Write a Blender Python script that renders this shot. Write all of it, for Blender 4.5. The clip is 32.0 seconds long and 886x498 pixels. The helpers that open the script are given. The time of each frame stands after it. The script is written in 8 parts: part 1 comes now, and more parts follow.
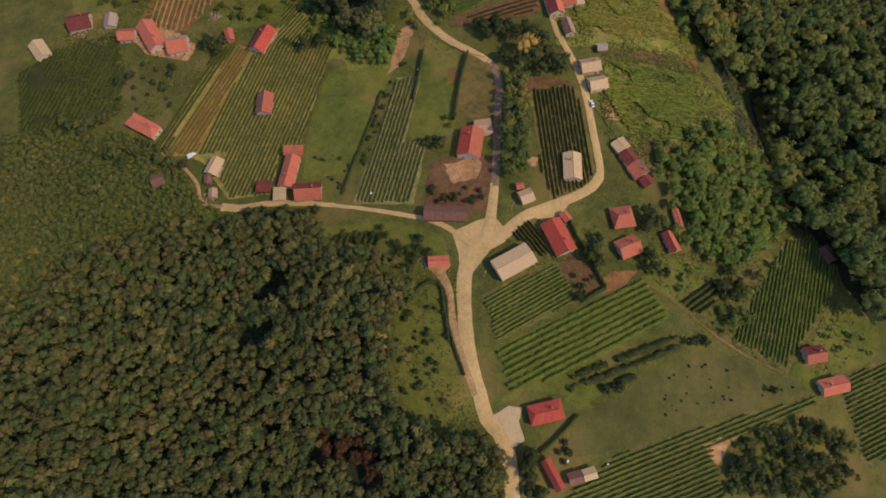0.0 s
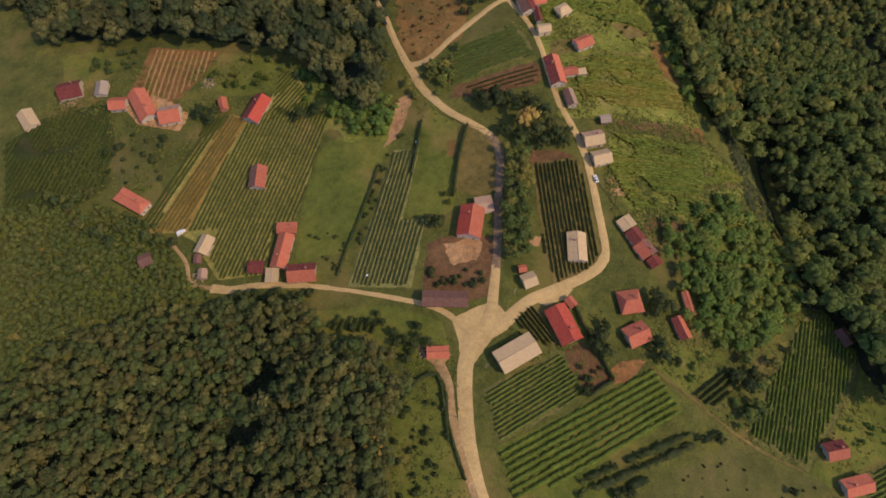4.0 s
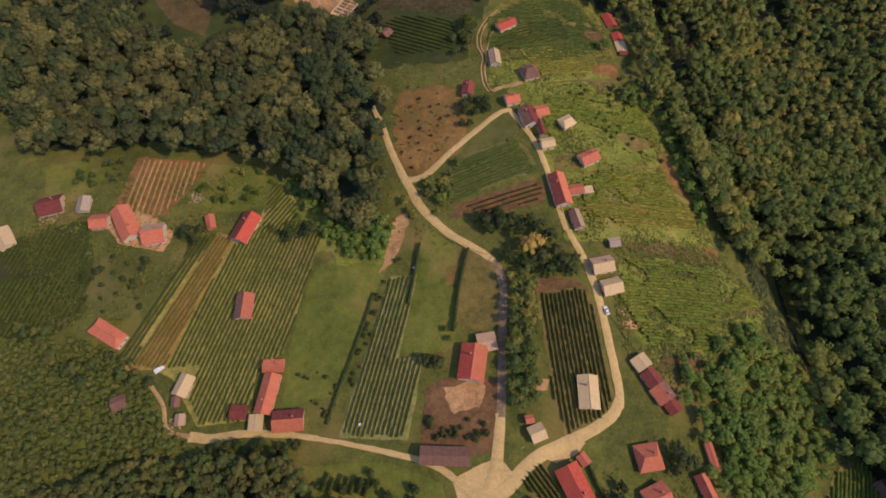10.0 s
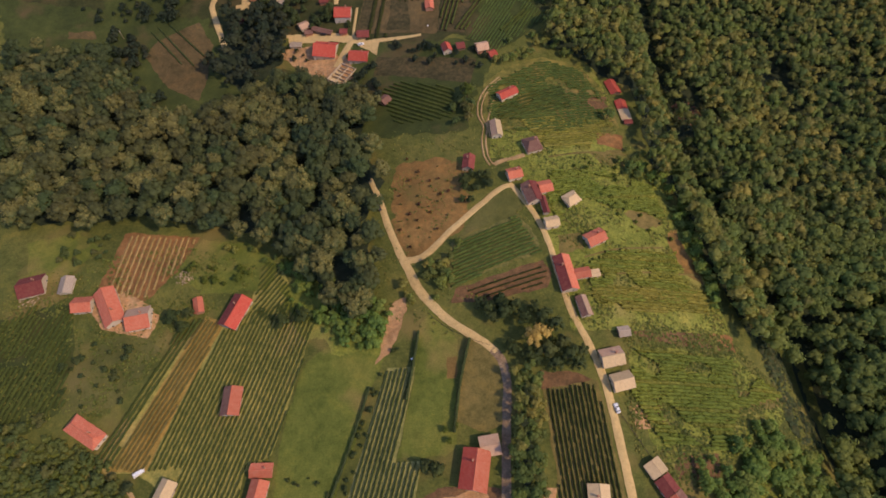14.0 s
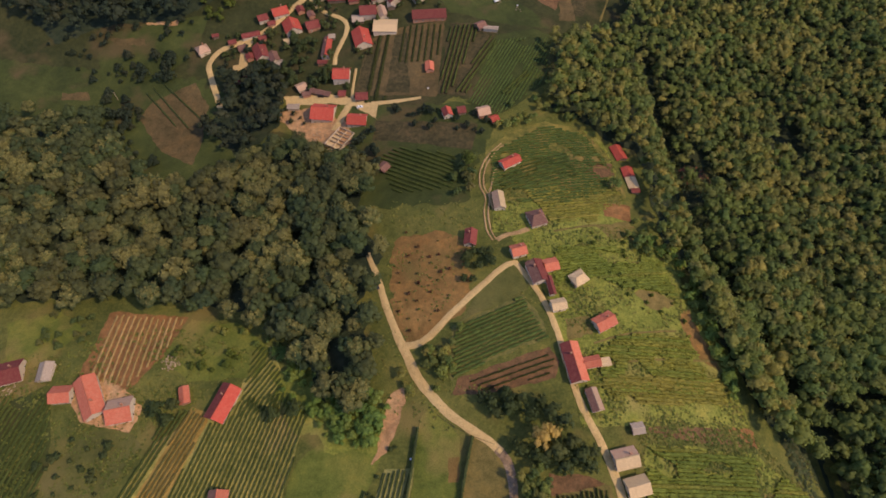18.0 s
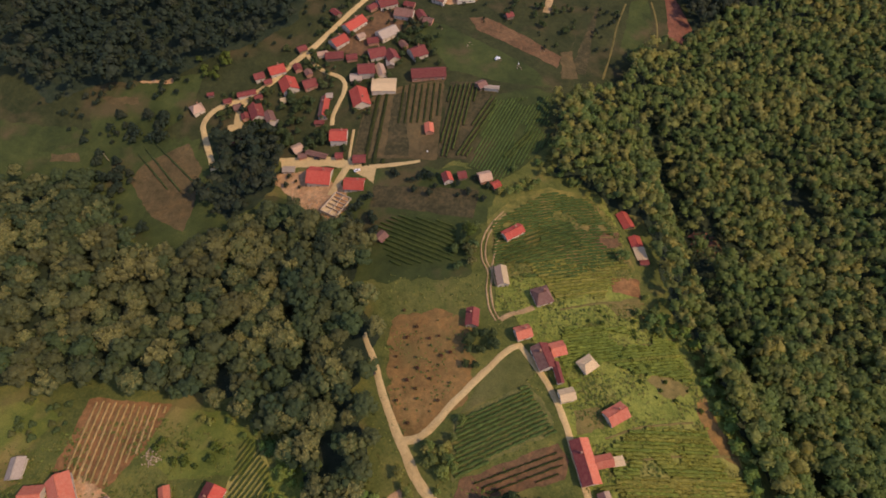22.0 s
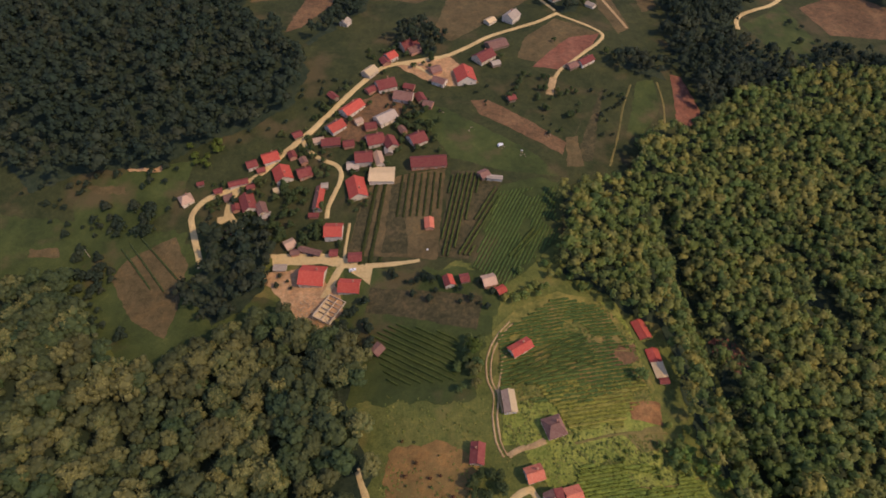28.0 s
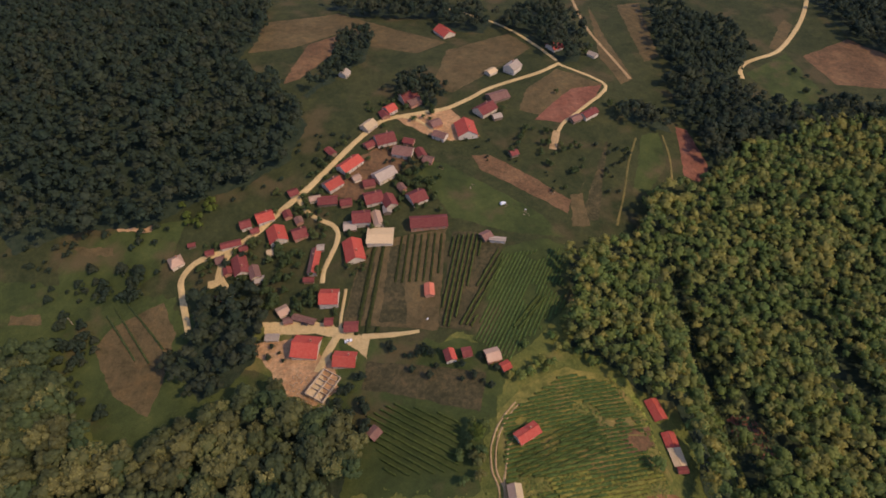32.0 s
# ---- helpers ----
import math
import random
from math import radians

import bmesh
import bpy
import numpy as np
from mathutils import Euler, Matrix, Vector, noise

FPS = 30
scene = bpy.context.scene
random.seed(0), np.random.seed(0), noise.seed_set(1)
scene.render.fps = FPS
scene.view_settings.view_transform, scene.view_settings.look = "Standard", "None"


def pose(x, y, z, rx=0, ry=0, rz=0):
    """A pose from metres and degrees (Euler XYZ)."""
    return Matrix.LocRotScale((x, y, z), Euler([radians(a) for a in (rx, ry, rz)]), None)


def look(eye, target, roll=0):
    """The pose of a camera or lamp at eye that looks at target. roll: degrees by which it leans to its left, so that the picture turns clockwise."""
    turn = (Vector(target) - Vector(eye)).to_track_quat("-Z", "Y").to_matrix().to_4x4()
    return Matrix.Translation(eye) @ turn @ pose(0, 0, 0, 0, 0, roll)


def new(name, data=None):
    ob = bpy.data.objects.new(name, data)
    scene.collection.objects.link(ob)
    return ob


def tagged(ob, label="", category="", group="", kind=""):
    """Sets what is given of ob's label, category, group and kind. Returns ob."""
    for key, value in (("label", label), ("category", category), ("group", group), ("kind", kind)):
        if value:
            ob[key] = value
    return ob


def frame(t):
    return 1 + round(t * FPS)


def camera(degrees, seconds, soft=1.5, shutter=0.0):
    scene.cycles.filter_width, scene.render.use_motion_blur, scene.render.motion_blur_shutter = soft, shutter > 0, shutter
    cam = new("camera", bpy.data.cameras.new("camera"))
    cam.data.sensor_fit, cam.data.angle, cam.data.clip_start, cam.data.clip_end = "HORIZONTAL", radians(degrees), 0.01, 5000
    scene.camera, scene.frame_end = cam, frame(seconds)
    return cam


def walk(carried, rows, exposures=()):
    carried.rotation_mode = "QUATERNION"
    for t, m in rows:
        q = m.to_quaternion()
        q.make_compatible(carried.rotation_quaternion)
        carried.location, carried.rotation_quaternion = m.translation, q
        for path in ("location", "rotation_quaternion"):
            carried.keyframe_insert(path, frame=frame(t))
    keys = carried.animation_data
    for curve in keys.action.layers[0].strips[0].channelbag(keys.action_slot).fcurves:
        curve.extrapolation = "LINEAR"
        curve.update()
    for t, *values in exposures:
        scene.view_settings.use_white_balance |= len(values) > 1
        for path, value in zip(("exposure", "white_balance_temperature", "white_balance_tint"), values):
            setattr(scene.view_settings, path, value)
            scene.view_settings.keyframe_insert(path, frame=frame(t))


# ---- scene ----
cam = camera(78.8, 32.0, soft=1.75)
METRES, EYE, TILT, LEAN, TURN = 239.4, 224.0, 0.0, 0.0, 0.0
ROWS = [
    (0.0, 0.0, 0.0, 0.0, 1.19, -68.77, -0.46),
    (0.5, -0.0002, 0.0158, 0.0006, 1.18, -68.7, -0.46),
    (1.0, -0.0006, 0.0311, 0.0007, 1.16, -68.45, -0.47),
    (1.5, -0.0007, 0.0453, 0.0007, 1.14, -68.23, -0.47),
    (2.0, -0.0015, 0.0624, 0.0013, 1.12, -67.95, -0.49),
    (2.5, -0.0018, 0.0774, 0.0019, 1.11, -67.59, -0.5),
    (3.0, -0.0023, 0.0947, 0.0026, 1.11, -67.26, -0.5),
    (3.5, -0.0024, 0.11, 0.0032, 1.08, -66.94, -0.49),
    (5.5, -0.0034, 0.1741, 0.006, 1.0, -65.55, -0.44),
    (6.0, -0.0042, 0.1913, 0.0069, 0.99, -65.24, -0.47),
    (6.5, -0.0039, 0.2067, 0.0078, 0.99, -64.92, -0.45),
    (7.0, -0.0045, 0.2238, 0.0087, 0.97, -64.59, -0.47),
    (7.5, -0.0049, 0.2398, 0.0097, 0.95, -64.3, -0.47),
    (8.0, -0.0052, 0.2553, 0.0104, 0.94, -63.89, -0.46),
    (8.5, -0.0053, 0.2703, 0.0113, 0.95, -63.57, -0.46),
    (9.0, -0.0057, 0.2883, 0.0128, 0.95, -63.31, -0.47),
    (9.5, -0.0059, 0.3034, 0.0136, 0.93, -62.96, -0.47),
    (10.0, -0.0059, 0.3204, 0.0149, 0.92, -62.64, -0.48),
    (10.5, -0.0063, 0.3361, 0.0163, 0.91, -62.36, -0.48),
    (11.0, -0.0065, 0.3524, 0.0173, 0.9, -61.97, -0.48),
    (11.5, -0.007, 0.3677, 0.0182, 0.91, -61.65, -0.5),
    (12.0, -0.0068, 0.384, 0.0197, 0.9, -61.31, -0.47),
    (12.5, -0.0079, 0.4003, 0.0211, 0.87, -61.02, -0.51),
    (13.0, -0.0078, 0.417, 0.0224, 0.86, -60.68, -0.49),
    (13.5, -0.0082, 0.4319, 0.0235, 0.86, -60.33, -0.5),
    (14.0, -0.0084, 0.4486, 0.0253, 0.87, -59.99, -0.49),
    (14.5, -0.009, 0.4639, 0.0265, 0.84, -59.68, -0.5),
    (16.5, -0.0097, 0.5259, 0.0318, 0.83, -58.35, -0.42),
    (17.0, -0.0107, 0.5417, 0.0331, 0.82, -57.96, -0.45),
    (17.5, -0.0107, 0.557, 0.0348, 0.84, -57.66, -0.44),
    (18.0, -0.0111, 0.5735, 0.037, 0.84, -57.35, -0.41),
    (18.5, -0.0117, 0.5885, 0.0383, 0.82, -57.03, -0.43),
    (19.0, -0.0116, 0.6047, 0.0402, 0.82, -56.69, -0.4),
    (19.5, -0.0121, 0.6188, 0.0415, 0.81, -56.35, -0.41),
    (20.0, -0.0122, 0.635, 0.0433, 0.81, -56.0, -0.41),
    (20.5, -0.0123, 0.6498, 0.0452, 0.79, -55.67, -0.4),
    (21.0, -0.0127, 0.6659, 0.047, 0.82, -55.33, -0.39),
    (21.5, -0.0132, 0.6799, 0.0483, 0.78, -54.98, -0.39),
    (22.0, -0.014, 0.6966, 0.0507, 0.77, -54.69, -0.4),
    (22.5, -0.0142, 0.7116, 0.0527, 0.76, -54.39, -0.38),
    (23.0, -0.0142, 0.7271, 0.0546, 0.77, -54.02, -0.37),
    (23.5, -0.0147, 0.7415, 0.0564, 0.76, -53.68, -0.37),
    (24.0, -0.0153, 0.7572, 0.0583, 0.76, -53.34, -0.37),
    (24.5, -0.0156, 0.7719, 0.0603, 0.75, -53.03, -0.36),
    (25.0, -0.016, 0.7877, 0.0624, 0.73, -52.69, -0.35),
    (25.5, -0.0165, 0.8024, 0.0646, 0.73, -52.38, -0.34),
    (27.5, -0.0187, 0.8633, 0.0726, 0.67, -51.05, -0.31),
    (28.0, -0.0188, 0.879, 0.0752, 0.65, -50.71, -0.29),
    (28.5, -0.0192, 0.8929, 0.0769, 0.65, -50.37, -0.27),
    (29.0, -0.0195, 0.9087, 0.0792, 0.63, -50.03, -0.28),
    (29.5, -0.0196, 0.9221, 0.081, 0.63, -49.67, -0.26),
    (30.0, -0.0205, 0.9379, 0.0833, 0.61, -49.33, -0.26),
    (30.5, -0.0205, 0.9514, 0.0854, 0.62, -48.98, -0.22),
    (31.0, -0.0204, 0.9664, 0.0876, 0.6, -48.64, -0.21),
    (31.5, -0.0209, 0.9803, 0.0899, 0.6, -48.31, -0.2),
    (32.0, -0.0213, 0.9946, 0.0918, 0.6, -47.92, -0.2),
]
walk(cam, [(t, pose(0, 0, EYE, TILT, LEAN, TURN) @ pose(METRES * x, METRES * y, METRES * z, 90 + pitch, roll, yaw)) for t, x, y, z, yaw, pitch, roll in ROWS], exposures=[(0.0, -0.2, 6300.0, 31.0), (9.0, 0.0, 6350.0, 32.0), (19.0, 0.08, 6350.0, 33.0), (25.0, 0.08, 6250.0, 33.0), (32.0, 0.06, 6100.0, 33.0)])

# ---------------------------------------------------------------- light
SUN_AZ, SUN_EL = 112.0, 47.0          # compass bearing from +y, clockwise
world = bpy.data.worlds.new("world")
scene.world = world
world.use_nodes = True
_n = world.node_tree.nodes
_sky = _n.new("ShaderNodeTexSky")
_sky.sky_type, _sky.sun_disc = "NISHITA", False
_sky.sun_elevation, _sky.sun_rotation = radians(SUN_EL), radians(SUN_AZ)
_sky.dust_density = 0.6
_n["Background"].inputs["Strength"].default_value = 0.15
world.node_tree.links.new(_sky.outputs[0], _n["Background"].inputs["Color"])
_s = bpy.data.lights.new("sun", "SUN")
_s.energy, _s.angle, _s.color = 2.6, radians(1.0), (1.0, 0.83, 0.46)
_az, _el = radians(SUN_AZ), radians(SUN_EL)
SUN_WAY = Vector((math.sin(_az) * math.cos(_el), math.cos(_az) * math.cos(_el), math.sin(_el)))
sun = new("sun", _s)
sun.matrix_world = look(SUN_WAY * 300, (0, 0, 0))


# ---------------------------------------------------------------- materials
def nodes_of(name):
    m = bpy.data.materials.new(name)
    m.use_nodes = True
    return m, m.node_tree.nodes, m.node_tree.links, m.node_tree.nodes["Principled BSDF"]


def ramp_node(n, stops):
    r = n.new("ShaderNodeValToRGB")
    e = r.color_ramp.elements
    while len(e) < len(stops):
        e.new(0.5)
    for k, (p, c) in zip(e, stops):
        k.position, k.color = p, (*c, 1)
    return r


def noise_node(n, l, vec, scale, detail=4.0, rough=0.6):
    t = n.new("ShaderNodeTexNoise")
    t.inputs["Scale"].default_value, t.inputs["Detail"].default_value, t.inputs["Roughness"].default_value = scale, detail, rough
    l.new(vec, t.inputs["Vector"])
    return t


def mixer(n, l, kind, fac, a, b):
    m = n.new("ShaderNodeMix")
    m.data_type, m.blend_type = "RGBA", kind
    for sock, v in ((m.inputs[0], fac), (m.inputs[6], a), (m.inputs[7], b)):
        if isinstance(v, (int, float)):
            sock.default_value = v
        elif isinstance(v, tuple):
            sock.default_value = (*v, 1)
        else:
            l.new(v, sock)
    return m.outputs[2]


def bumped(n, l, bsdf, height, strength, distance):
    b = n.new("ShaderNodeBump")
    b.inputs["Strength"].default_value, b.inputs["Distance"].default_value = strength, distance
    l.new(height, b.inputs["Height"])
    l.new(b.outputs[0], bsdf.inputs["Normal"])


def earth_material(name, dark, mid, light, patch=0.031, grain=0.9, fine=3.8, bump=0.25, rough=0.95, stains=0.8, tufts=0.45, parched=None):
    """Ground of any kind: wide stains, tufts of about a metre and fine grain, all in world metres."""
    m, n, l, b = nodes_of(name)
    geo = n.new("ShaderNodeNewGeometry").outputs["Position"]
    wide, tuft, dust = noise_node(n, l, geo, patch, 5), noise_node(n, l, geo, grain, 5, 0.7), noise_node(n, l, geo, fine, 3, 0.7)
    base = ramp_node(n, ((0.36, dark), (0.5, mid), (0.64, light)))
    l.new(wide.outputs[0], base.inputs[0])
    second = ramp_node(n, ((0.38, dark), (0.5, mid), (0.66, light)))
    l.new(tuft.outputs[0], second.inputs[0])
    col = mixer(n, l, "MIX", tufts, base.outputs[0], second.outputs[0])
    plots = noise_node(n, l, geo, patch * 5.0, 6, 0.75)
    stain = ramp_node(n, ((0.34, (0.62, 0.68, 0.62)), (0.5, (1.0, 1.0, 1.0)), (0.66, (1.42, 1.26, 1.1))))
    l.new(plots.outputs[0], stain.inputs[0])
    col = mixer(n, l, "MULTIPLY", stains, col, stain.outputs[0])
    if parched:                                               # soft-edged spots where the grass has dried out
        spot = noise_node(n, l, geo, 0.034, 3, 0.55)
        dry = ramp_node(n, ((0.54, (0, 0, 0)), (0.68, (0.85, 0.85, 0.85))))
        l.new(spot.outputs[0], dry.inputs[0])
        col = mixer(n, l, "MIX", dry.outputs[0], col, parched)
    speck = ramp_node(n, ((0.3, (0.72, 0.72, 0.72)), (0.7, (1.25, 1.25, 1.25))))
    l.new(dust.outputs[0], speck.inputs[0])
    col = mixer(n, l, "MULTIPLY", 1.0, col, speck.outputs[0])
    l.new(col, b.inputs["Base Color"])
    b.inputs["Roughness"].default_value = rough
    b.inputs["Specular IOR Level"].default_value = 0.15
    bumped(n, l, b, tuft.outputs[0], bump, 0.9)
    return m


def leaf_material(name, shades, rough=0.75):
    """Foliage: hue from tree to tree, lightness from leaf to leaf, a little light through the leaf."""
    m, n, l, b = nodes_of(name)
    tint = n.new("ShaderNodeAttribute")
    tint.attribute_name = "tint"
    obj = n.new("ShaderNodeObjectInfo")
    geo = n.new("ShaderNodeNewGeometry")
    add = n.new("ShaderNodeMath")
    add.operation = "ADD"
    l.new(tint.outputs["Fac"], add.inputs[0])
    l.new(obj.outputs["Random"], add.inputs[1])
    frac = n.new("ShaderNodeMath")
    frac.operation = "FRACT"
    l.new(add.outputs[0], frac.inputs[0])
    step = 1.0 / (len(shades) - 1)
    hue = ramp_node(n, tuple((i * step, c) for i, c in enumerate(shades)))
    l.new(frac.outputs[0], hue.inputs[0])
    lift = ramp_node(n, ((0.0, (0.72, 0.74, 0.72)), (0.6, (1.0, 1.0, 1.0)), (1.0, (1.34, 1.28, 1.15))))
    l.new(geo.outputs["Random Per Island"], lift.inputs[0])
    stain = noise_node(n, l, geo.outputs["Position"], 0.022, 3)
    wide = ramp_node(n, ((0.3, (0.78, 0.85, 0.8)), (0.7, (1.2, 1.1, 0.95))))
    l.new(stain.outputs[0], wide.inputs[0])
    col = mixer(n, l, "MULTIPLY", 1.0, mixer(n, l, "MULTIPLY", 1.0, hue.outputs[0], lift.outputs[0]), wide.outputs[0])
    # pale yellow towards the crown top: blossom together with painted sunlight
    bloom = n.new("ShaderNodeAttribute")
    bloom.attribute_name = "bloom"
    col = mixer(n, l, "MIX", bloom.outputs["Fac"], col, (0.34, 0.3, 0.09))
    l.new(col, b.inputs["Base Color"])
    b.inputs["Roughness"].default_value = rough
    b.inputs["Specular IOR Level"].default_value = 0.2
    thin = n.new("ShaderNodeBsdfTranslucent")
    l.new(col, thin.inputs["Color"])
    mix = n.new("ShaderNodeMixShader")
    mix.inputs[0].default_value = 0.36
    l.new(b.outputs[0], mix.inputs[1])
    l.new(thin.outputs[0], mix.inputs[2])
    l.new(mix.outputs[0], n["Material Output"].inputs["Surface"])
    return m


def roof_material(name, colour, worn, rough=0.8, course=0.34, metal=0.0):
    """Tiles in courses: bands along and across the slope, weathered patches, a shade of its own for each roof."""
    m, n, l, b = nodes_of(name)
    co = n.new("ShaderNodeTexCoord").outputs["Object"]
    obj = n.new("ShaderNodeObjectInfo")
    sep = n.new("ShaderNodeSeparateXYZ")
    l.new(co, sep.inputs[0])
    wave = n.new("ShaderNodeTexWave")
    wave.wave_type, wave.bands_direction = "BANDS", "X"
    wave.inputs["Scale"].default_value = 0.314 / course
    wave.inputs["Distortion"].default_value = 0.4
    l.new(co, wave.inputs["Vector"])
    rows = n.new("ShaderNodeTexWave")
    rows.wave_type, rows.bands_direction, rows.wave_profile = "BANDS", "Y", "SAW"
    rows.inputs["Scale"].default_value = 0.314 / (course * 1.1)
    rows.inputs["Distortion"].default_value = 0.3
    l.new(co, rows.inputs["Vector"])
    blot = noise_node(n, l, co, 0.8, 6, 0.7)
    spot = noise_node(n, l, co, 5.0, 3, 0.7)
    f = ramp_node(n, ((0.38, (0, 0, 0)), (0.72, (1, 1, 1))))
    l.new(blot.outputs[0], f.inputs[0])
    col = mixer(n, l, "MIX", f.outputs[0], colour, worn)
    sp = ramp_node(n, ((0.25, (0.7, 0.7, 0.7)), (0.7, (1.2, 1.2, 1.2))))
    l.new(spot.outputs[0], sp.inputs[0])
    col = mixer(n, l, "MULTIPLY", 0.8, col, sp.outputs[0])
    joint = ramp_node(n, ((0.0, (0.7, 0.7, 0.7)), (0.25, (1.0, 1.0, 1.0))))
    l.new(rows.outputs[0], joint.inputs[0])
    col = mixer(n, l, "MULTIPLY", 0.6, col, joint.outputs[0])
    own = ramp_node(n, ((0.0, (0.78, 0.78, 0.8)), (1.0, (1.15, 1.1, 1.1))))
    l.new(obj.outputs["Random"], own.inputs[0])
    col = mixer(n, l, "MULTIPLY", 1.0, col, own.outputs[0])
    l.new(col, b.inputs["Base Color"])
    b.inputs["Roughness"].default_value = rough
    b.inputs["Metallic"].default_value = metal
    b.inputs["Specular IOR Level"].default_value = 0.25
    both = n.new("ShaderNodeMath")
    both.operation = "ADD"
    l.new(wave.outputs["Fac"], both.inputs[0])
    l.new(rows.outputs["Fac"], both.inputs[1])
    bumped(n, l, b, both.outputs[0], 0.5, 0.06)
    return m


def wall_material(name, colour, dirty, rough=0.9):
    m, n, l, b = nodes_of(name)
    co = n.new("ShaderNodeTexCoord").outputs["Object"]
    obj = n.new("ShaderNodeObjectInfo")
    a = noise_node(n, l, co, 0.9, 6, 0.65)
    f = ramp_node(n, ((0.42, (0, 0, 0)), (0.75, (1, 1, 1))))
    l.new(a.outputs[0], f.inputs[0])
    col = mixer(n, l, "MIX", f.outputs[0], colour, dirty)
    own = ramp_node(n, ((0.0, (0.8, 0.78, 0.75)), (1.0, (1.08, 1.06, 1.02))))
    l.new(obj.outputs["Random"], own.inputs[0])
    col = mixer(n, l, "MULTIPLY", 1.0, col, own.outputs[0])
    l.new(col, b.inputs["Base Color"])
    b.inputs["Roughness"].default_value = rough
    g = noise_node(n, l, co, 9.0, 3)
    bumped(n, l, b, g.outputs[0], 0.3, 0.03)
    return m


def plain_material(name, colour, rough=0.6, metal=0.0, spread=0.25, size=3.0):
    m, n, l, b = nodes_of(name)
    co = n.new("ShaderNodeTexCoord").outputs["Object"]
    a = noise_node(n, l, co, size, 4)
    lo, hi = 1 - spread, 1 + spread
    f = ramp_node(n, ((0.3, (lo, lo, lo)), (0.7, (hi, hi, hi))))
    l.new(a.outputs[0], f.inputs[0])
    l.new(mixer(n, l, "MULTIPLY", 1.0, colour, f.outputs[0]), b.inputs["Base Color"])
    b.inputs["Roughness"].default_value, b.inputs["Metallic"].default_value = rough, metal
    return m


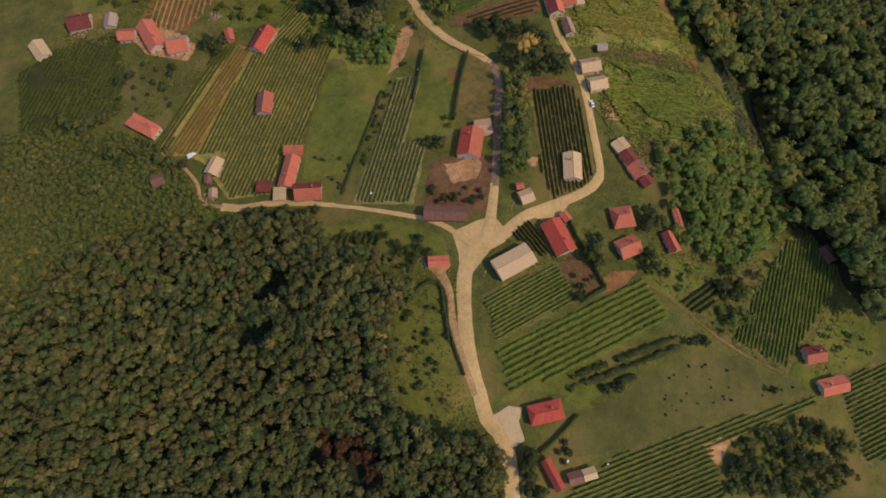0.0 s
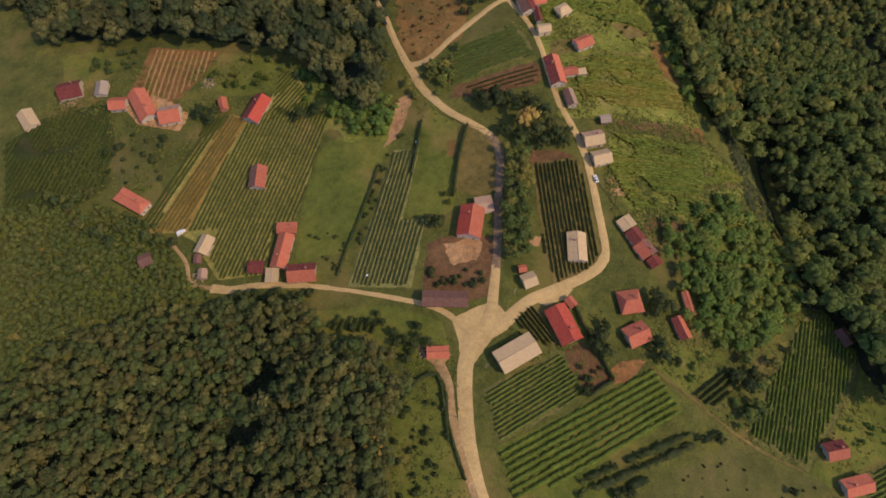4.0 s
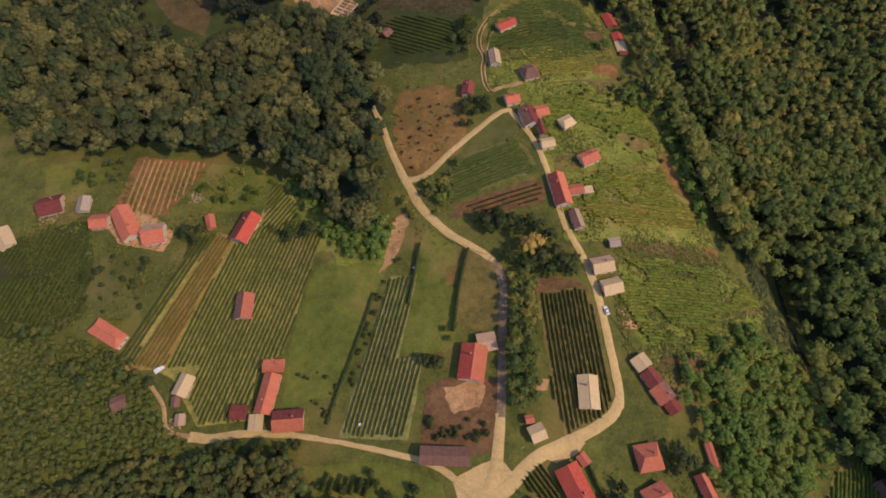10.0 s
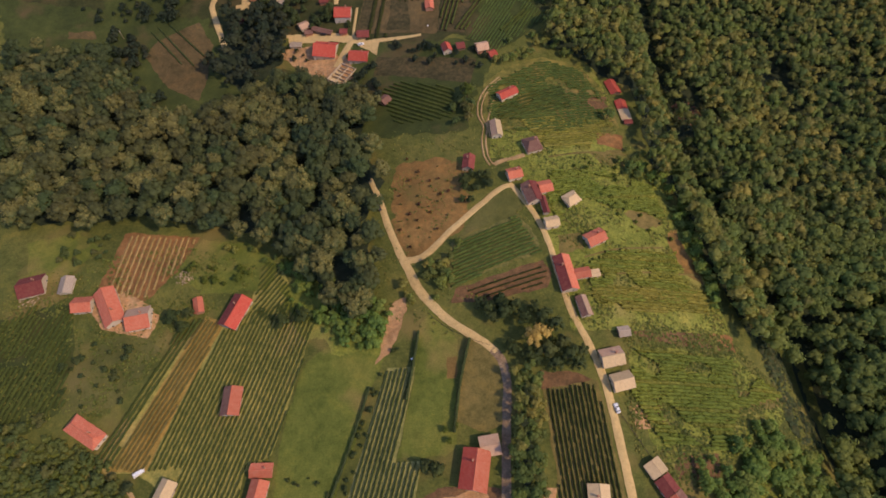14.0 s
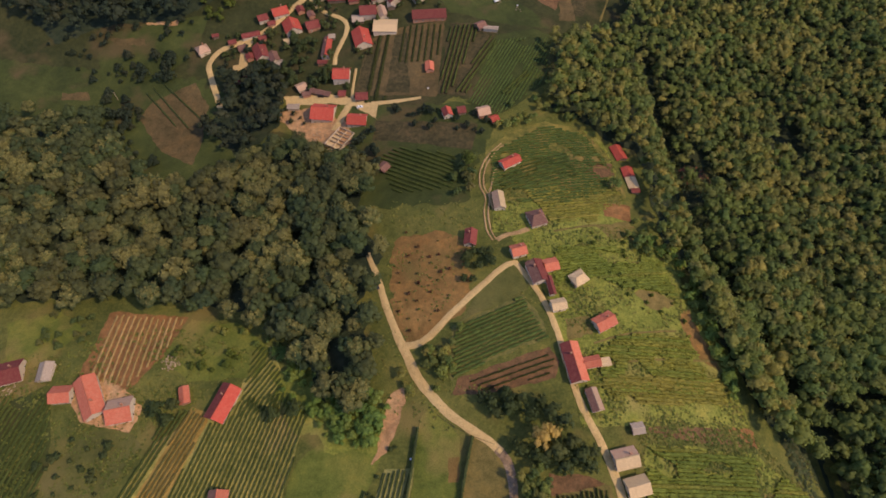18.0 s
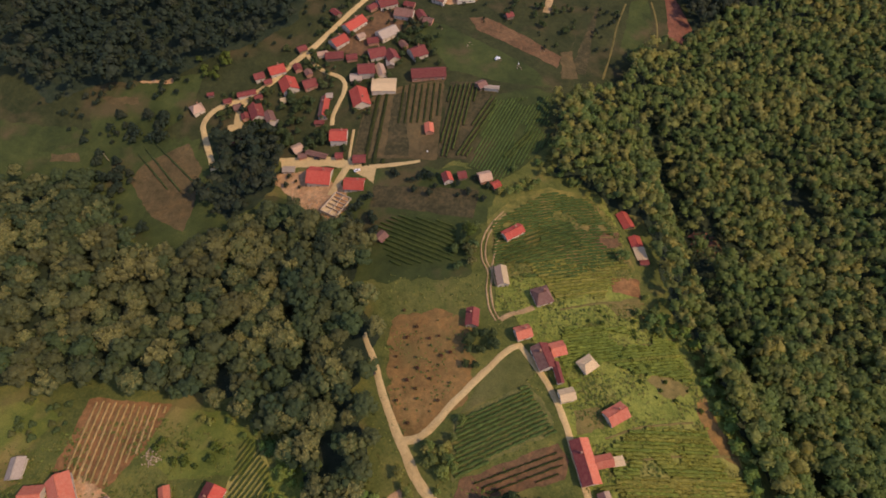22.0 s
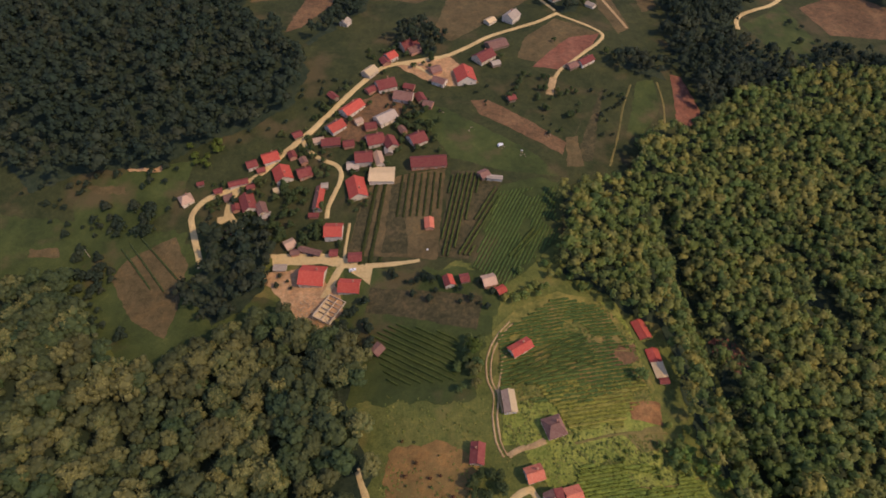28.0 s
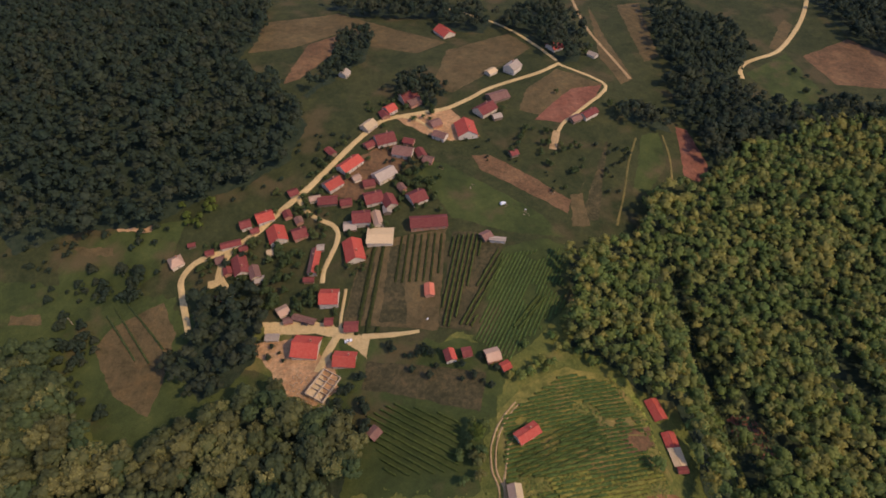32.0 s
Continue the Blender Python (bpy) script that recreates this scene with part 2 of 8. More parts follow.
MAT = {
    "ground": earth_material("rough_grass", (0.066, 0.08, 0.02), (0.112, 0.124, 0.028), (0.19, 0.172, 0.042), parched=(0.21, 0.16, 0.05)),
    "meadow": earth_material("mown_meadow", (0.088, 0.113, 0.020), (0.131, 0.154, 0.028), (0.190, 0.188, 0.037), 0.03125, 0.3125, 1.88, 0.1, stains=0.5, tufts=0.2, parched=(0.268, 0.199, 0.060)),
    "lush": earth_material("lush_grass", (0.123, 0.149, 0.026), (0.194, 0.216, 0.037), (0.281, 0.278, 0.058), 0.0375, 0.75, 2.5, 0.3, parched=(0.321, 0.263, 0.078)),
    "ochre": earth_material("ochre_vine_soil", (0.242, 0.154, 0.038), (0.341, 0.226, 0.056), (0.44, 0.303, 0.085), 0.0375, 0.4375, 2.5, 0.15),
    "hill": earth_material("patchy_hill_grass", (0.102, 0.108, 0.026), (0.168, 0.156, 0.036), (0.258, 0.210, 0.054), 0.0375, 0.3125, 1.88, 0.25, stains=0.9, tufts=0.6, parched=(0.324, 0.204, 0.072)),
    "brick_soil": earth_material("brick_red_soil", (0.15, 0.058, 0.034), (0.22, 0.088, 0.05), (0.29, 0.13, 0.075), 0.04375, 0.5, 3.12, 0.25),
    "dry": earth_material("dry_meadow", (0.120, 0.102, 0.031), (0.180, 0.144, 0.044), (0.246, 0.180, 0.060), 0.02812, 0.375, 2.5, 0.15),
    "tan": earth_material("orchard_soil", (0.172, 0.096, 0.031), (0.237, 0.136, 0.043), (0.301, 0.182, 0.060), 0.0375, 0.4375, 2.5, 0.15, parched=(0.163, 0.120, 0.036)),
    "brown": earth_material("brown_soil", (0.1, 0.058, 0.028), (0.16, 0.09, 0.042), (0.235, 0.135, 0.062), 0.05, 0.5625, 3.12, 0.3),
    "red": earth_material("red_soil", (0.168, 0.081, 0.032), (0.251, 0.125, 0.046), (0.336, 0.183, 0.07), 0.04375, 0.5, 3.12, 0.25),
    "clay": earth_material("bare_clay", (0.324, 0.180, 0.084), (0.468, 0.264, 0.120), (0.600, 0.378, 0.186), 0.075, 0.5, 3.12, 0.25),
    # near-black green: the shade beneath the trees is painted into this floor
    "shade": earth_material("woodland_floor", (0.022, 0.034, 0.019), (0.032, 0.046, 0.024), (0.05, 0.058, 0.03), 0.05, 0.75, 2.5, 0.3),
    "plough": earth_material("dark_field", (0.045, 0.043, 0.018), (0.07, 0.06, 0.026), (0.115, 0.085, 0.038), 0.05, 0.5, 2.5, 0.25),
    "olive": earth_material("olive_meadow", (0.074, 0.080, 0.022), (0.109, 0.112, 0.030), (0.147, 0.137, 0.041), 0.03125, 0.375, 2.5, 0.15, stains=0.5, tufts=0.2, parched=(0.184, 0.148, 0.053)),
    "rows_bright": earth_material("bright_sward_between_vines", (0.192, 0.192, 0.062), (0.264, 0.252, 0.079), (0.336, 0.306, 0.108), 0.05, 0.5, 2.5, 0.2),
    "rows": earth_material("grass_between_vines", (0.2, 0.19, 0.05), (0.285, 0.26, 0.066), (0.38, 0.32, 0.09), 0.05, 0.5, 2.5, 0.2, parched=(0.42, 0.29, 0.11)),
    "rows_green": earth_material("green_sward_between_vines", (0.089, 0.097, 0.029), (0.138, 0.138, 0.041), (0.211, 0.186, 0.060), 0.05, 0.5, 2.5, 0.2),
    # far grass and soil darkened so their colour carries the hamlet's dimmer light
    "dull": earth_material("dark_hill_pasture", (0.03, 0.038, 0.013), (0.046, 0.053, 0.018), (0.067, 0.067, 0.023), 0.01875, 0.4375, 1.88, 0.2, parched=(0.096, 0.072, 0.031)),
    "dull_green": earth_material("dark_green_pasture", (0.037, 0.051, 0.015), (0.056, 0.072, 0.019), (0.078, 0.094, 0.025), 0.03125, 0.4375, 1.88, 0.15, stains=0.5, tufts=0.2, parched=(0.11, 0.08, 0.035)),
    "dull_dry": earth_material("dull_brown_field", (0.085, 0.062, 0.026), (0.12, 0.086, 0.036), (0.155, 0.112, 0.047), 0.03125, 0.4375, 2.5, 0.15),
    "road": earth_material("pale_gravel_road", (0.47, 0.32, 0.13), (0.58, 0.405, 0.17), (0.68, 0.49, 0.215), 0.0375, 0.5625, 3.12, 0.12, stains=0.22),
    "dirt": earth_material("ochre_dirt_track", (0.3, 0.19, 0.085), (0.42, 0.275, 0.125), (0.52, 0.355, 0.17), 0.125, 0.75, 3.75, 0.2),
    "asphalt": earth_material("worn_asphalt", (0.19, 0.13, 0.08), (0.26, 0.18, 0.11), (0.33, 0.24, 0.15), 0.1875, 0.75, 3.75, 0.1),
    "concrete": earth_material("concrete_yard", (0.5, 0.375, 0.205), (0.57, 0.43, 0.24), (0.64, 0.485, 0.28), 0.0625, 0.5625, 3.75, 0.08, stains=0.2),
    "forest": leaf_material("forest_leaves", ((0.070, 0.115, 0.046), (0.118, 0.145, 0.045), (0.085, 0.130, 0.048), (0.165, 0.155, 0.056), (0.100, 0.160, 0.052), (0.205, 0.185, 0.062), (0.080, 0.105, 0.044))),
    "scrub": leaf_material("scrub_leaves", ((0.120, 0.165, 0.050), (0.155, 0.180, 0.055), (0.130, 0.180, 0.052), (0.185, 0.175, 0.060), (0.110, 0.150, 0.050))),
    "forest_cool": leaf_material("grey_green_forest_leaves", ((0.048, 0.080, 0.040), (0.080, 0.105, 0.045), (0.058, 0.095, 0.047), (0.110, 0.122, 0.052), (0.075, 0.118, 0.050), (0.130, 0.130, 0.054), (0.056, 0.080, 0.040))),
    "forest_green": leaf_material("green_forest_leaves", ((0.100, 0.155, 0.050), (0.180, 0.225, 0.056), (0.120, 0.195, 0.058), (0.260, 0.270, 0.070), (0.150, 0.230, 0.062), (0.310, 0.280, 0.076), (0.105, 0.155, 0.050))),
    # leaf greens taken down to put the far woods' dimness into colour
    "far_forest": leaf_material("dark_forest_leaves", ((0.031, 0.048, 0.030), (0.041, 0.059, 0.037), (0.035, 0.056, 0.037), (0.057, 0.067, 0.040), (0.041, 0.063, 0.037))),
    "tree": leaf_material("garden_tree_leaves", ((0.052, 0.080, 0.030), (0.079, 0.106, 0.037), (0.067, 0.099, 0.041), (0.105, 0.125, 0.045))),
    "lime": leaf_material("light_green_leaves", ((0.094, 0.127, 0.024), (0.125, 0.167, 0.031), (0.106, 0.138, 0.028))),
    "shrub": leaf_material("sunny_shrub_leaves", ((0.146, 0.246, 0.061), (0.207, 0.302, 0.066), (0.134, 0.224, 0.057), (0.246, 0.302, 0.073))),
    "yellow": leaf_material("flowering_tree_leaves", ((0.42, 0.3, 0.085), (0.5, 0.36, 0.11), (0.36, 0.27, 0.08))),
    "rust": leaf_material("reddish_brown_leaves", ((0.108, 0.05, 0.032), (0.144, 0.066, 0.041), (0.117, 0.077, 0.032))),
    "vine": leaf_material("vine_leaves", ((0.07, 0.1, 0.026), (0.095, 0.125, 0.03), (0.08, 0.11, 0.028))),
    "vine_bright": leaf_material("fresh_vine_leaves", ((0.156, 0.234, 0.043), (0.198, 0.277, 0.050), (0.173, 0.251, 0.046))),
    "vine_dark": leaf_material("dark_vine_leaves", ((0.047, 0.06, 0.018), (0.062, 0.072, 0.021), (0.053, 0.065, 0.018))),
    "vine_dry": leaf_material("dry_vine_leaves", ((0.45, 0.312, 0.144), (0.55, 0.388, 0.184), (0.413, 0.3, 0.127))),
    "vine_half": leaf_material("half_dry_vine_leaves", ((0.17, 0.15, 0.05), (0.22, 0.18, 0.065), (0.15, 0.15, 0.045))),
    "crop": leaf_material("maize_leaves", ((0.200, 0.260, 0.050), (0.260, 0.310, 0.056), (0.220, 0.280, 0.050), (0.300, 0.300, 0.060))),
    "maize": leaf_material("deep_green_maize_leaves", ((0.085, 0.140, 0.038), (0.115, 0.170, 0.044), (0.095, 0.150, 0.038))),
    "weed": leaf_material("weedy_grass_tufts", ((0.090, 0.126, 0.033), (0.129, 0.167, 0.039), (0.194, 0.220, 0.050), (0.245, 0.226, 0.068), (0.110, 0.147, 0.036))),
    "crop_yellow": leaf_material("ripening_crop_leaves", ((0.260, 0.260, 0.055), (0.360, 0.320, 0.075), (0.280, 0.280, 0.055))),
    "bark": plain_material("bark", (0.09, 0.065, 0.045), 0.95),
    "roof_red": roof_material("red_clay_tiles", (0.48, 0.07, 0.042), (0.54, 0.13, 0.078)),
    "roof_coral": roof_material("faded_coral_tiles", (0.55, 0.145, 0.075), (0.6, 0.22, 0.125)),
    "roof_maroon": roof_material("dark_maroon_tiles", (0.2, 0.042, 0.034), (0.27, 0.085, 0.06)),
    "roof_brown": roof_material("old_brown_tiles", (0.20, 0.095, 0.068), (0.28, 0.16, 0.11)),
    "roof_pale": roof_material("pale_fibre_cement_sheets", (0.66, 0.49, 0.26), (0.56, 0.405, 0.215), 0.85, 0.5),
    "roof_grey": roof_material("grey_sheet_roofing", (0.44, 0.36, 0.26), (0.36, 0.28, 0.20), 0.8, 0.5),
    "roof_pink": roof_material("sun_bleached_pink_tiles", (0.5, 0.31, 0.19), (0.54, 0.38, 0.25)),
    "wall_white": wall_material("white_render", (0.62, 0.53, 0.41), (0.46, 0.37, 0.27)),
    "wall_cream": wall_material("cream_render", (0.66, 0.54, 0.38), (0.52, 0.41, 0.28)),
    "wall_brick": wall_material("bare_hollow_brick", (0.46, 0.22, 0.13), (0.38, 0.19, 0.12)),
    "wall_wood": wall_material("weathered_boards", (0.24, 0.17, 0.11), (0.15, 0.105, 0.07)),
    "frame": plain_material("painted_window_frame", (0.55, 0.50, 0.42), 0.5),
    "wood": plain_material("stained_wood", (0.16, 0.09, 0.05), 0.7),
    "glass": plain_material("window_glass", (0.03, 0.035, 0.04), 0.08, 0.0, 0.1),
    "white_paint": plain_material("white_car_paint", (0.80, 0.79, 0.76), 0.3, 0.0, 0.05),
    "dark_paint": plain_material("dark_car_paint", (0.03, 0.03, 0.035), 0.3, 0.0, 0.1),
    "rubber": plain_material("tyre_rubber", (0.02, 0.02, 0.02), 0.9),
    "metal": plain_material("galvanised_metal", (0.45, 0.45, 0.45), 0.45, 0.8),
    "stone": plain_material("dusty_stone", (0.38, 0.28, 0.17), 0.95, 0.0, 0.3, 2.0),
    "fence": plain_material("dark_fence_wood", (0.07, 0.05, 0.035), 0.9),
    "plaster": plain_material("pale_block_wall", (0.50, 0.39, 0.26), 0.9, 0.0, 0.2, 1.0),
}

# ---------------------------------------------------------------- the lie of the land
SWELLS = (
    (-0.96, -2.56, -0.96, 6.56, 2.72, 0.48, 0.32),
    (-0.96, -1.6, -2.4, 9.76, 1.44, -3.04, -0.96),
    (-4.32, 3.52, -2.24, 0.8, 4.64, -5.92, -4.8),
    (-9.12, 3.68, -1.76, 5.76, 10.9, -5.76, -4),
    (-6.4, -3.36, -12, 7.04, 2.08, -12.2, -1.76),
    (-7.68, -6.56, 0.16, 3.2, 1.6, -9.6, -6.56),
    (6.24, 6.56, 4.48, -0, 3.68, 1.76, -3.36),
    (11.2, 7.04, 3.36, 3.36, 5.6, 3.52, -1.44),
    (5.44, 2.08, 0.8, 1.76, 3.84, 0.96, -2.88),
)


RAVINE_Y = (64, 112, 156.8, 190.4, 224, 256, 284.8, 316.8, 400, 480)
RAVINE_X = (190, 180, 176, 172, 160, 149, 140, 136, 136, 134.4)


def hollows(x, y):
    """How far the wooded valley and the narrow ravine along its edge cut into the slope."""
    line = np.interp(y, RAVINE_Y, RAVINE_X)
    ends = np.clip((y - 96) / 64, 0, 1) * np.clip((480 - y) / 96, 0, 1)
    return 10.0 * np.exp(-((x - line) / 10.4) ** 2) * ends + 9.6 * np.exp(-((x - 182) / 35) ** 2 - ((y - 205) / 67) ** 2)


def height(x, y):
    """Height of the ground: a low ridge between two wooded valleys, and a hill to the north-west."""
    z = -8.0 - float(hollows(x, y))
    for j, row in enumerate(SWELLS):
        gy = math.exp(-((y + 32 - 96 * j) ** 2) / 11796.0)
        if gy > 1e-4:
            z += gy * sum(h * math.exp(-((x + 288 - 96 * i) ** 2) / 11796.0) for i, h in enumerate(row))
    return z


def heights(x, y):
    z = -8.0 - hollows(x, y)
    for j, row in enumerate(SWELLS):
        gy = np.exp(-((y + 32 - 96 * j) ** 2) / 11796.0)
        for i, h in enumerate(row):
            z = z + gy * h * np.exp(-((x + 288 - 96 * i) ** 2) / 11796.0)
    return z


def inside(px, py, corners):
    """Which of the points lie within a ring of corners."""
    hit = np.zeros(np.shape(px), bool)
    for (ax, ay), (bx, by) in zip(corners, corners[1:] + corners[:1]):
        if ay != by:
            hit ^= ((ay > py) != (by > py)) & (px < (bx - ax) * (py - ay) / (by - ay) + ax)
    return hit


def mesh_from(name, verts, faces, material, smooth=False):
    me = bpy.data.meshes.new(name)
    me.from_pydata(verts, [], faces)
    if material is not None:
        me.materials.append(MAT[material] if isinstance(material, str) else material)
    if smooth:
        me.shade_smooth()
    return me


def part(name, bm, material, parent, label=""):
    me = bpy.data.meshes.new(name)
    bm.to_mesh(me)
    bm.free()
    me.materials.append(MAT[material])
    ob = new(name, me)
    ob.parent = parent
    return tagged(ob, label)


def box(bm, x0, x1, y0, y1, z0, z1):
    v = [bm.verts.new((x, y, z)) for z in (z0, z1) for x, y in ((x0, y0), (x1, y0), (x1, y1), (x0, y1))]
    for f in ((0, 3, 2, 1), (4, 5, 6, 7), (0, 1, 5, 4), (1, 2, 6, 5), (2, 3, 7, 6), (3, 0, 4, 7)):
        bm.faces.new([v[i] for i in f])
    return bm


def boxes(*dims):
    bm = bmesh.new()
    for d in dims:
        box(bm, *d)
    return bm


# one sheet of ground out to the horizon, fine where the camera passes
def ground_sheet():
    fine_x, fine_y = np.arange(-528, 529, 6.0), np.arange(-96, 993, 6.0)
    out = np.array([40, 120, 300, 700, 1500, 3000], float)
    xs = np.concatenate((-528 - out[::-1], fine_x, 528 + out))
    ys = np.concatenate((-96 - out[::-1], fine_y, 990 + out))
    gx, gy = np.meshgrid(xs, ys)
    co = np.stack((gx, gy, heights(gx, gy)), -1).reshape(-1, 3)
    w = len(xs)
    faces = [(j * w + i, j * w + i + 1, (j + 1) * w + i + 1, (j + 1) * w + i) for j in range(len(ys) - 1) for i in range(w - 1)]
    ob = new("ground", mesh_from("ground", co.tolist(), faces, "ground", True))
    tagged(ob, "rough olive-green grassland over a low ridge", "ground", kind="structure")


ground_sheet()
LIFT, LAID = [0.0], []


def wobble(corners, step, amount):
    """A ring of corners as an uneven outline: field edges are never ruled."""
    ring = []
    for (ax, ay), (bx, by) in zip(corners, corners[1:] + corners[:1]):
        n = max(1, int(math.hypot(bx - ax, by - ay) / step))
        for k in range(n):
            x, y = ax + (bx - ax) * k / n, ay + (by - ay) * k / n
            d = (noise.noise_vector((x * 0.19, y * 0.19, 3.7)) + noise.noise_vector((x * 0.7, y * 0.7, 8.1)) * 0.45) * amount
            ring.append((x + d.x, y + d.y))
    return ring


def field(name, material, label, corners, category="field", rough=1.1):
    """A field or yard laid over the ground within its corners."""
    from mathutils.geometry import delaunay_2d_cdt
    ring = wobble(corners, 1.6, rough)
    x0, y0 = min(p[0] for p in ring), min(p[1] for p in ring)
    x1, y1 = max(p[0] for p in ring), max(p[1] for p in ring)
    gx, gy = np.meshgrid(np.arange(x0 + 2.1, x1, 4.2), np.arange(y0 + 2.1, y1, 4.2))
    keep = inside(gx, gy, ring)
    pts = [Vector(p) for p in ring] + [Vector((a, b)) for a, b in zip(gx[keep], gy[keep])]
    v, _, f, _, _, _ = delaunay_2d_cdt(pts, [], [list(range(len(ring)))], 1, 1e-4)
    level = 0
    for other, at in LAID:                                    # lie above whatever it overlaps
        if at >= level and (inside(gx[keep], gy[keep], other).any() or inside(*np.array(ring).T, other).any()):
            level = at + 1
    LAID.append((ring, level))
    up = 0.08 + 0.04 * level
    vs = [(p.x, p.y, height(p.x, p.y) + up) for p in v]
    ob = new(name, mesh_from(name, vs, f, material, True))
    return tagged(ob, label, category, kind="structure")


ROADS = []


def spline(points, step=3.2):
    """A smooth line through the points, a point about every step metres."""
    p = [Vector(q) for q in points]
    p = [p[0] * 2 - p[1]] + p + [p[-1] * 2 - p[-2]]
    out = []
    for a, b, c, d in zip(p, p[1:], p[2:], p[3:]):
        n = max(2, int((c - b).length / step))
        for k in range(n):
            t = k / n
            out.append(0.5 * ((2 * b) + (c - a) * t + (2 * a - 5 * b + 4 * c - d) * t * t + (3 * b - a - 3 * c + d) * t ** 3))
    return out + [p[-2]]


def road(name, material, label, width, points, lift=0.0, verge=0.4):
    """A road draped over the ground, with slightly uneven edges; width may be (start, end)."""
    w0, w1 = width if isinstance(width, tuple) else (width, width)
    line = spline(points)
    ROADS.append((np.array([(q.x, q.y) for q in line]), max(w0, w1)))
    vs, fs = [], []
    LIFT[0] += 0.0015
    z0 = LIFT[0] + 0.34 + lift
    for i, q in enumerate(line):
        t = line[min(i + 1, len(line) - 1)] - line[max(i - 1, 0)]
        s = Vector((-t.y, t.x)).normalized()
        w = w0 + (w1 - w0) * i / (len(line) - 1)
        for k in (-1, -0.5, 0, 0.5, 1):
            e = q + s * (w / 2 * k + (noise.noise((q.x * 0.25, q.y * 0.25, k * 9)) * verge if abs(k) == 1 else 0))
            vs.append((e.x, e.y, height(e.x, e.y) + z0 - (0.22 if abs(k) == 1 else 0)))
    for i in range(len(line) - 1):
        for k in range(4):
            a = i * 5 + k
            fs.append((a, a + 5, a + 6, a + 1))
    ob = new(name, mesh_from(name, vs, fs, material, True))
    return tagged(ob, label, "road", kind="structure")


def off_road(x, y, margin):
    ok = np.ones(np.shape(x), bool)
    for line, w in ROADS:
        for q in line[::2]:
            ok &= (x - q[0]) ** 2 + (y - q[1]) ** 2 > (w / 2 + margin) ** 2
    return ok


# ---------------------------------------------------------------- trees
def crown_shape(seed, leaves, lobes=9, size=0.27, spread=0.62, tall=0.85):
    """A crown of radius 1 over z = 0: leaf sprays on many lobes of uneven size. Returns corners of quads, their normals and how near the tip of a lobe each is."""
    r = random.Random(seed)
    centres = [((0, 0, tall * 0.7), 0.58)]
    for k in range(lobes):
        a = math.tau * (k + r.uniform(-0.45, 0.45)) / lobes
        d = spread * r.uniform(0.6, 1.2)
        centres.append(((math.cos(a) * d, math.sin(a) * d, tall * r.uniform(0.2, 0.85)), r.uniform(0.2, 0.44)))
    for k in range(max(2, lobes // 2)):
        a, d = r.uniform(0, math.tau), r.uniform(0.1, 0.5)
        centres.append(((math.cos(a) * d, math.sin(a) * d, tall * r.uniform(0.85, 1.2)), r.uniform(0.16, 0.34)))
    vs, ns, tip = [], [], []
    area = [c[1] ** 2 for c in centres]
    while len(vs) < leaves * 4:
        c, rad = r.choices(centres, area)[0]
        lobe = Vector((r.gauss(0, 1), r.gauss(0, 1), r.gauss(0.55, 1))).normalized()
        p = Vector(c) + lobe * rad * r.uniform(0.78, 1.16)
        if p.z < 0.05:
            continue
        n = (lobe + Vector((r.gauss(0, 0.55), r.gauss(0, 0.55), r.gauss(0.2, 0.45)))).normalized()
        u = n.orthogonal().normalized()
        u.rotate(Matrix.Rotation(r.uniform(0, math.tau), 3, n))
        w = n.cross(u)
        s = size * r.uniform(0.5, 1.3)
        vs += [p + u * s * 0.62, p + w * s * r.uniform(0.22, 0.42) + n * s * 0.12, p - u * s * 0.5, p - w * s * r.uniform(0.22, 0.42) + n * s * 0.1]
        soft = (lobe * 0.5 + (p - Vector((0, 0, 0.1))).normalized() * 0.4 + n * 0.45).normalized()
        ns += [soft] * 4
        tip += [min(1.0, 1.5 * max(0.0, lobe.z) * min(1.0, p.z / tall) * r.uniform(0.45, 1.0))] * 4
    for (cx, cy, cz), rad in centres:                          # inner foliage that closes each lobe
        for i in range(2):
            for k in range(5):
                for j, m in ((i, k), (i, k + 1), (i + 1, k + 1), (i + 1, k)):
                    e, a = (0.0 + 0.74 * j), math.tau * m / 5 + cx * 9
                    d = Vector((math.cos(a) * math.cos(e), math.sin(a) * math.cos(e), math.sin(e)))
                    p = Vector((cx, cy, cz)) + d * rad * (0.8 + 0.1 * math.sin(a * 2 + cy * 7))
                    vs.append(p)
                    ns.append((d * 0.6 + (p - Vector((0, 0, 0.1))).normalized() * 0.5).normalized())
                    tip.append(max(0.0, d.z) * min(1.0, max(0.0, p.z) / tall) * 0.5)
    return np.array([tuple(v) for v in vs]), np.array([tuple(v) for v in ns]), np.array(tip)


CROWNS_NEAR = [crown_shape(s, 120, 6 + s % 3, 0.23) for s in range(6)]
CROWNS_BIG = [crown_shape(60 + s, 420, 11 + s % 4, 0.15, 0.68, 0.8) for s in range(7)]
CROWNS_LOW = [crown_shape(80 + s, 74, 3, 0.25, 0.62, 0.6) for s in range(10)]
CROWNS_MID = [crown_shape(20 + s, 64, 3, 0.26, 0.64, 0.75) for s in range(10)]
CROWNS_SCRUB = [crown_shape(100 + s, 46, 3, 0.3, 0.66, 0.4) for s in range(7)]
CROWNS_FAR = [crown_shape(40 + s, 70, 5, 0.3) for s in range(4)]


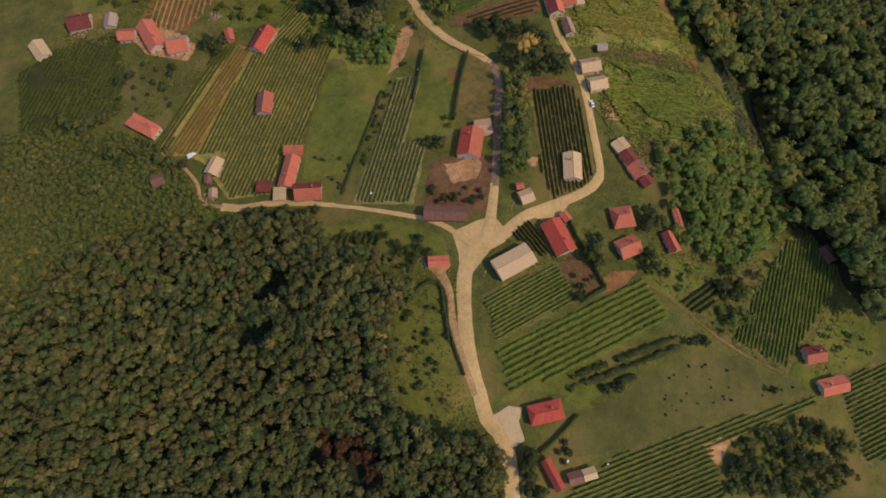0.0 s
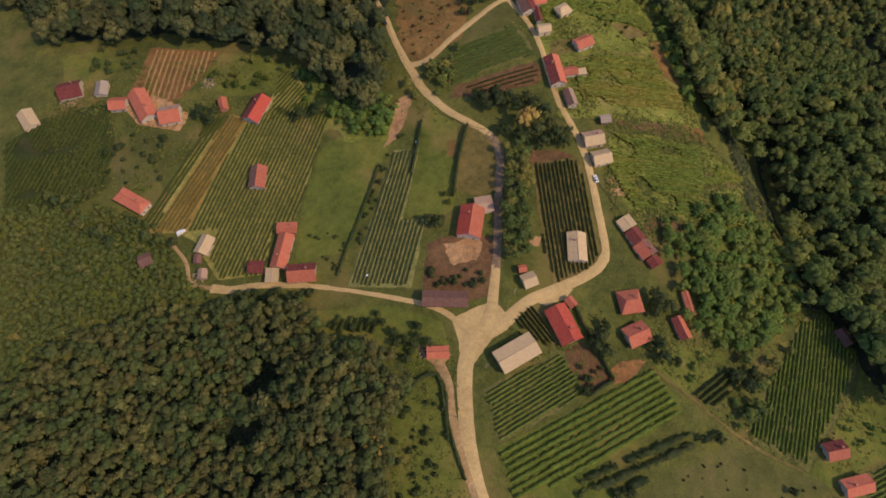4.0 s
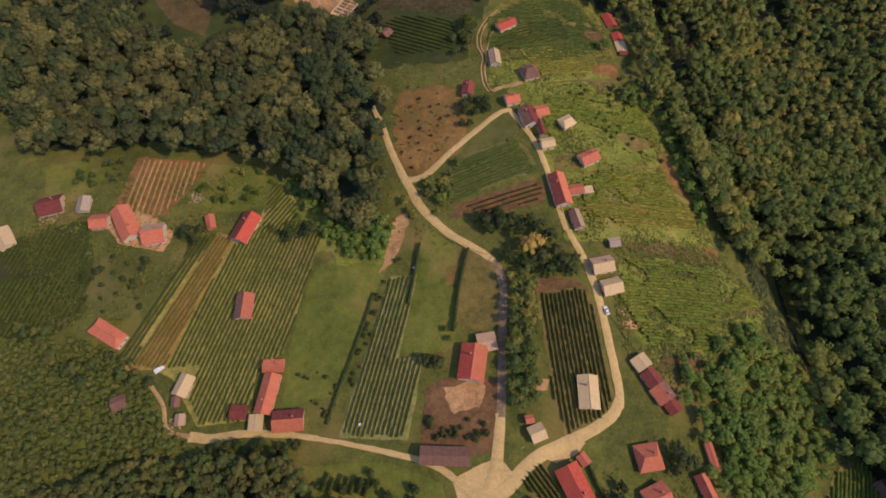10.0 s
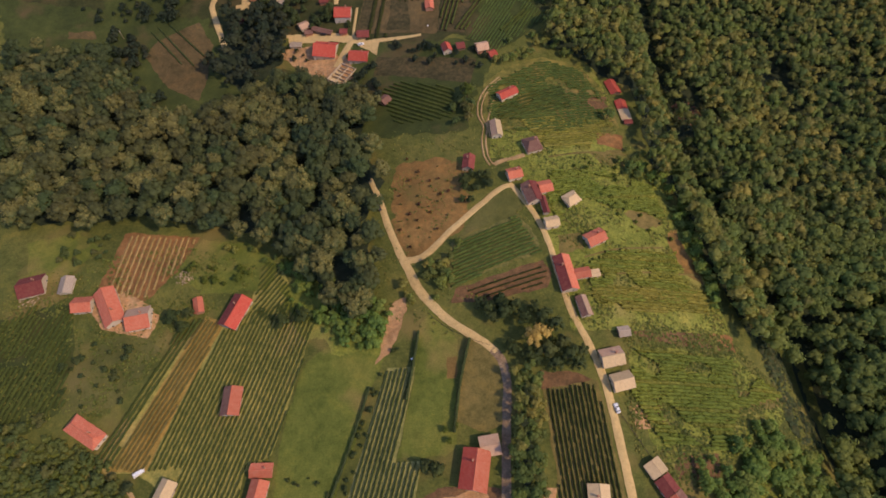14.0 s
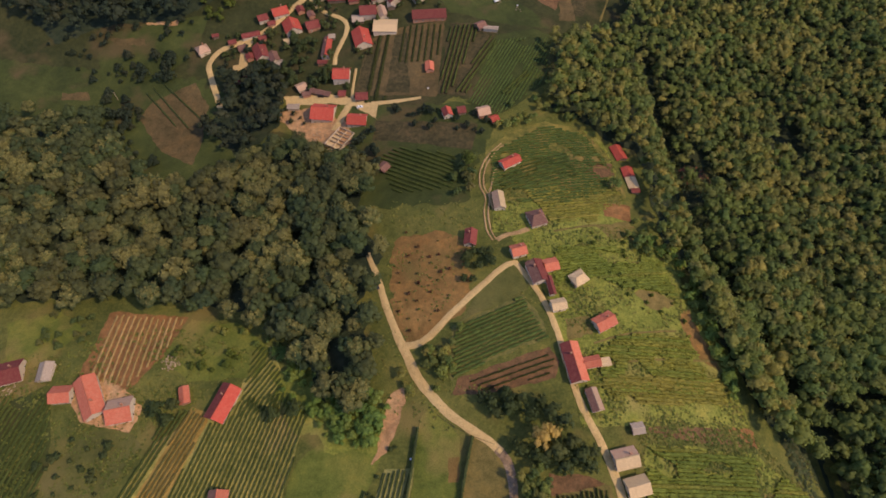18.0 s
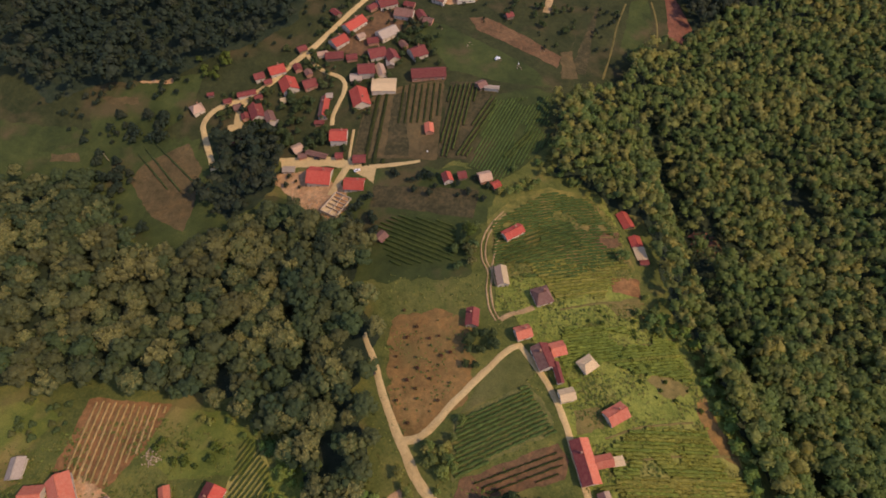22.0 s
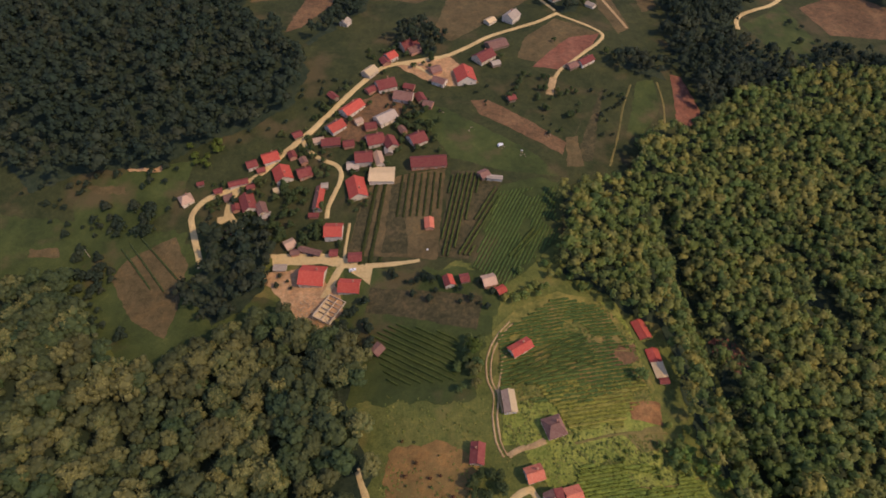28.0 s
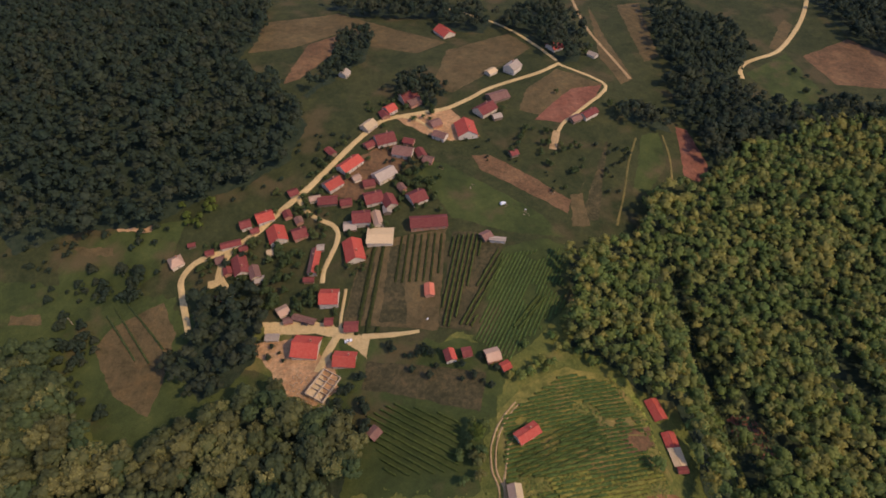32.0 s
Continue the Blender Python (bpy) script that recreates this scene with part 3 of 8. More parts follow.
def quads_mesh(name, co, material, tint=None, normals=None, bloom=None):
    """A mesh of loose quads from an array of corners, four after four."""
    me = bpy.data.meshes.new(name)
    nv = len(co)
    nf = nv // 4
    me.vertices.add(nv)
    me.vertices.foreach_set("co", co.astype(np.float32).ravel())
    me.loops.add(nv)
    me.loops.foreach_set("vertex_index", np.arange(nv, dtype=np.int32))
    me.polygons.add(nf)
    me.polygons.foreach_set("loop_start", np.arange(0, nv, 4, dtype=np.int32))
    me.polygons.foreach_set("loop_total", np.full(nf, 4, np.int32))
    me.materials.append(MAT[material])
    at = me.attributes.new("tint", "FLOAT", "POINT")
    at.data.foreach_set("value", (np.zeros(nv) if tint is None else tint).astype(np.float32))
    if bloom is not None:
        me.attributes.new("bloom", "FLOAT", "POINT").data.foreach_set("value", bloom.astype(np.float32))
    if normals is not None:
        me.attributes.new("custom_normal", "FLOAT_VECTOR", "POINT").data.foreach_set("vector", normals.astype(np.float32).ravel())
    me.update()
    return me


def forest(name, material, label, corners, spacing, radius, tall, shapes, seed, gaps=0.03, lit_bloom_share=0.0, ride=(), glades=(), floor="shade", rises=()):
    """A wood as one mass: uneven-aged crowns, close together."""
    r = np.random.RandomState(seed)
    x0, y0 = np.min(corners, 0)
    x1, y1 = np.max(corners, 0)
    gx, gy = np.meshgrid(np.arange(x0, x1, spacing), np.arange(y0, y1, spacing * 0.87))
    gx = gx + (np.arange(gx.shape[0])[:, None] % 2) * spacing / 2
    gx, gy = gx + r.uniform(-0.52, 0.52, gx.shape) * spacing, gy + r.uniform(-0.52, 0.52, gx.shape) * spacing
    ok = inside(gx, gy, corners) & off_road(gx, gy, radius * 0.3) & (r.uniform(0, 1, gx.shape) > gaps)
    for q in (spline(ride, 3.2) if ride else ()):            # a treeless strip along the ravine, whose dark floor stands for shade
        ok &= (gx - q.x) ** 2 + (gy - q.y) ** 2 > 4.6 ** 2
    # openings over the dark floor that read as shadow hollows
    for cx, cy, cr in glades:
        ok &= (gx - cx) ** 2 + (gy - cy) ** 2 > (cr * (1 + 0.25 * np.sin(3 * np.arctan2(gy - cy, gx - cx) + cx))) ** 2
    xs, ys = gx[ok], gy[ok]
    zs = heights(xs, ys)
    out, tints, ups, tips = [], [], [], []
    for x, y, z in zip(xs, ys, zs):
        big = noise.noise((x * 0.031, y * 0.031, 7.0)) * 0.25
        s = radius * (1.0 + big) * (r.uniform(0.72, 1.2) if r.uniform() < 0.82 else r.uniform(1.25, 1.6))
        v, nv, tip = shapes[r.randint(len(shapes))]
        a = r.uniform(0, math.tau)
        c, d = math.cos(a) * s, math.sin(a) * s
        h = tall * (1.0 + big) * r.uniform(0.8, 1.15) + sum(up * math.exp(-((x - cx) ** 2 + (y - cy) ** 2) / cr ** 2) for cx, cy, cr, up in rises)
        out.append(np.stack((v[:, 0] * c - v[:, 1] * d + x, v[:, 0] * d + v[:, 1] * c + y, v[:, 2] * s * 1.05 + z + h - s * 1.0), -1))
        ca, sa = math.cos(a), math.sin(a)
        ups.append(np.stack((nv[:, 0] * ca - nv[:, 1] * sa, nv[:, 0] * sa + nv[:, 1] * ca, nv[:, 2]), -1))
        stand_f = 0.9 * noise.noise((x * 0.028, y * 0.028, 3.0))      # trees with blossom and painted sunlit tips stand in loose groups
        tips.append(tip * (r.uniform(0.55, 1.0) if r.uniform() < lit_bloom_share * (1 + 1.8 * stand_f) else r.uniform(0.0, 0.06) * (lit_bloom_share > 0)))
        stand = 0.5 + 0.5 * noise.noise((x * 0.022, y * 0.022, 1.0))
        tints.append(np.full(len(v), (0.55 * stand + 0.45 * r.uniform()) % 1.0))
    ob = new(name, quads_mesh(name, np.concatenate(out), material, np.concatenate(tints), np.concatenate(ups), np.concatenate(tips)))
    tagged(ob, label, "forest", kind="stuff")
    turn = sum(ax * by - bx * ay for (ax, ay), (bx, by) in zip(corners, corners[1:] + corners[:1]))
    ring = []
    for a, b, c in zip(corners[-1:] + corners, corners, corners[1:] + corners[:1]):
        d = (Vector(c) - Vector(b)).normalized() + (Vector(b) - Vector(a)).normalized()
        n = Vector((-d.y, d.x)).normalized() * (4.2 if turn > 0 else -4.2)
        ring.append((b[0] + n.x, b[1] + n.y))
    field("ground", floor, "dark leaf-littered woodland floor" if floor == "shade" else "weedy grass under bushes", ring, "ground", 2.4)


def whereabouts(y):
    return "of the hamlet" if y > 376 else "on the ridge"


def trunk_mesh():
    bm = bmesh.new()
    rings = [[bm.verts.new((math.cos(k * math.tau / 7) * w + lean * 0.1, math.sin(k * math.tau / 7) * w, z)) for k in range(7)]
             for z, w, lean in ((-0.15, 0.085, 0), (0.1, 0.06, 0), (0.6, 0.05, 0.3), (1.0, 0.03, 0.2))]
    for a, b in zip(rings, rings[1:]):
        for k in range(7):
            bm.faces.new((a[k], a[(k + 1) % 7], b[(k + 1) % 7], b[k]))
    for k in range(5):                                        # limbs
        a = k * math.tau / 5 + 0.4
        p, q = Vector((0.02, 0, 0.5 + 0.07 * k)), Vector((math.cos(a) * 0.45, math.sin(a) * 0.45, 0.85 + 0.08 * k))
        s, u = Vector((-math.sin(a), math.cos(a), 0)), Vector((0, 0, 1))
        lo = [bm.verts.new(p + d * 0.025) for d in (s, u, -s, -u)]
        hi = [bm.verts.new(q + d * 0.008) for d in (s, u, -s, -u)]
        for i in range(4):
            bm.faces.new((lo[i], lo[(i + 1) % 4], hi[(i + 1) % 4], hi[i]))
    me = bpy.data.meshes.new("trunk")
    bm.to_mesh(me)
    bm.free()
    me.materials.append(MAT["bark"])
    return me


TRUNK = trunk_mesh()
CROWN_MESH = {}
_tr = random.Random(5)


def tree(x, y, r, material="tree", label="", tall=None, category="tree", name="tree"):
    """A tree of crown radius r, its trunk and its leafy crown."""
    k = _tr.randrange(6)
    if (k, material) not in CROWN_MESH:
        CROWN_MESH[k, material] = quads_mesh("crown", CROWNS_NEAR[k][0], material, None, CROWNS_NEAR[k][1])
    tall = tall or r * 2.1
    top = new(name)
    top.matrix_world = pose(x, y, height(x, y), 0, 0, _tr.uniform(0, 360))
    tagged(top, label or "broad leafy deciduous tree with a rounded dark green crown", category, category + "s " + whereabouts(y))
    t = new("trunk", TRUNK)
    t.scale = (r, r, max(0.3, tall - r * 0.9))
    t.parent = top
    c = new("crown", CROWN_MESH[k, material])
    c.scale = (r, r * _tr.uniform(0.85, 1.1), r * 1.15)
    c.location = (0, 0, max(0.05, tall - r * 1.7))
    c.parent = top
    return top


def grove(corners, n, r0, r1, material="tree", label="", seed=1, low=False, name="tree", category="tree", mass=False):
    """Single trees or shrubs strewn within the corners; mass: a thicket in which none stands out."""
    r = random.Random(seed)
    xs, ys = [c[0] for c in corners], [c[1] for c in corners]
    done, tries, out, ups, tints = 0, 0, [], [], []
    while done < n and tries < 4000:
        tries += 1
        x, y = r.uniform(min(xs), max(xs)), r.uniform(min(ys), max(ys))
        if not inside(np.array(x), np.array(y), corners) or not clear_of_all(x, y, r0 * 0.8):
            continue
        s = r.uniform(r0, r1)
        done += 1
        if not mass:
            tree(x, y, s, material, label, s * (1.5 if low else 2.1), category, name)
            continue
        v, nv, _ = CROWNS_NEAR[r.randrange(6)]
        out.append(v * (s, s, s * 1.2) + (x, y, height(x, y) + (0.0 if low else 0.35 * s)))
        ups.append(nv)
        tints.append(np.full(len(v), r.random()))
    if mass and out:
        ob = new("thicket", quads_mesh("thicket", np.concatenate(out), material, np.concatenate(tints), np.concatenate(ups)))
        tagged(ob, label, "bushes", kind="stuff")


HOUSES = []


def clear_of_all(x, y, margin):
    """Clear of every road and building."""
    for hx, hy, r in HOUSES:
        if (x - hx) ** 2 + (y - hy) ** 2 < (r + margin) ** 2:
            return False
    return bool(off_road(np.array(x), np.array(y), margin))


# ---------------------------------------------------------------- rows of vines and crops
def clip_row(corners, ox, oy, ux, uy):
    """Where a line through (ox, oy) along (ux, uy) lies within the corners."""
    cuts = []
    for (ax, ay), (bx, by) in zip(corners, corners[1:] + corners[:1]):
        da, db = (ax - ox) * -uy + (ay - oy) * ux, (bx - ox) * -uy + (by - oy) * ux
        if (da > 0) != (db > 0):
            k = da / (da - db)
            cuts.append((ax + (bx - ax) * k - ox) * ux + (ay + (by - ay) * k - oy) * uy)
    cuts.sort()
    return list(zip(cuts[::2], cuts[1::2]))


def leaf_row(x0, y0, x1, y1, r, width, tall, leaf, density, low=0.25, ragged=0.12):
    """Corners of the leaf quads along one row."""
    length = math.hypot(x1 - x0, y1 - y0)
    n = max(4, int(length * density))
    t = r.uniform(0, 1, n)
    gap = np.array([noise.noise(((x0 + (x1 - x0) * k) * 0.62, (y0 + (y1 - y0) * k) * 0.62, 2.0)) for k in t])
    t = t[gap > -0.55 + ragged]
    n = len(t)
    ux, uy = (x1 - x0) / length, (y1 - y0) / length
    side = np.clip(r.normal(0, 0.42, n), -1, 1) * width / 2
    z = tall * (low + (1 - low) * r.uniform(0, 1, n) ** 0.7 * (1 - 0.4 * (side / (width / 2)) ** 2))
    px, py = x0 + (x1 - x0) * t - uy * side, y0 + (y1 - y0) * t + ux * side
    c = np.stack((px, py, heights(px, py) + 0.16 + z), -1)
    nr = np.stack((r.normal(0, 0.6, n), r.normal(0, 0.6, n), r.uniform(0.3, 1.2, n)), -1)
    nr /= np.linalg.norm(nr, axis=1)[:, None]
    h = r.normal(0, 1, (n, 3))
    u = np.cross(nr, h)
    u /= np.linalg.norm(u, axis=1)[:, None]
    w = np.cross(nr, u)
    s = (leaf * r.uniform(0.6, 1.3, n))[:, None]
    leaves = np.stack((c + u * s * 0.5, c + w * s * 0.42, c - u * s * 0.5, c - w * s * 0.42), 1).reshape(-1, 3)
    k = max(3, int(length / 1.3))                             # the dense inside of the row, lumpy from vine to vine
    q = np.linspace(0, 1, k + 1)
    qx, qy = x0 + (x1 - x0) * q, y0 + (y1 - y0) * q
    full = 1 + r.normal(0, 0.13, k + 1)
    if ragged > 0:
        full *= np.where(r.uniform(0, 1, k + 1) < ragged, 0.45, 1.0)
    sway = r.normal(0, 0.08, k + 1)
    ring, out = [], []
    for d, h in ((-0.42, 0.15), (-0.46, 0.55), (-0.2, 0.9), (0.2, 0.9), (0.46, 0.55), (0.42, 0.15)):
        o = width * d * full + sway
        ring.append(np.stack((qx - uy * o, qy + ux * o, heights(qx, qy) + 0.08 + tall * h * full), -1))
    for (ra, rb), (d, h) in zip(zip(ring, ring[1:]), ((-1, 0.25), (-0.6, 0.8), (0, 1), (0.6, 0.8), (1, 0.25))):
        out.append((np.stack((ra[:-1], ra[1:], rb[1:], rb[:-1]), 1).reshape(-1, 3), np.tile((-uy * d, ux * d, h), (4 * k, 1))))
    body, bn = np.concatenate([o[0] for o in out]), np.concatenate([o[1] for o in out])
    nr = nr * 0.45 + (0, 0, 0.8) + np.stack((-uy * side, ux * side, 0 * side), -1) * (1.6 / width)
    up = np.concatenate((np.repeat(nr, 4, 0), bn))
    up /= np.linalg.norm(up, axis=1)[:, None]
    return np.concatenate((leaves, body)), up


def rows_in(corners, along, spacing, r, skip=0.0):
    (ax, ay), (bx, by) = along
    d = math.hypot(bx - ax, by - ay)
    ux, uy = (bx - ax) / d, (by - ay) / d
    off = [-(x - ax) * uy + (y - ay) * ux for x, y in corners]
    k = math.floor(min(off) / spacing) + 1
    while k * spacing < max(off):
        ox, oy = ax - uy * k * spacing, ay + ux * k * spacing
        for a, b in clip_row(corners, ox, oy, ux, uy):
            if b - a > 3.2 and r.uniform() >= skip:
                j = r.uniform(-0.8, 0.8, 2)
                yield ox + ux * (a + j[0]), oy + uy * (a + j[0]), ox + ux * (b + j[1]), oy + uy * (b + j[1])
        k += 1


def vineyard(label, corners, along, spacing, material="vine", width=1.0, tall=2.2, leaf=0.54, density=10, seed=1, name="vineyard", row="vine_trellis", ragged=-1.0):
    """A vineyard of trellised rows, each row a part."""
    r = np.random.RandomState(seed)
    top = new(name)
    cx, cy = sum(c[0] for c in corners) / len(corners), sum(c[1] for c in corners) / len(corners)
    top.location = (cx, cy, height(cx, cy))
    tagged(top, label, "vineyard" if "vine" in name else "crop rows", ("vine plots " if "vine" in name else "crop plots ") + whereabouts(cy))
    for x0, y0, x1, y1 in rows_in(corners, along, spacing, r):
        co, up = leaf_row(x0, y0, x1, y1, r, width, tall, leaf, density, ragged=ragged)
        co = co - np.array((cx, cy, top.location.z))
        ob = new(row, quads_mesh(row, co, material, np.full(len(co), r.uniform(0, 0.6)), up))
        ob.parent = top
    return top


CROP_GAPS = []


def weeds(label, corners, count, seed, material="weed", size=0.8, thick=0.0):
    """Tufts of grass and weeds strewn in drifts over rough ground, clear of roads and buildings."""
    r = np.random.RandomState(seed)
    lo, hi = np.min(corners, 0), np.max(corners, 0)
    x, y = r.uniform(lo[0], hi[0], count), r.uniform(lo[1], hi[1], count)
    drift = np.array([noise.noise((a * 0.07, b * 0.07, seed)) + 0.6 * noise.noise((a * 0.25, b * 0.25, seed)) for a, b in zip(x, y)])
    ok = inside(x, y, corners) & off_road(x, y, 0.5) & (drift > r.uniform(-0.5, 0.4, count) - thick)
    for hx, hy, hr in HOUSES:
        ok &= (x - hx) ** 2 + (y - hy) ** 2 > (hr * 0.75) ** 2
    for gx, gy, gr in CROP_GAPS:
        ok &= (x - gx) ** 2 + (y - gy) ** 2 > gr * gr
    x, y, drift = x[ok], y[ok], drift[ok]
    n = len(x)
    out, ups = [], []
    for k in range(3):
        a = r.uniform(0, math.tau, n)
        s = size * r.uniform(0.5, 1.3, n) * (1 + 0.6 * drift)
        px, py = x + np.cos(a) * s * 0.4, y + np.sin(a) * s * 0.4
        z = heights(px, py)
        c, d = np.cos(a + 1.3) * s * 0.5, np.sin(a + 1.3) * s * 0.5
        top = z + s * r.uniform(0.25, 0.55, n)
        out.append(np.stack((np.stack((px - c, py - d, z + 0.1), -1), np.stack((px + d * 0.8, py - c * 0.8, z + 0.16), -1),
                             np.stack((px + c, py + d, top), -1), np.stack((px - d * 0.8, py + c * 0.8, top), -1)), 1))
        ups.append(np.repeat(np.stack((0.3 * np.cos(a), 0.3 * np.sin(a), np.ones(n)), -1) / 1.044, 4, 0))
    co = np.stack(out, 1).reshape(-1, 3)
    ob = new("weeds", quads_mesh("weeds", co, material, np.repeat(r.uniform(0, 1, n), 12), np.stack([u.reshape(n, 4, 3) for u in ups], 1).reshape(-1, 3)))
    return tagged(ob, label, "grass", kind="stuff")


def crop(name, label, corners, along, spacing, material="crop", width=1.1, tall=1.9, leaf=0.8, density=5.6, seed=1, ragged=0.05):
    """A crop that nobody could count, as one mass of leaves in rows."""
    r = np.random.RandomState(seed)
    made = [leaf_row(a, b, c, d, r, width, tall, leaf, density, 0.1, ragged) for a, b, c, d in rows_in(corners, along, spacing, r)]
    co, up = [m[0] for m in made], [m[1] for m in made]
    for i, c in enumerate(co):                                # bare spots, and thin growth in patches
        mid = c.reshape(-1, 4, 3).mean(1)
        keep = np.array([noise.noise((x * 0.08, y * 0.08, 4.0 + seed)) > -0.3 for x, y, z in mid])
        for gx, gy, gr in CROP_GAPS:
            keep &= (mid[:, 0] - gx) ** 2 + (mid[:, 1] - gy) ** 2 > gr * gr
        co[i], up[i] = c[np.repeat(keep, 4)], up[i][np.repeat(keep, 4)]
    tint = np.concatenate([np.full(len(c), r.uniform(0, 0.7)) for c in co])
    ob = new(name, quads_mesh(name, np.concatenate(co), material, tint, np.concatenate(up)))
    return tagged(ob, label, "crop", kind="stuff")


# ---------------------------------------------------------------- houses
ROOF_WORDS = {"red": "red clay-tiled", "coral": "faded coral-red tiled", "maroon": "dark maroon tiled", "brown": "old brown tiled",
              "pale": "pale cream sheet-clad", "grey": "grey sheet-clad", "pink": "sun-bleached pink tiled"}
WALL_WORDS = {"white": "white rendered", "cream": "cream rendered", "brick": "bare brick", "wood": "weathered board"}


def house(x, y, turn, length, width, roof="red", wall="white", kind="house", eaves=3.3, pitch=30, hip=0.0, chimney=1, windows=True, where="", half=None):
    """A gabled (or hipped) building: its ridge runs along its own x axis. half: the roofing of the second slope, where
    it differs; maroon, brown or red there mostly puts the shade of a slope turned from the sun into its colour.
    """
    top = new(kind)
    hx, hy = length / 2, width / 2
    HOUSES.append((x, y, (hx + hy) / 2))
    z = min(height(x, y), *(height(x + a, y + b) for a in (-hy, hy) for b in (-hy, hy)))
    top.matrix_world = pose(x, y, z - 0.1, 0, 0, turn)
    label = f"{WALL_WORDS[wall]} {kind.replace('_', ' ')} with {ROOF_WORDS[roof]} {'hipped' if hip else 'gabled'} roof"
    label = label + (" " + where if where else "")
    if len(label.replace("-", " ").split()) > 12:
        label = label.replace("gabled ", "").replace("hipped ", "").replace("faded ", "").replace("sun-bleached ", "")
    tagged(top, label, "house" if "house" in kind else "outbuilding", ("houses " if "house" in kind else "outbuildings ") + whereabouts(y))
    lap, rise = 0.5, math.tan(radians(pitch))
    ridge = eaves + hy * rise
    bx, by = hx - lap, hy - lap
    # walls with gables, standing into the slope of the ground
    bm = bmesh.new()
    gz = eaves + lap * rise
    gr = gz + by * rise
    prof = ((-by, -2.0), (by, -2.0), (by, gz - 0.14), (0, gr - 0.14), (-by, gz - 0.14))
    if hip:
        prof = ((-by, -1.2), (by, -1.2), (by, gz - 0.14), (-by, gz - 0.14))
    a, b = [[bm.verts.new((sx, py, pz)) for py, pz in prof] for sx in (-bx, bx)]
    bm.faces.new(a[::-1])
    bm.faces.new(b)
    for k in range(len(prof)):
        bm.faces.new((a[k], a[(k + 1) % len(prof)], b[(k + 1) % len(prof)], b[k]))
    bmesh.ops.recalc_face_normals(bm, faces=bm.faces)
    body = part("wall", bm, "wall_" + wall, top)
    # roof slopes, 12 cm thick, with a sag along the ridge
    cut = hip * width / 2
    sag = 0.04 + 0.004 * length
    n = 5
    for side in (-1, 1):
        bm = bmesh.new()
        up, dn = [], []
        for k in range(n + 1):
            t = k / n
            xe, xr = -hx + 2 * hx * t, (-hx + cut) + 2 * (hx - cut) * t
            dz = sag * math.sin(math.pi * t)
            line = []
            for q in (0.0, 0.5, 1.0):
                line.append((xe + (xr - xe) * q, side * hy * (1 - q), eaves + (ridge - eaves) * q - dz * (0.4 + 0.6 * q)))
            up.append([bm.verts.new((p[0], p[1], p[2] + 0.12)) for p in line])
            dn.append([bm.verts.new(p) for p in line])
        for k in range(n):
            for q in range(2):
                bm.faces.new((up[k][q], up[k + 1][q], up[k + 1][q + 1], up[k][q + 1]))
                bm.faces.new((dn[k][q], dn[k][q + 1], dn[k + 1][q + 1], dn[k + 1][q]))
            bm.faces.new((up[k][0], dn[k][0], dn[k + 1][0], up[k + 1][0]))
        for k in (0, n):
            for q in range(2):
                bm.faces.new((up[k][q], up[k][q + 1], dn[k][q + 1], dn[k][q]))
        bmesh.ops.recalc_face_normals(bm, faces=bm.faces)
        # darker tiles on this slope paint the shade away from the sun
        mat = half if (half and side > 0) else roof
        part("roof_slope", bm, "roof_" + mat, top)
    if hip:
        for side in (-1, 1):
            bm = bmesh.new()
            e1, e2 = bm.verts.new((side * hx, -hy, eaves + 0.12)), bm.verts.new((side * hx, hy, eaves + 0.12))
            pk = bm.verts.new((side * (hx - cut), 0, ridge + 0.12))
            f1, f2, pl = bm.verts.new((side * hx, -hy, eaves)), bm.verts.new((side * hx, hy, eaves)), bm.verts.new((side * (hx - cut), 0, ridge))
            bm.faces.new((e1, e2, pk))
            bm.faces.new((f1, f2, pl))
            bm.faces.new((e1, e2, f2, f1))
            bmesh.ops.recalc_face_normals(bm, faces=bm.faces)
            part("roof_hip", bm, "roof_" + roof, top)
    bm = bmesh.new()
    rl = hx - cut
    segs = 6
    prev = None
    for k in range(segs + 1):
        t = k / segs
        zz = ridge + 0.13 - sag * math.sin(math.pi * t)
        cur = [bm.verts.new((-rl + 2 * rl * t, yy, zz + dz)) for yy, dz in ((-0.24, -0.08), (-0.12, 0.08), (0.12, 0.08), (0.24, -0.08))]
        if prev:
            for q in range(3):
                bm.faces.new((prev[q], cur[q], cur[q + 1], prev[q + 1]))
        prev = cur
    part("ridge_cap", bm, "roof_" + roof, top)
    if chimney:
        cx, cy = hx * 0.35 * (1 if chimney > 0 else -1), hy * 0.25
        cz = ridge - abs(cy) * rise
        st = part("chimney", boxes((cx - 0.32, cx + 0.32, cy - 0.3, cy + 0.3, cz - 0.4, ridge + 0.9)), "wall_brick", top)
        part("chimney_cap", boxes((cx - 0.4, cx + 0.4, cy - 0.38, cy + 0.38, ridge + 0.9, ridge + 1.02)), "wall_brick", st)
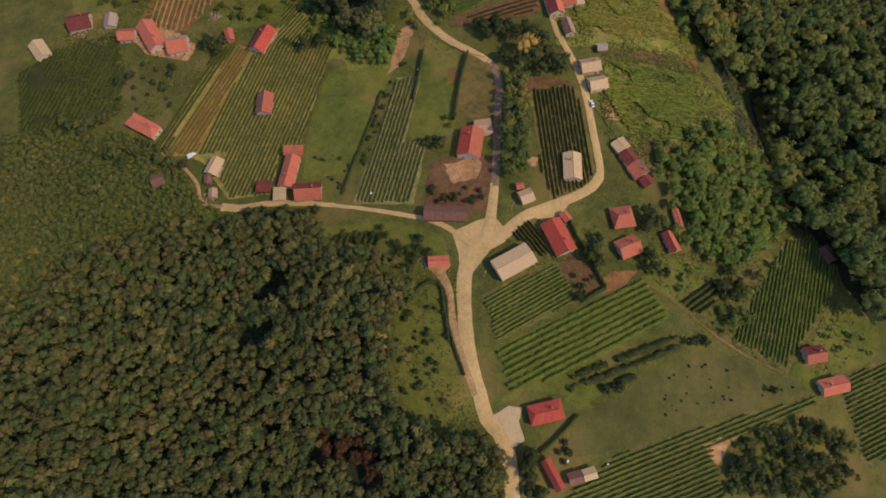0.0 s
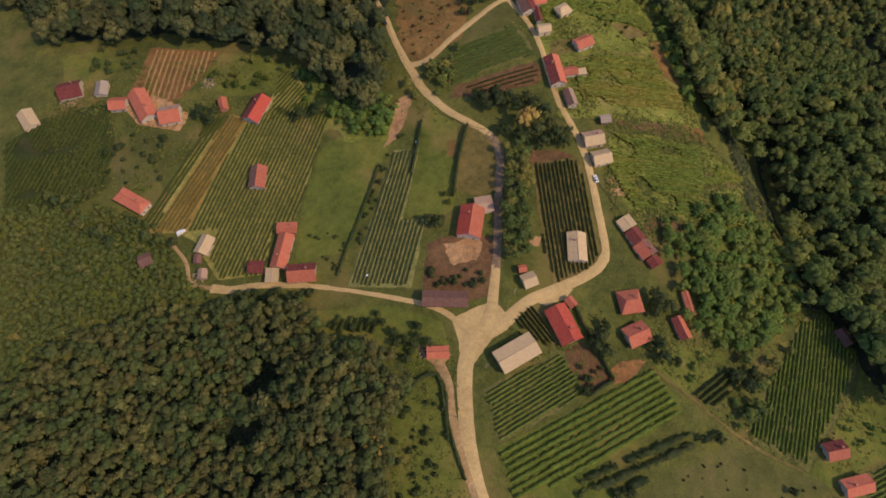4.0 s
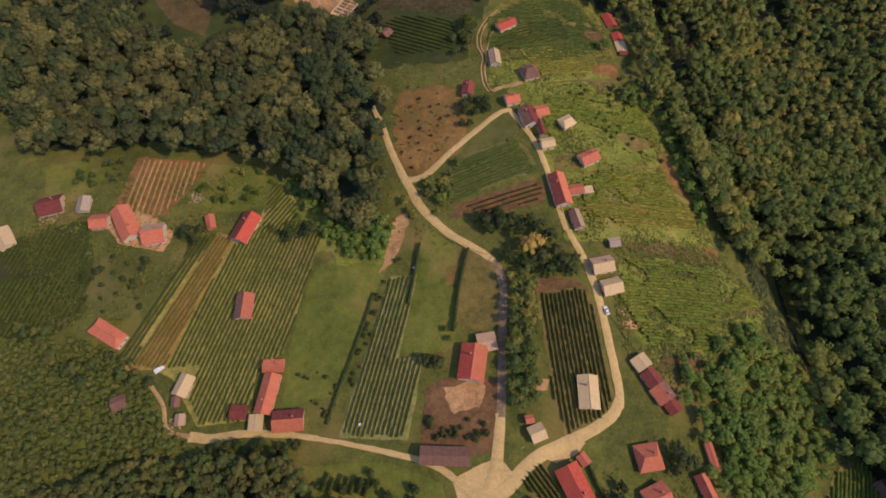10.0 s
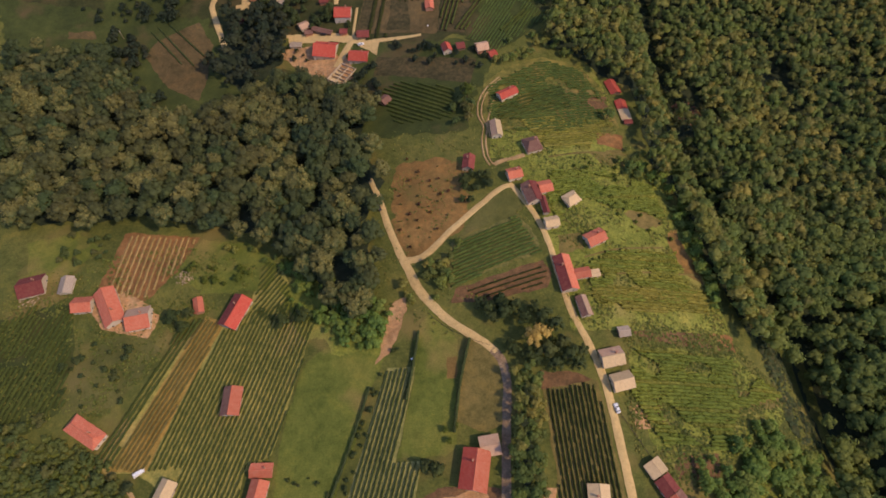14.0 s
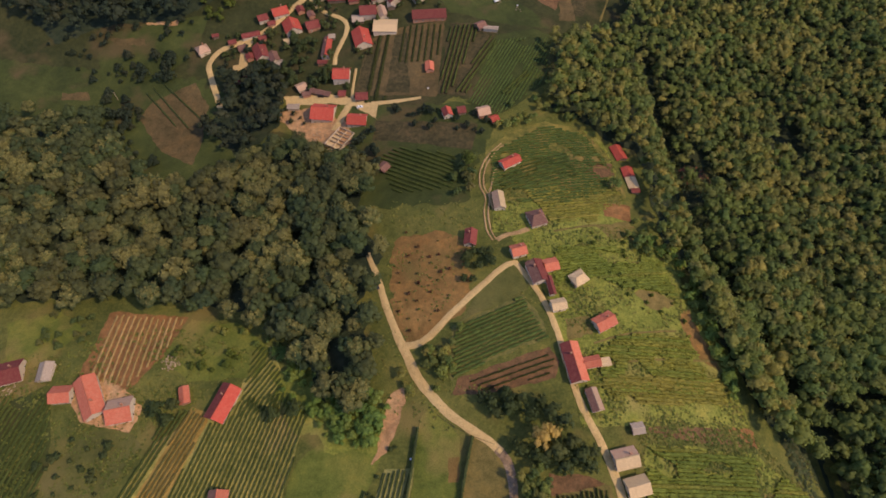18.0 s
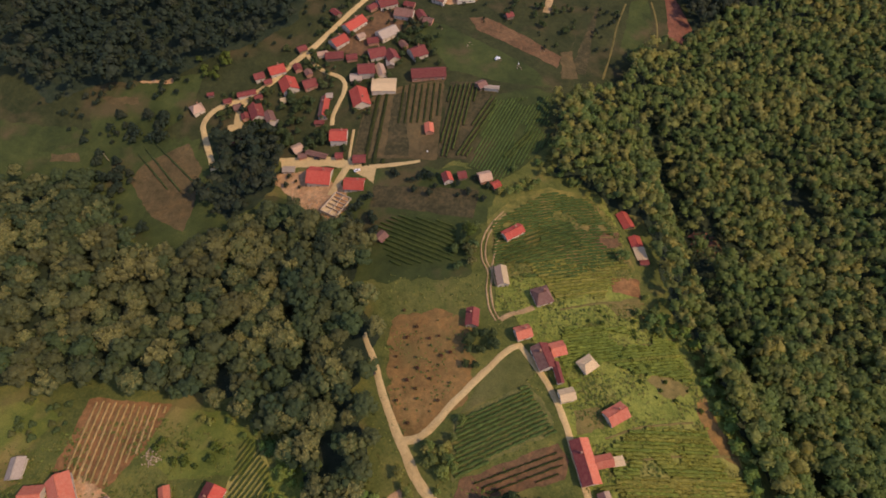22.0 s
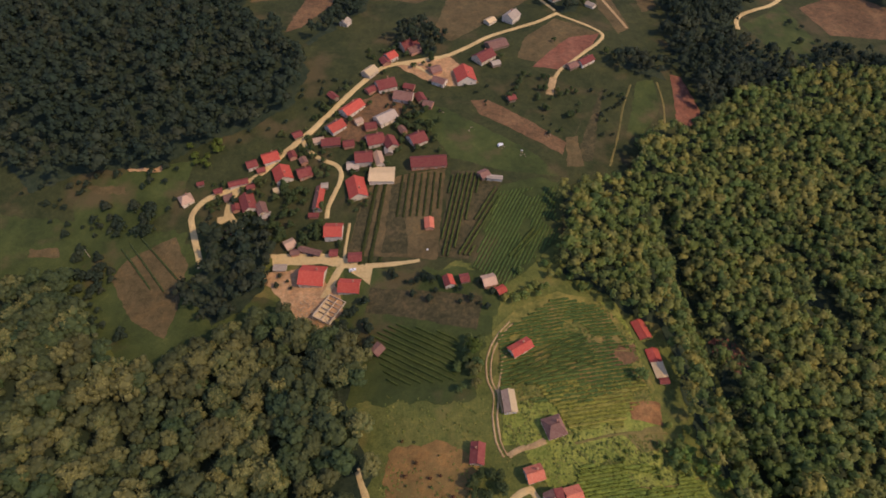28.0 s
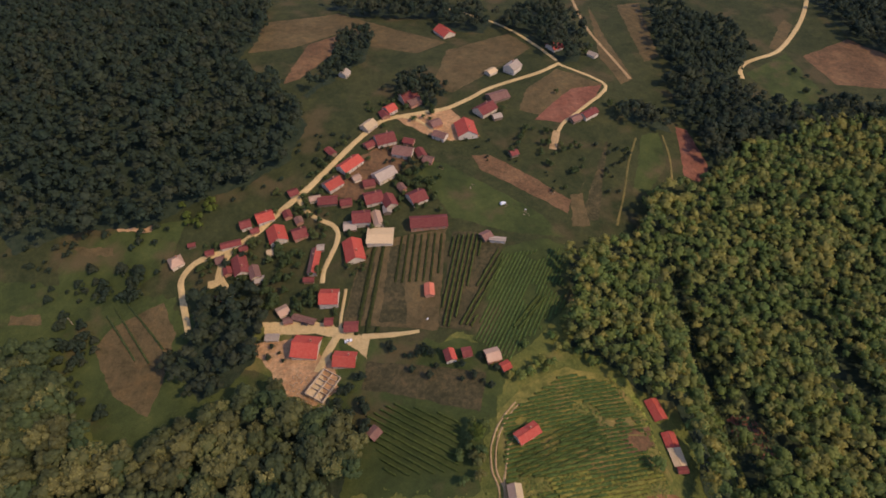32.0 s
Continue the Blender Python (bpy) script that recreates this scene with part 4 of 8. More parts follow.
    if windows:
        for side in (-1, 1):
            count = max(1, int(length / 4.4))
            for k in range(count):
                wx = -bx + 2 * bx * (k + 0.5) / count
                o = side * (by + 0.004)
                y0, y1 = sorted((o - side * 0.02, o + side * 0.05))
                if side < 0 and k == count // 2:
                    door = part("door", boxes((wx - 0.45, wx + 0.45, y0, y1, 0.1, 2.1)), "wood", body)
                    continue
                part("window", boxes((wx - 0.52, wx + 0.52, y0, y1, 0.95, 1.05), (wx - 0.52, wx + 0.52, y0, y1, 2.05, 2.15), (wx - 0.52, wx - 0.43, y0, y1, 1.05, 2.05),
                                     (wx + 0.43, wx + 0.52, y0, y1, 1.05, 2.05), (wx - 0.03, wx + 0.03, y0, y1, 1.05, 2.05)), "frame", body)
                part("window_pane", boxes((wx - 0.43, wx + 0.43, o - 0.012, o + 0.012, 1.05, 2.05)), "glass", body)
        for side in (-1, 1):
            if width > 4.5:
                o = side * (bx + 0.004)
                x0, x1 = sorted((o - side * 0.02, o + side * 0.05))
                for wy in ((-width * 0.2, width * 0.2) if width > 6 else (0,)):
                    part("window", boxes((x0, x1, wy - 0.5, wy + 0.5, 0.95, 1.05), (x0, x1, wy - 0.5, wy + 0.5, 2.05, 2.15), (x0, x1, wy - 0.5, wy - 0.42, 1.05, 2.05),
                                         (x0, x1, wy + 0.42, wy + 0.5, 1.05, 2.05)), "frame", body)
                    part("window_pane", boxes((o - 0.012, o + 0.012, wy - 0.42, wy + 0.42, 1.05, 2.05)), "glass", body)
    return top


# ---------------------------------------------------------------- hedges, fences, poles, vehicles
def hedge(label, points, width, tall, material="tree", seed=1, density=12.5, leaf=0.67):
    """A clipped or wild hedge along a line of points."""
    r = np.random.RandomState(seed)
    line = spline(points, 4.8)
    made = [leaf_row(a.x, a.y, b.x, b.y, r, width, tall, leaf, density, 0.1, -1.0) for a, b in zip(line, line[1:])]
    co = np.concatenate([m[0] for m in made])
    ob = new("hedge", quads_mesh("hedge", co, material, r.uniform(0, 1, len(co)), np.concatenate([m[1] for m in made])))
    return tagged(ob, label, "hedge")


def fence(label, points, tall=1.0, gap=2.4):
    """A wooden fence: posts and rails, each a part."""
    top = new("fence")
    x0, y0 = points[0]
    top.location = (x0, y0, height(x0, y0))
    tagged(top, label, "fence")
    line = spline(points, gap)
    for q in line:
        z = height(q.x, q.y) - top.location.z
        part("post", boxes((q.x - x0 - 0.07, q.x - x0 + 0.07, q.y - y0 - 0.07, q.y - y0 + 0.07, z - 0.1, z + tall)), "fence", top)
    for a, b in zip(line, line[1:]):
        za, zb = height(a.x, a.y) - top.location.z, height(b.x, b.y) - top.location.z
        n = Vector((a.y - b.y, b.x - a.x)).normalized() * 0.025
        for lo, hi in ((0.32, 0.46), (0.8, 0.96)):
            bm = bmesh.new()
            v = [bm.verts.new((p.x + s * n.x - x0, p.y + s * n.y - y0, z + h * tall)) for p, z in ((a, za), (b, zb)) for s in (-1, 1) for h in (lo, hi)]
            for f in ((0, 1, 3, 2), (4, 6, 7, 5), (0, 4, 5, 1), (2, 3, 7, 6), (1, 5, 7, 3), (0, 2, 6, 4)):
                bm.faces.new([v[i] for i in f])
            part("board", bm, "fence", top)


def utility_pole(x, y, turn=0.0, tall=7.5):
    top = new("utility_pole")
    top.matrix_world = pose(x, y, height(x, y) - 0.2, 0, 0, turn)
    tagged(top, "pale concrete utility pole with a short crossarm", "utility pole", "utility poles along the lanes")
    bm = bmesh.new()
    bmesh.ops.create_cone(bm, cap_ends=True, segments=10, radius1=0.17, radius2=0.10, depth=tall, matrix=Matrix.Translation((0, 0, tall / 2)))
    part("pole", bm, "plaster", top)
    part("crossarm", boxes((-0.8, 0.8, -0.06, 0.06, tall - 0.55, tall - 0.42)), "metal", top)
    for k in (-0.7, 0.0, 0.7):
        bm = bmesh.new()
        bmesh.ops.create_cone(bm, cap_ends=True, segments=8, radius1=0.06, radius2=0.04, depth=0.22, matrix=Matrix.Translation((k, 0, tall - 0.31)))
        part("insulator", bm, "glass", top)


def car(x, y, turn, paint, label, length=4.1, van=False):
    """A parked car: body, cabin glass, bumpers, lamps and four wheels."""
    top = new("van" if van else "car")
    top.matrix_world = pose(x, y, height(x, y) + 0.3, 0, 0, turn)
    tagged(top, label, "van" if van else "car", "parked vehicles")
    hl, hw, roof = length / 2, 0.84, 1.9 if van else 1.42
    prof = ((-hl, 0.3), (-hl, 0.8), (-hl * 0.92, 0.92), (-hl * 0.55, 0.95), (hl * 0.5, 0.98), (hl * 0.94, 0.82), (hl, 0.65), (hl, 0.3))
    bm = bmesh.new()
    a, b = [[bm.verts.new((px, sy, pz)) for px, pz in prof] for sy in (-hw, hw)]
    bm.faces.new(a)
    bm.faces.new(b[::-1])
    for k in range(len(prof)):
        bm.faces.new((a[k], b[k], b[(k + 1) % len(prof)], a[(k + 1) % len(prof)]))
    bmesh.ops.recalc_face_normals(bm, faces=bm.faces)
    bmesh.ops.bevel(bm, geom=bm.edges[:], offset=0.06, segments=2, affect="EDGES")
    part("body", bm, paint, top)
    x0, x1 = (-hl * 0.92, hl * 0.45) if van else (-hl * 0.72, hl * 0.35)
    bm = bmesh.new()
    lo = [bm.verts.new((px, py, 0.92)) for px, py in ((x0, -hw + 0.06), (x1, -hw + 0.06), (x1, hw - 0.06), (x0, hw - 0.06))]
    hi = [bm.verts.new((px, py, roof - 0.06)) for px, py in ((x0 + 0.3, -hw + 0.2), (x1 - 0.6, -hw + 0.2), (x1 - 0.6, hw - 0.2), (x0 + 0.3, hw - 0.2))]
    for k in range(4):
        bm.faces.new((lo[k], lo[(k + 1) % 4], hi[(k + 1) % 4], hi[k]))
    bm.faces.new(hi)
    part("cabin_glass", bm, paint if van else "glass", top)
    part("roof", boxes((x0 + 0.3, x1 - 0.6, -hw + 0.19, hw - 0.19, roof - 0.07, roof)), paint, top)
    for px in (-hl * 0.62, hl * 0.62):
        for py in (-hw + 0.06, hw - 0.06):
            bm = bmesh.new()
            bmesh.ops.create_cone(bm, cap_ends=True, segments=16, radius1=0.31, radius2=0.31, depth=0.2, matrix=Matrix.Translation((px, py, 0.3)) @ Matrix.Rotation(math.pi / 2, 4, "X"))
            wheel = part("wheel", bm, "rubber", top)
            bm = bmesh.new()
            bmesh.ops.create_cone(bm, cap_ends=True, segments=12, radius1=0.19, radius2=0.19, depth=0.21, matrix=Matrix.Translation((px, py, 0.3)) @ Matrix.Rotation(math.pi / 2, 4, "X"))
            part("rim", bm, "metal", wheel)
    for py in (-0.6, 0.6):
        part("headlight", boxes((hl - 0.06, hl + 0.015, py - 0.16, py + 0.16, 0.55, 0.7)), "metal", top)
        part("tail_light", boxes((-hl - 0.015, -hl + 0.06, py - 0.14, py + 0.14, 0.6, 0.75)), "roof_red", top)


def hive(x, y, turn, label="small white box hive on legs in the grass"):
    """A small white box with a lid, standing in the grass; added for a small white object of unknown kind."""
    top = new("beehive")
    top.matrix_world = pose(x, y, height(x, y), 0, 0, turn)
    tagged(top, label, "beehive", "beehives in the grass")
    part("body", boxes((-0.45, 0.45, -0.35, 0.35, 0.3, 0.9)), "wall_white", top)
    part("lid", boxes((-0.5, 0.5, -0.4, 0.4, 0.9, 0.98)), "white_paint", top)
    for px in (-0.38, 0.38):
        for py in (-0.28, 0.28):
            part("leg", boxes((px - 0.05, px + 0.05, py - 0.05, py + 0.05, -0.1, 0.3)), "wood", top)


def shell(x, y, turn, length, width, label):
    """A house under construction: block walls of several rooms, no roof."""
    top = new("unfinished_house")
    top.matrix_world = pose(x, y, height(x, y) - 0.2, 0, 0, turn)
    tagged(top, label, "house")
    hx, hy = length / 2, width / 2
    part("slab", boxes((-hx - 0.4, hx + 0.4, -hy - 0.4, hy + 0.4, -0.6, 0.35)), "concrete", top)
    for k in (-1, 1):
        part("wall", boxes((-hx, hx, k * hy - 0.15, k * hy + 0.15, 0.35, 2.6 - 0.3 * k)), "plaster", top)
        part("wall", boxes((k * hx - 0.15, k * hx + 0.15, -hy + 0.15, hy - 0.15, 0.35, 2.3 + 0.2 * k)), "plaster", top)
    for k in (-0.45, -0.1, 0.3, 0.62):
        part("partition", boxes((k * hx - 0.1, k * hx + 0.1, -hy + 0.15, hy * 0.9, 0.35, 2.1)), "plaster", top)
    part("partition", boxes((-hx + 0.15, hx - 0.15, -0.1, 0.1, 0.35, 2.0)), "plaster", top)


def rubble(x, y, spread, count, seed, label, material="stone"):
    """A heap of broken blocks and planks."""
    r = random.Random(seed)
    bm = bmesh.new()
    for _ in range(count):
        s = r.uniform(0.16, 0.55)
        d, a = spread * math.sqrt(r.random()), r.uniform(0, math.tau)
        px, py = d * math.cos(a), d * math.sin(a)
        m = Matrix.Translation((px, py, height(x + px, y + py) - height(x, y) + 0.3 + 0.5 * (1 - d / spread) * r.random())) @ Euler((r.uniform(0, 1), r.uniform(0, 1), r.uniform(0, 6))).to_matrix().to_4x4() @ Matrix.Diagonal((s * 2, s, s * 0.7, 1))
        bmesh.ops.create_cube(bm, size=1, matrix=m)
    me = bpy.data.meshes.new("rubble_heap")
    bm.to_mesh(me)
    bm.free()
    me.materials.append(MAT[material])
    ob = new("rubble_heap", me)
    ob.location = (x, y, height(x, y))
    tagged(ob, label, "rubble", kind="stuff")



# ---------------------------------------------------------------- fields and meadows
# dull fields near the hamlet hold the dim light in their base colour
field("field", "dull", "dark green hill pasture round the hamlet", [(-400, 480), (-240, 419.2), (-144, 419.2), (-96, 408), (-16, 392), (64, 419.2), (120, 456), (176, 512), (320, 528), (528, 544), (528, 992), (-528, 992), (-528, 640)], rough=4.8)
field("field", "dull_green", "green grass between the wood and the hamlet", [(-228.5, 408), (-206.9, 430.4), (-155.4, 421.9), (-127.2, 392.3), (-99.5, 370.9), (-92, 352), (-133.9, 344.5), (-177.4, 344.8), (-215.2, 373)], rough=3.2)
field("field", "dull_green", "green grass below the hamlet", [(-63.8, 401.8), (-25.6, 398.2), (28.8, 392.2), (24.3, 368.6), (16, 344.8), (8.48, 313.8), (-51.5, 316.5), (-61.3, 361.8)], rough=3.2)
field("field", "olive", "olive-brown mown meadow", [(48, 1.28), (52.2, 16.8), (72.3, 25), (92.8, 36.8), (114.2, 46.1), (133.1, 38.6), (156.6, 30.1), (140, 24.6), (106.2, 15.2), (70.2, 4.8)])
field("field", "meadow", "grassy strip beside a red-roofed house", [(22.4, 19.2), (24.6, 23.5), (52.2, 33.1), (67.8, 26.9), (53.4, 17.9), (49.3, 24.2), (33.6, 25.9)])
field("field", "rows_green", "grassy vine plot beside the road", [(16.8, 64.3), (28, 70.1), (49.1, 79.8), (59, 63.8), (22.9, 44.2)])
field("field", "meadow", "green crop plot with tall rows", [(28, 23.7), (21.6, 43), (58.7, 60.2), (87.8, 75.2), (98.4, 58.6), (52, 32)])
field("field", "rows_green", "sloping vine plot with grassy aisles", [(45.1, -12.8), (66.7, 2.72), (106.2, 14.7), (156, 27.8), (158.1, 24.2), (106.9, 4.64), (111, -11.8)])
field("field", "rows_green", "green vine slope near the wood", [(122.7, 50.1), (137.8, 71.4), (163.4, 101.1), (177.8, 105.4), (186.6, 85.4), (175.7, 68.3), (146.9, 36.8)])
field("field", "meadow", "grass slope beside the vines", [(148.2, 36.8), (178.6, 68.5), (185.6, 82.6), (195.4, 53.6), (186.6, 43.2), (169.1, 37.8), (154.1, 30.1)])
field("field", "rows_green", "vine plot with grassy aisles", [(167, 30.6), (174.4, 37.9), (204.2, 48.8), (198.9, 6.72), (170.1, -0.32)])
field("field", "rows_green", "small vine plot below the path", [(100.6, 65), (120.2, 78.6), (127.8, 73.3), (112.5, 58.2)])
field("field", "meadow", "grass garden behind the houses", [(87.8, 75.7), (99.5, 84.5), (121, 83.5), (120, 77.9), (100.5, 63.7)])
field("field", "meadow", "mown orchard grass beside the road", [(-19.2, 54.9), (-11.4, 67.2), (-0.64, 69.8), (4.48, 45.4), (12.5, 23.4), (13.6, 14.9), (-3.68, 10.4), (-17.4, 22.9)])
field("field", "meadow", "grass verge below the lane", [(-55.4, 97.6), (-21.6, 99.5), (-1.12, 92.2), (4, 80), (-10.2, 69.8), (-22.9, 77.6), (-48.8, 85)])
field("field", "brown", "red-brown garden yard with dry soil", [(-8.16, 127.7), (0.96, 132.2), (21.8, 132.3), (24.5, 118.1), (18.6, 103.5), (3.52, 99.4), (-8.48, 103.2)])
field("yard", "clay", "pale sandy oval in a garden yard", [(1.44, 129.9), (15.8, 131.2), (18.7, 125.6), (14.6, 119.7), (3.36, 118.9), (-0, 124.3)], category='yard', rough=2.56)
field("field", "meadow", "even green meadow", [(-67.5, 136.6), (-67.4, 157.6), (-62.4, 183.2), (-49.3, 193.8), (-25.1, 187.5), (-31.7, 172), (-36.8, 147.8), (-43.7, 125.9), (-68, 119.7)])
field("field", "meadow", "narrow green meadow between vines and house", [(-13.9, 192.6), (-7.84, 206.4), (5.28, 192.2), (4.16, 147.7), (0.8, 143.2), (-18.7, 142.7), (-13.3, 176.8)])
field("field", "dry", "dry meadow with bare patches", [(9.12, 193.3), (20.2, 186.6), (25.6, 176.3), (24.8, 157), (17, 152.2), (4.16, 157)])
field("field", "dry", "brown soil of a sloping vineyard", [(40.3, 171.7), (64.5, 174.9), (71.5, 123.5), (65, 116.8), (48.3, 109.8), (45.1, 122.7)])
field("field", "brown", "bare reddish soil below trees", [(39.4, 178.2), (55.7, 177.3), (63.2, 174.9), (40.2, 170.4)])
field("field", "rows", "sunlit olive grass between vine rows", [(-144.5, 135.8), (-126, 190), (-108, 203), (-95, 205), (-93, 222), (-90, 238), (-84, 235), (-73.3, 218), (-61.1, 203.5), (-66.1, 171.5), (-70.6, 144), (-81.3, 137), (-80.5, 115.2), (-102.9, 112.6), (-117.3, 131.4), (-125.9, 136.2)], rough=0.48)
field("field", "ochre", "bleached strip of soil between old vines", [(-137.9, 136.5), (-114, 206), (-104, 203), (-114.6, 166.9), (-122.2, 136.6)], rough=0.48)
field("field", "lush", "green grass at the wood's edge", [(-80.8, 221.8), (-65, 230.9), (-28.8, 204.5), (-25.1, 187.5), (-48.3, 185.6), (-60, 194.1), (-71.7, 200.2)], rough=4)
field("field", "dull_green", "green hillside pasture", [(-229.3, 187), (-216.2, 201), (-198.7, 213.4), (-179.2, 211), (-166.9, 179.4), (-167.2, 160.2), (-178.4, 151), (-212.8, 145)])
field("field", "olive", "rough weedy plot", [(-172.8, 172.2), (-156.8, 194.2), (-141.6, 197.4), (-131, 189), (-143.8, 162.2), (-165.6, 159.5)])
field("field", "red", "bare red soil of a terraced vineyard", [(-169.1, 254.1), (-129.1, 251.5), (-133.8, 231.8), (-145.1, 213.3), (-171.2, 217.1)])
field("field", "meadow", "grassy garden behind the vineyard", [(-127.2, 250.2), (-102.4, 247.4), (-83.4, 234.2), (-87.5, 220), (-118.9, 217.6), (-135.4, 229.3)])
field("field", "dry", "yellowed yard by a farmhouse", [(-209, 212.6), (-191, 218.7), (-183.8, 215.5), (-195.7, 209.3), (-209, 200.3)])
field("field", "meadow", "weedy green slope", [(-221.1, 248.3), (-194.6, 254.2), (-178.7, 244.8), (-191.5, 224.6), (-206.6, 222.1)])
field("field", "tan", "dry orchard ground of tan earth", [(-29.6, 290.6), (-24, 295.5), (-1.6, 294.9), (11.8, 287.2), (9.92, 268.5), (13.1, 256.6), (1.44, 243.4), (-12.2, 233.9), (-18.9, 233.8), (-24, 241.8), (-28.3, 258.9)], rough=2.56)
field("field", "rows_green", "lush green field between tracks", [(1.12, 240.6), (34.9, 257.6), (41.3, 246.2), (45, 235.5), (24.5, 227.4), (1.28, 215.5)])
field("field", "olive", "mown triangle of grass by the road fork", [(21.6, 267.2), (33.4, 272.6), (38.9, 261.6), (33.4, 256.3), (13.4, 247.7), (3.52, 242.9)])
field("field", "brown", "brown field strip with fading crop", [(4.64, 216.6), (44.5, 230.9), (48.3, 224.2), (46.4, 216.6), (17, 209.9), (1.28, 209.9)])
field("field", "lush", "grass banks on the sunny slope", [(52.5, 290.9), (91.8, 290.7), (111, 285.4), (113.9, 260.8), (119.7, 230.9), (118.9, 212.6), (59, 210.2), (51.5, 241.4), (40.2, 275.5)])
field("field", "dry", "yellow grass terrace", [(82.9, 263.4), (98.9, 261.9), (118.6, 253.1), (122.1, 238.2), (109.1, 249.6), (91.4, 253.3)], rough=2.4)
field("field", "brown", "bare soil terrace", [(51.7, 242.7), (64.2, 244.2), (67, 239.5), (48.8, 237.8)])
field("field", "red", "eroded red soil bank", [(104.6, 203.4), (118.6, 201.9), (132.2, 197.8), (133, 191.7), (116.5, 192.8), (106.4, 197.9)], rough=2.4)
field("field", "brown", "brown fallow terrace", [(80, 202.7), (107.5, 203.5), (130.7, 192), (105.3, 192.3), (84.2, 194.7)])
field("field", "lush", "bright green terrace below the ridge", [(81, 190.6), (129.9, 189.3), (154.2, 173), (151.7, 165.1), (121.6, 146.6), (94.2, 136.5), (84.6, 149.3), (77.9, 170.1)])
field("field", "brown", "brown square of stubble", [(93.8, 146.2), (112.8, 147.2), (110.4, 137.1), (90.7, 136.3)])
field("field", "dry", "brown dry terrace near the wood", [(125.9, 173.1), (155, 175.5), (154.4, 169.1), (126.4, 164.5)])
field("yard", "clay", "bare clay patch among crops", [(76.6, 163.8), (90.2, 165.9), (92.8, 157.1), (78.4, 155.2)], category='yard')
field("field", "lush", "weedy green hilltop slope", [(21.4, 293.6), (25.1, 322.6), (41.9, 365.4), (89.3, 377), (94.9, 350.1), (95.2, 320.5), (92.3, 290.4), (115, 291.2), (116.5, 264.6), (122.7, 250.9), (130.4, 230.2), (130.9, 210.9), (131, 199.5), (55.5, 196.5), (50.1, 230.2), (43.7, 267.8), (29.3, 293.3)])
field("field", "hill", "green hilltop meadow", [(20.5, 353.3), (35.5, 368.6), (57, 379.4), (80, 374.9), (91.2, 360), (97.6, 324.2), (92.2, 315.8), (18.1, 313.6)])
field("field", "dry", "brown cut of a hill field", [(66.1, 350.2), (83.7, 353.1), (92.2, 342.4), (84, 333.4), (72.3, 340.6)])
field("field", "red", "reddish bare slope by sheds", [(82.7, 316.8), (97.9, 317.1), (96.3, 305.3), (82.1, 306.7)])
field("field", "dry", "yellow bank below a hedge", [(76.5, 299.8), (94.9, 305), (94.6, 292.5), (83, 291.4)], rough=2.4)
field("field", "tan", "dry tan bank at the wood's edge", [(110.1, 252.2), (116.5, 254.4), (119.8, 237), (123, 224.5), (116.3, 227.7), (111.2, 236.2)], rough=2.4)
field("field", "dry", "yellowed gap in the crop", [(88.3, 260.8), (98.6, 262.6), (109, 258.4), (105.9, 252.3), (92.3, 253.8)], rough=2.4)
field("field", "brown", "brown cut on a hill terrace", [(78.9, 346.2), (93, 349.8), (94.1, 338.6), (80.2, 334.2)], rough=1.92)
field("field", "dry", "dry grass round a house", [(52.8, 244.2), (64.5, 245.9), (66.2, 237.6), (54.2, 235.2)], rough=1.6)
road("path", "dry", "dry grass edge of a terrace", 1.12, [(68, 349.8), (77.9, 349.9), (93.8, 353.4)])
road("path", "dry", "dry grass edge of a terrace", 0.96, [(66.4, 342.6), (77, 343.7), (90.4, 344.8)])
road("path", "dry", "dry grass edge of a terrace", 1.28, [(53.3, 294.4), (66.6, 297.9), (81.9, 301), (97.3, 301.8)])
road("path", "dry", "dry grass edge of a terrace", 0.96, [(71.8, 276.8), (89, 277.4), (111.4, 283.7)])
road("path", "dry", "dry grass edge of a terrace", 1.12, [(65.1, 233.1), (81.1, 238.4), (106.1, 242.2)])
road("path", "dry", "dry grass edge of a terrace", 1.12, [(68.6, 223.5), (94.4, 227.2), (124.5, 229.1)])
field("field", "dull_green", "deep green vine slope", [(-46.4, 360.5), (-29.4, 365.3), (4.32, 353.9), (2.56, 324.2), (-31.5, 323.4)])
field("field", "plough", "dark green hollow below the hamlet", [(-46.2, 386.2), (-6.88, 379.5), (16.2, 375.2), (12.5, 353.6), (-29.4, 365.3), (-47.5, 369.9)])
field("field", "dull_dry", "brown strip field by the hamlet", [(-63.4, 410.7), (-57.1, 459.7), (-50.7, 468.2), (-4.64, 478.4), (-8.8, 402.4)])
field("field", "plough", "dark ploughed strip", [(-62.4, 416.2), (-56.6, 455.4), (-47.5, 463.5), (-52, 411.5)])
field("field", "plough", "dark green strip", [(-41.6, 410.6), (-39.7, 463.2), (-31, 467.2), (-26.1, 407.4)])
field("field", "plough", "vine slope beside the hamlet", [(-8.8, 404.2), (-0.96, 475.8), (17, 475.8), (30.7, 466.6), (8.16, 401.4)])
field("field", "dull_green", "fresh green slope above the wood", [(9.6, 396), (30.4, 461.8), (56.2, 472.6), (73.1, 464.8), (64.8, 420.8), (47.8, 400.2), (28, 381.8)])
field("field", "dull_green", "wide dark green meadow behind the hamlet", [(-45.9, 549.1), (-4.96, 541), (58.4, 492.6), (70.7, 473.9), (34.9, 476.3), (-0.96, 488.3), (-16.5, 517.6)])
field("field", "brown", "long strip of bare red-brown soil", [(13.3, 550.4), (27.7, 550.6), (79.8, 507.2), (75.5, 495), (19, 535.2)])
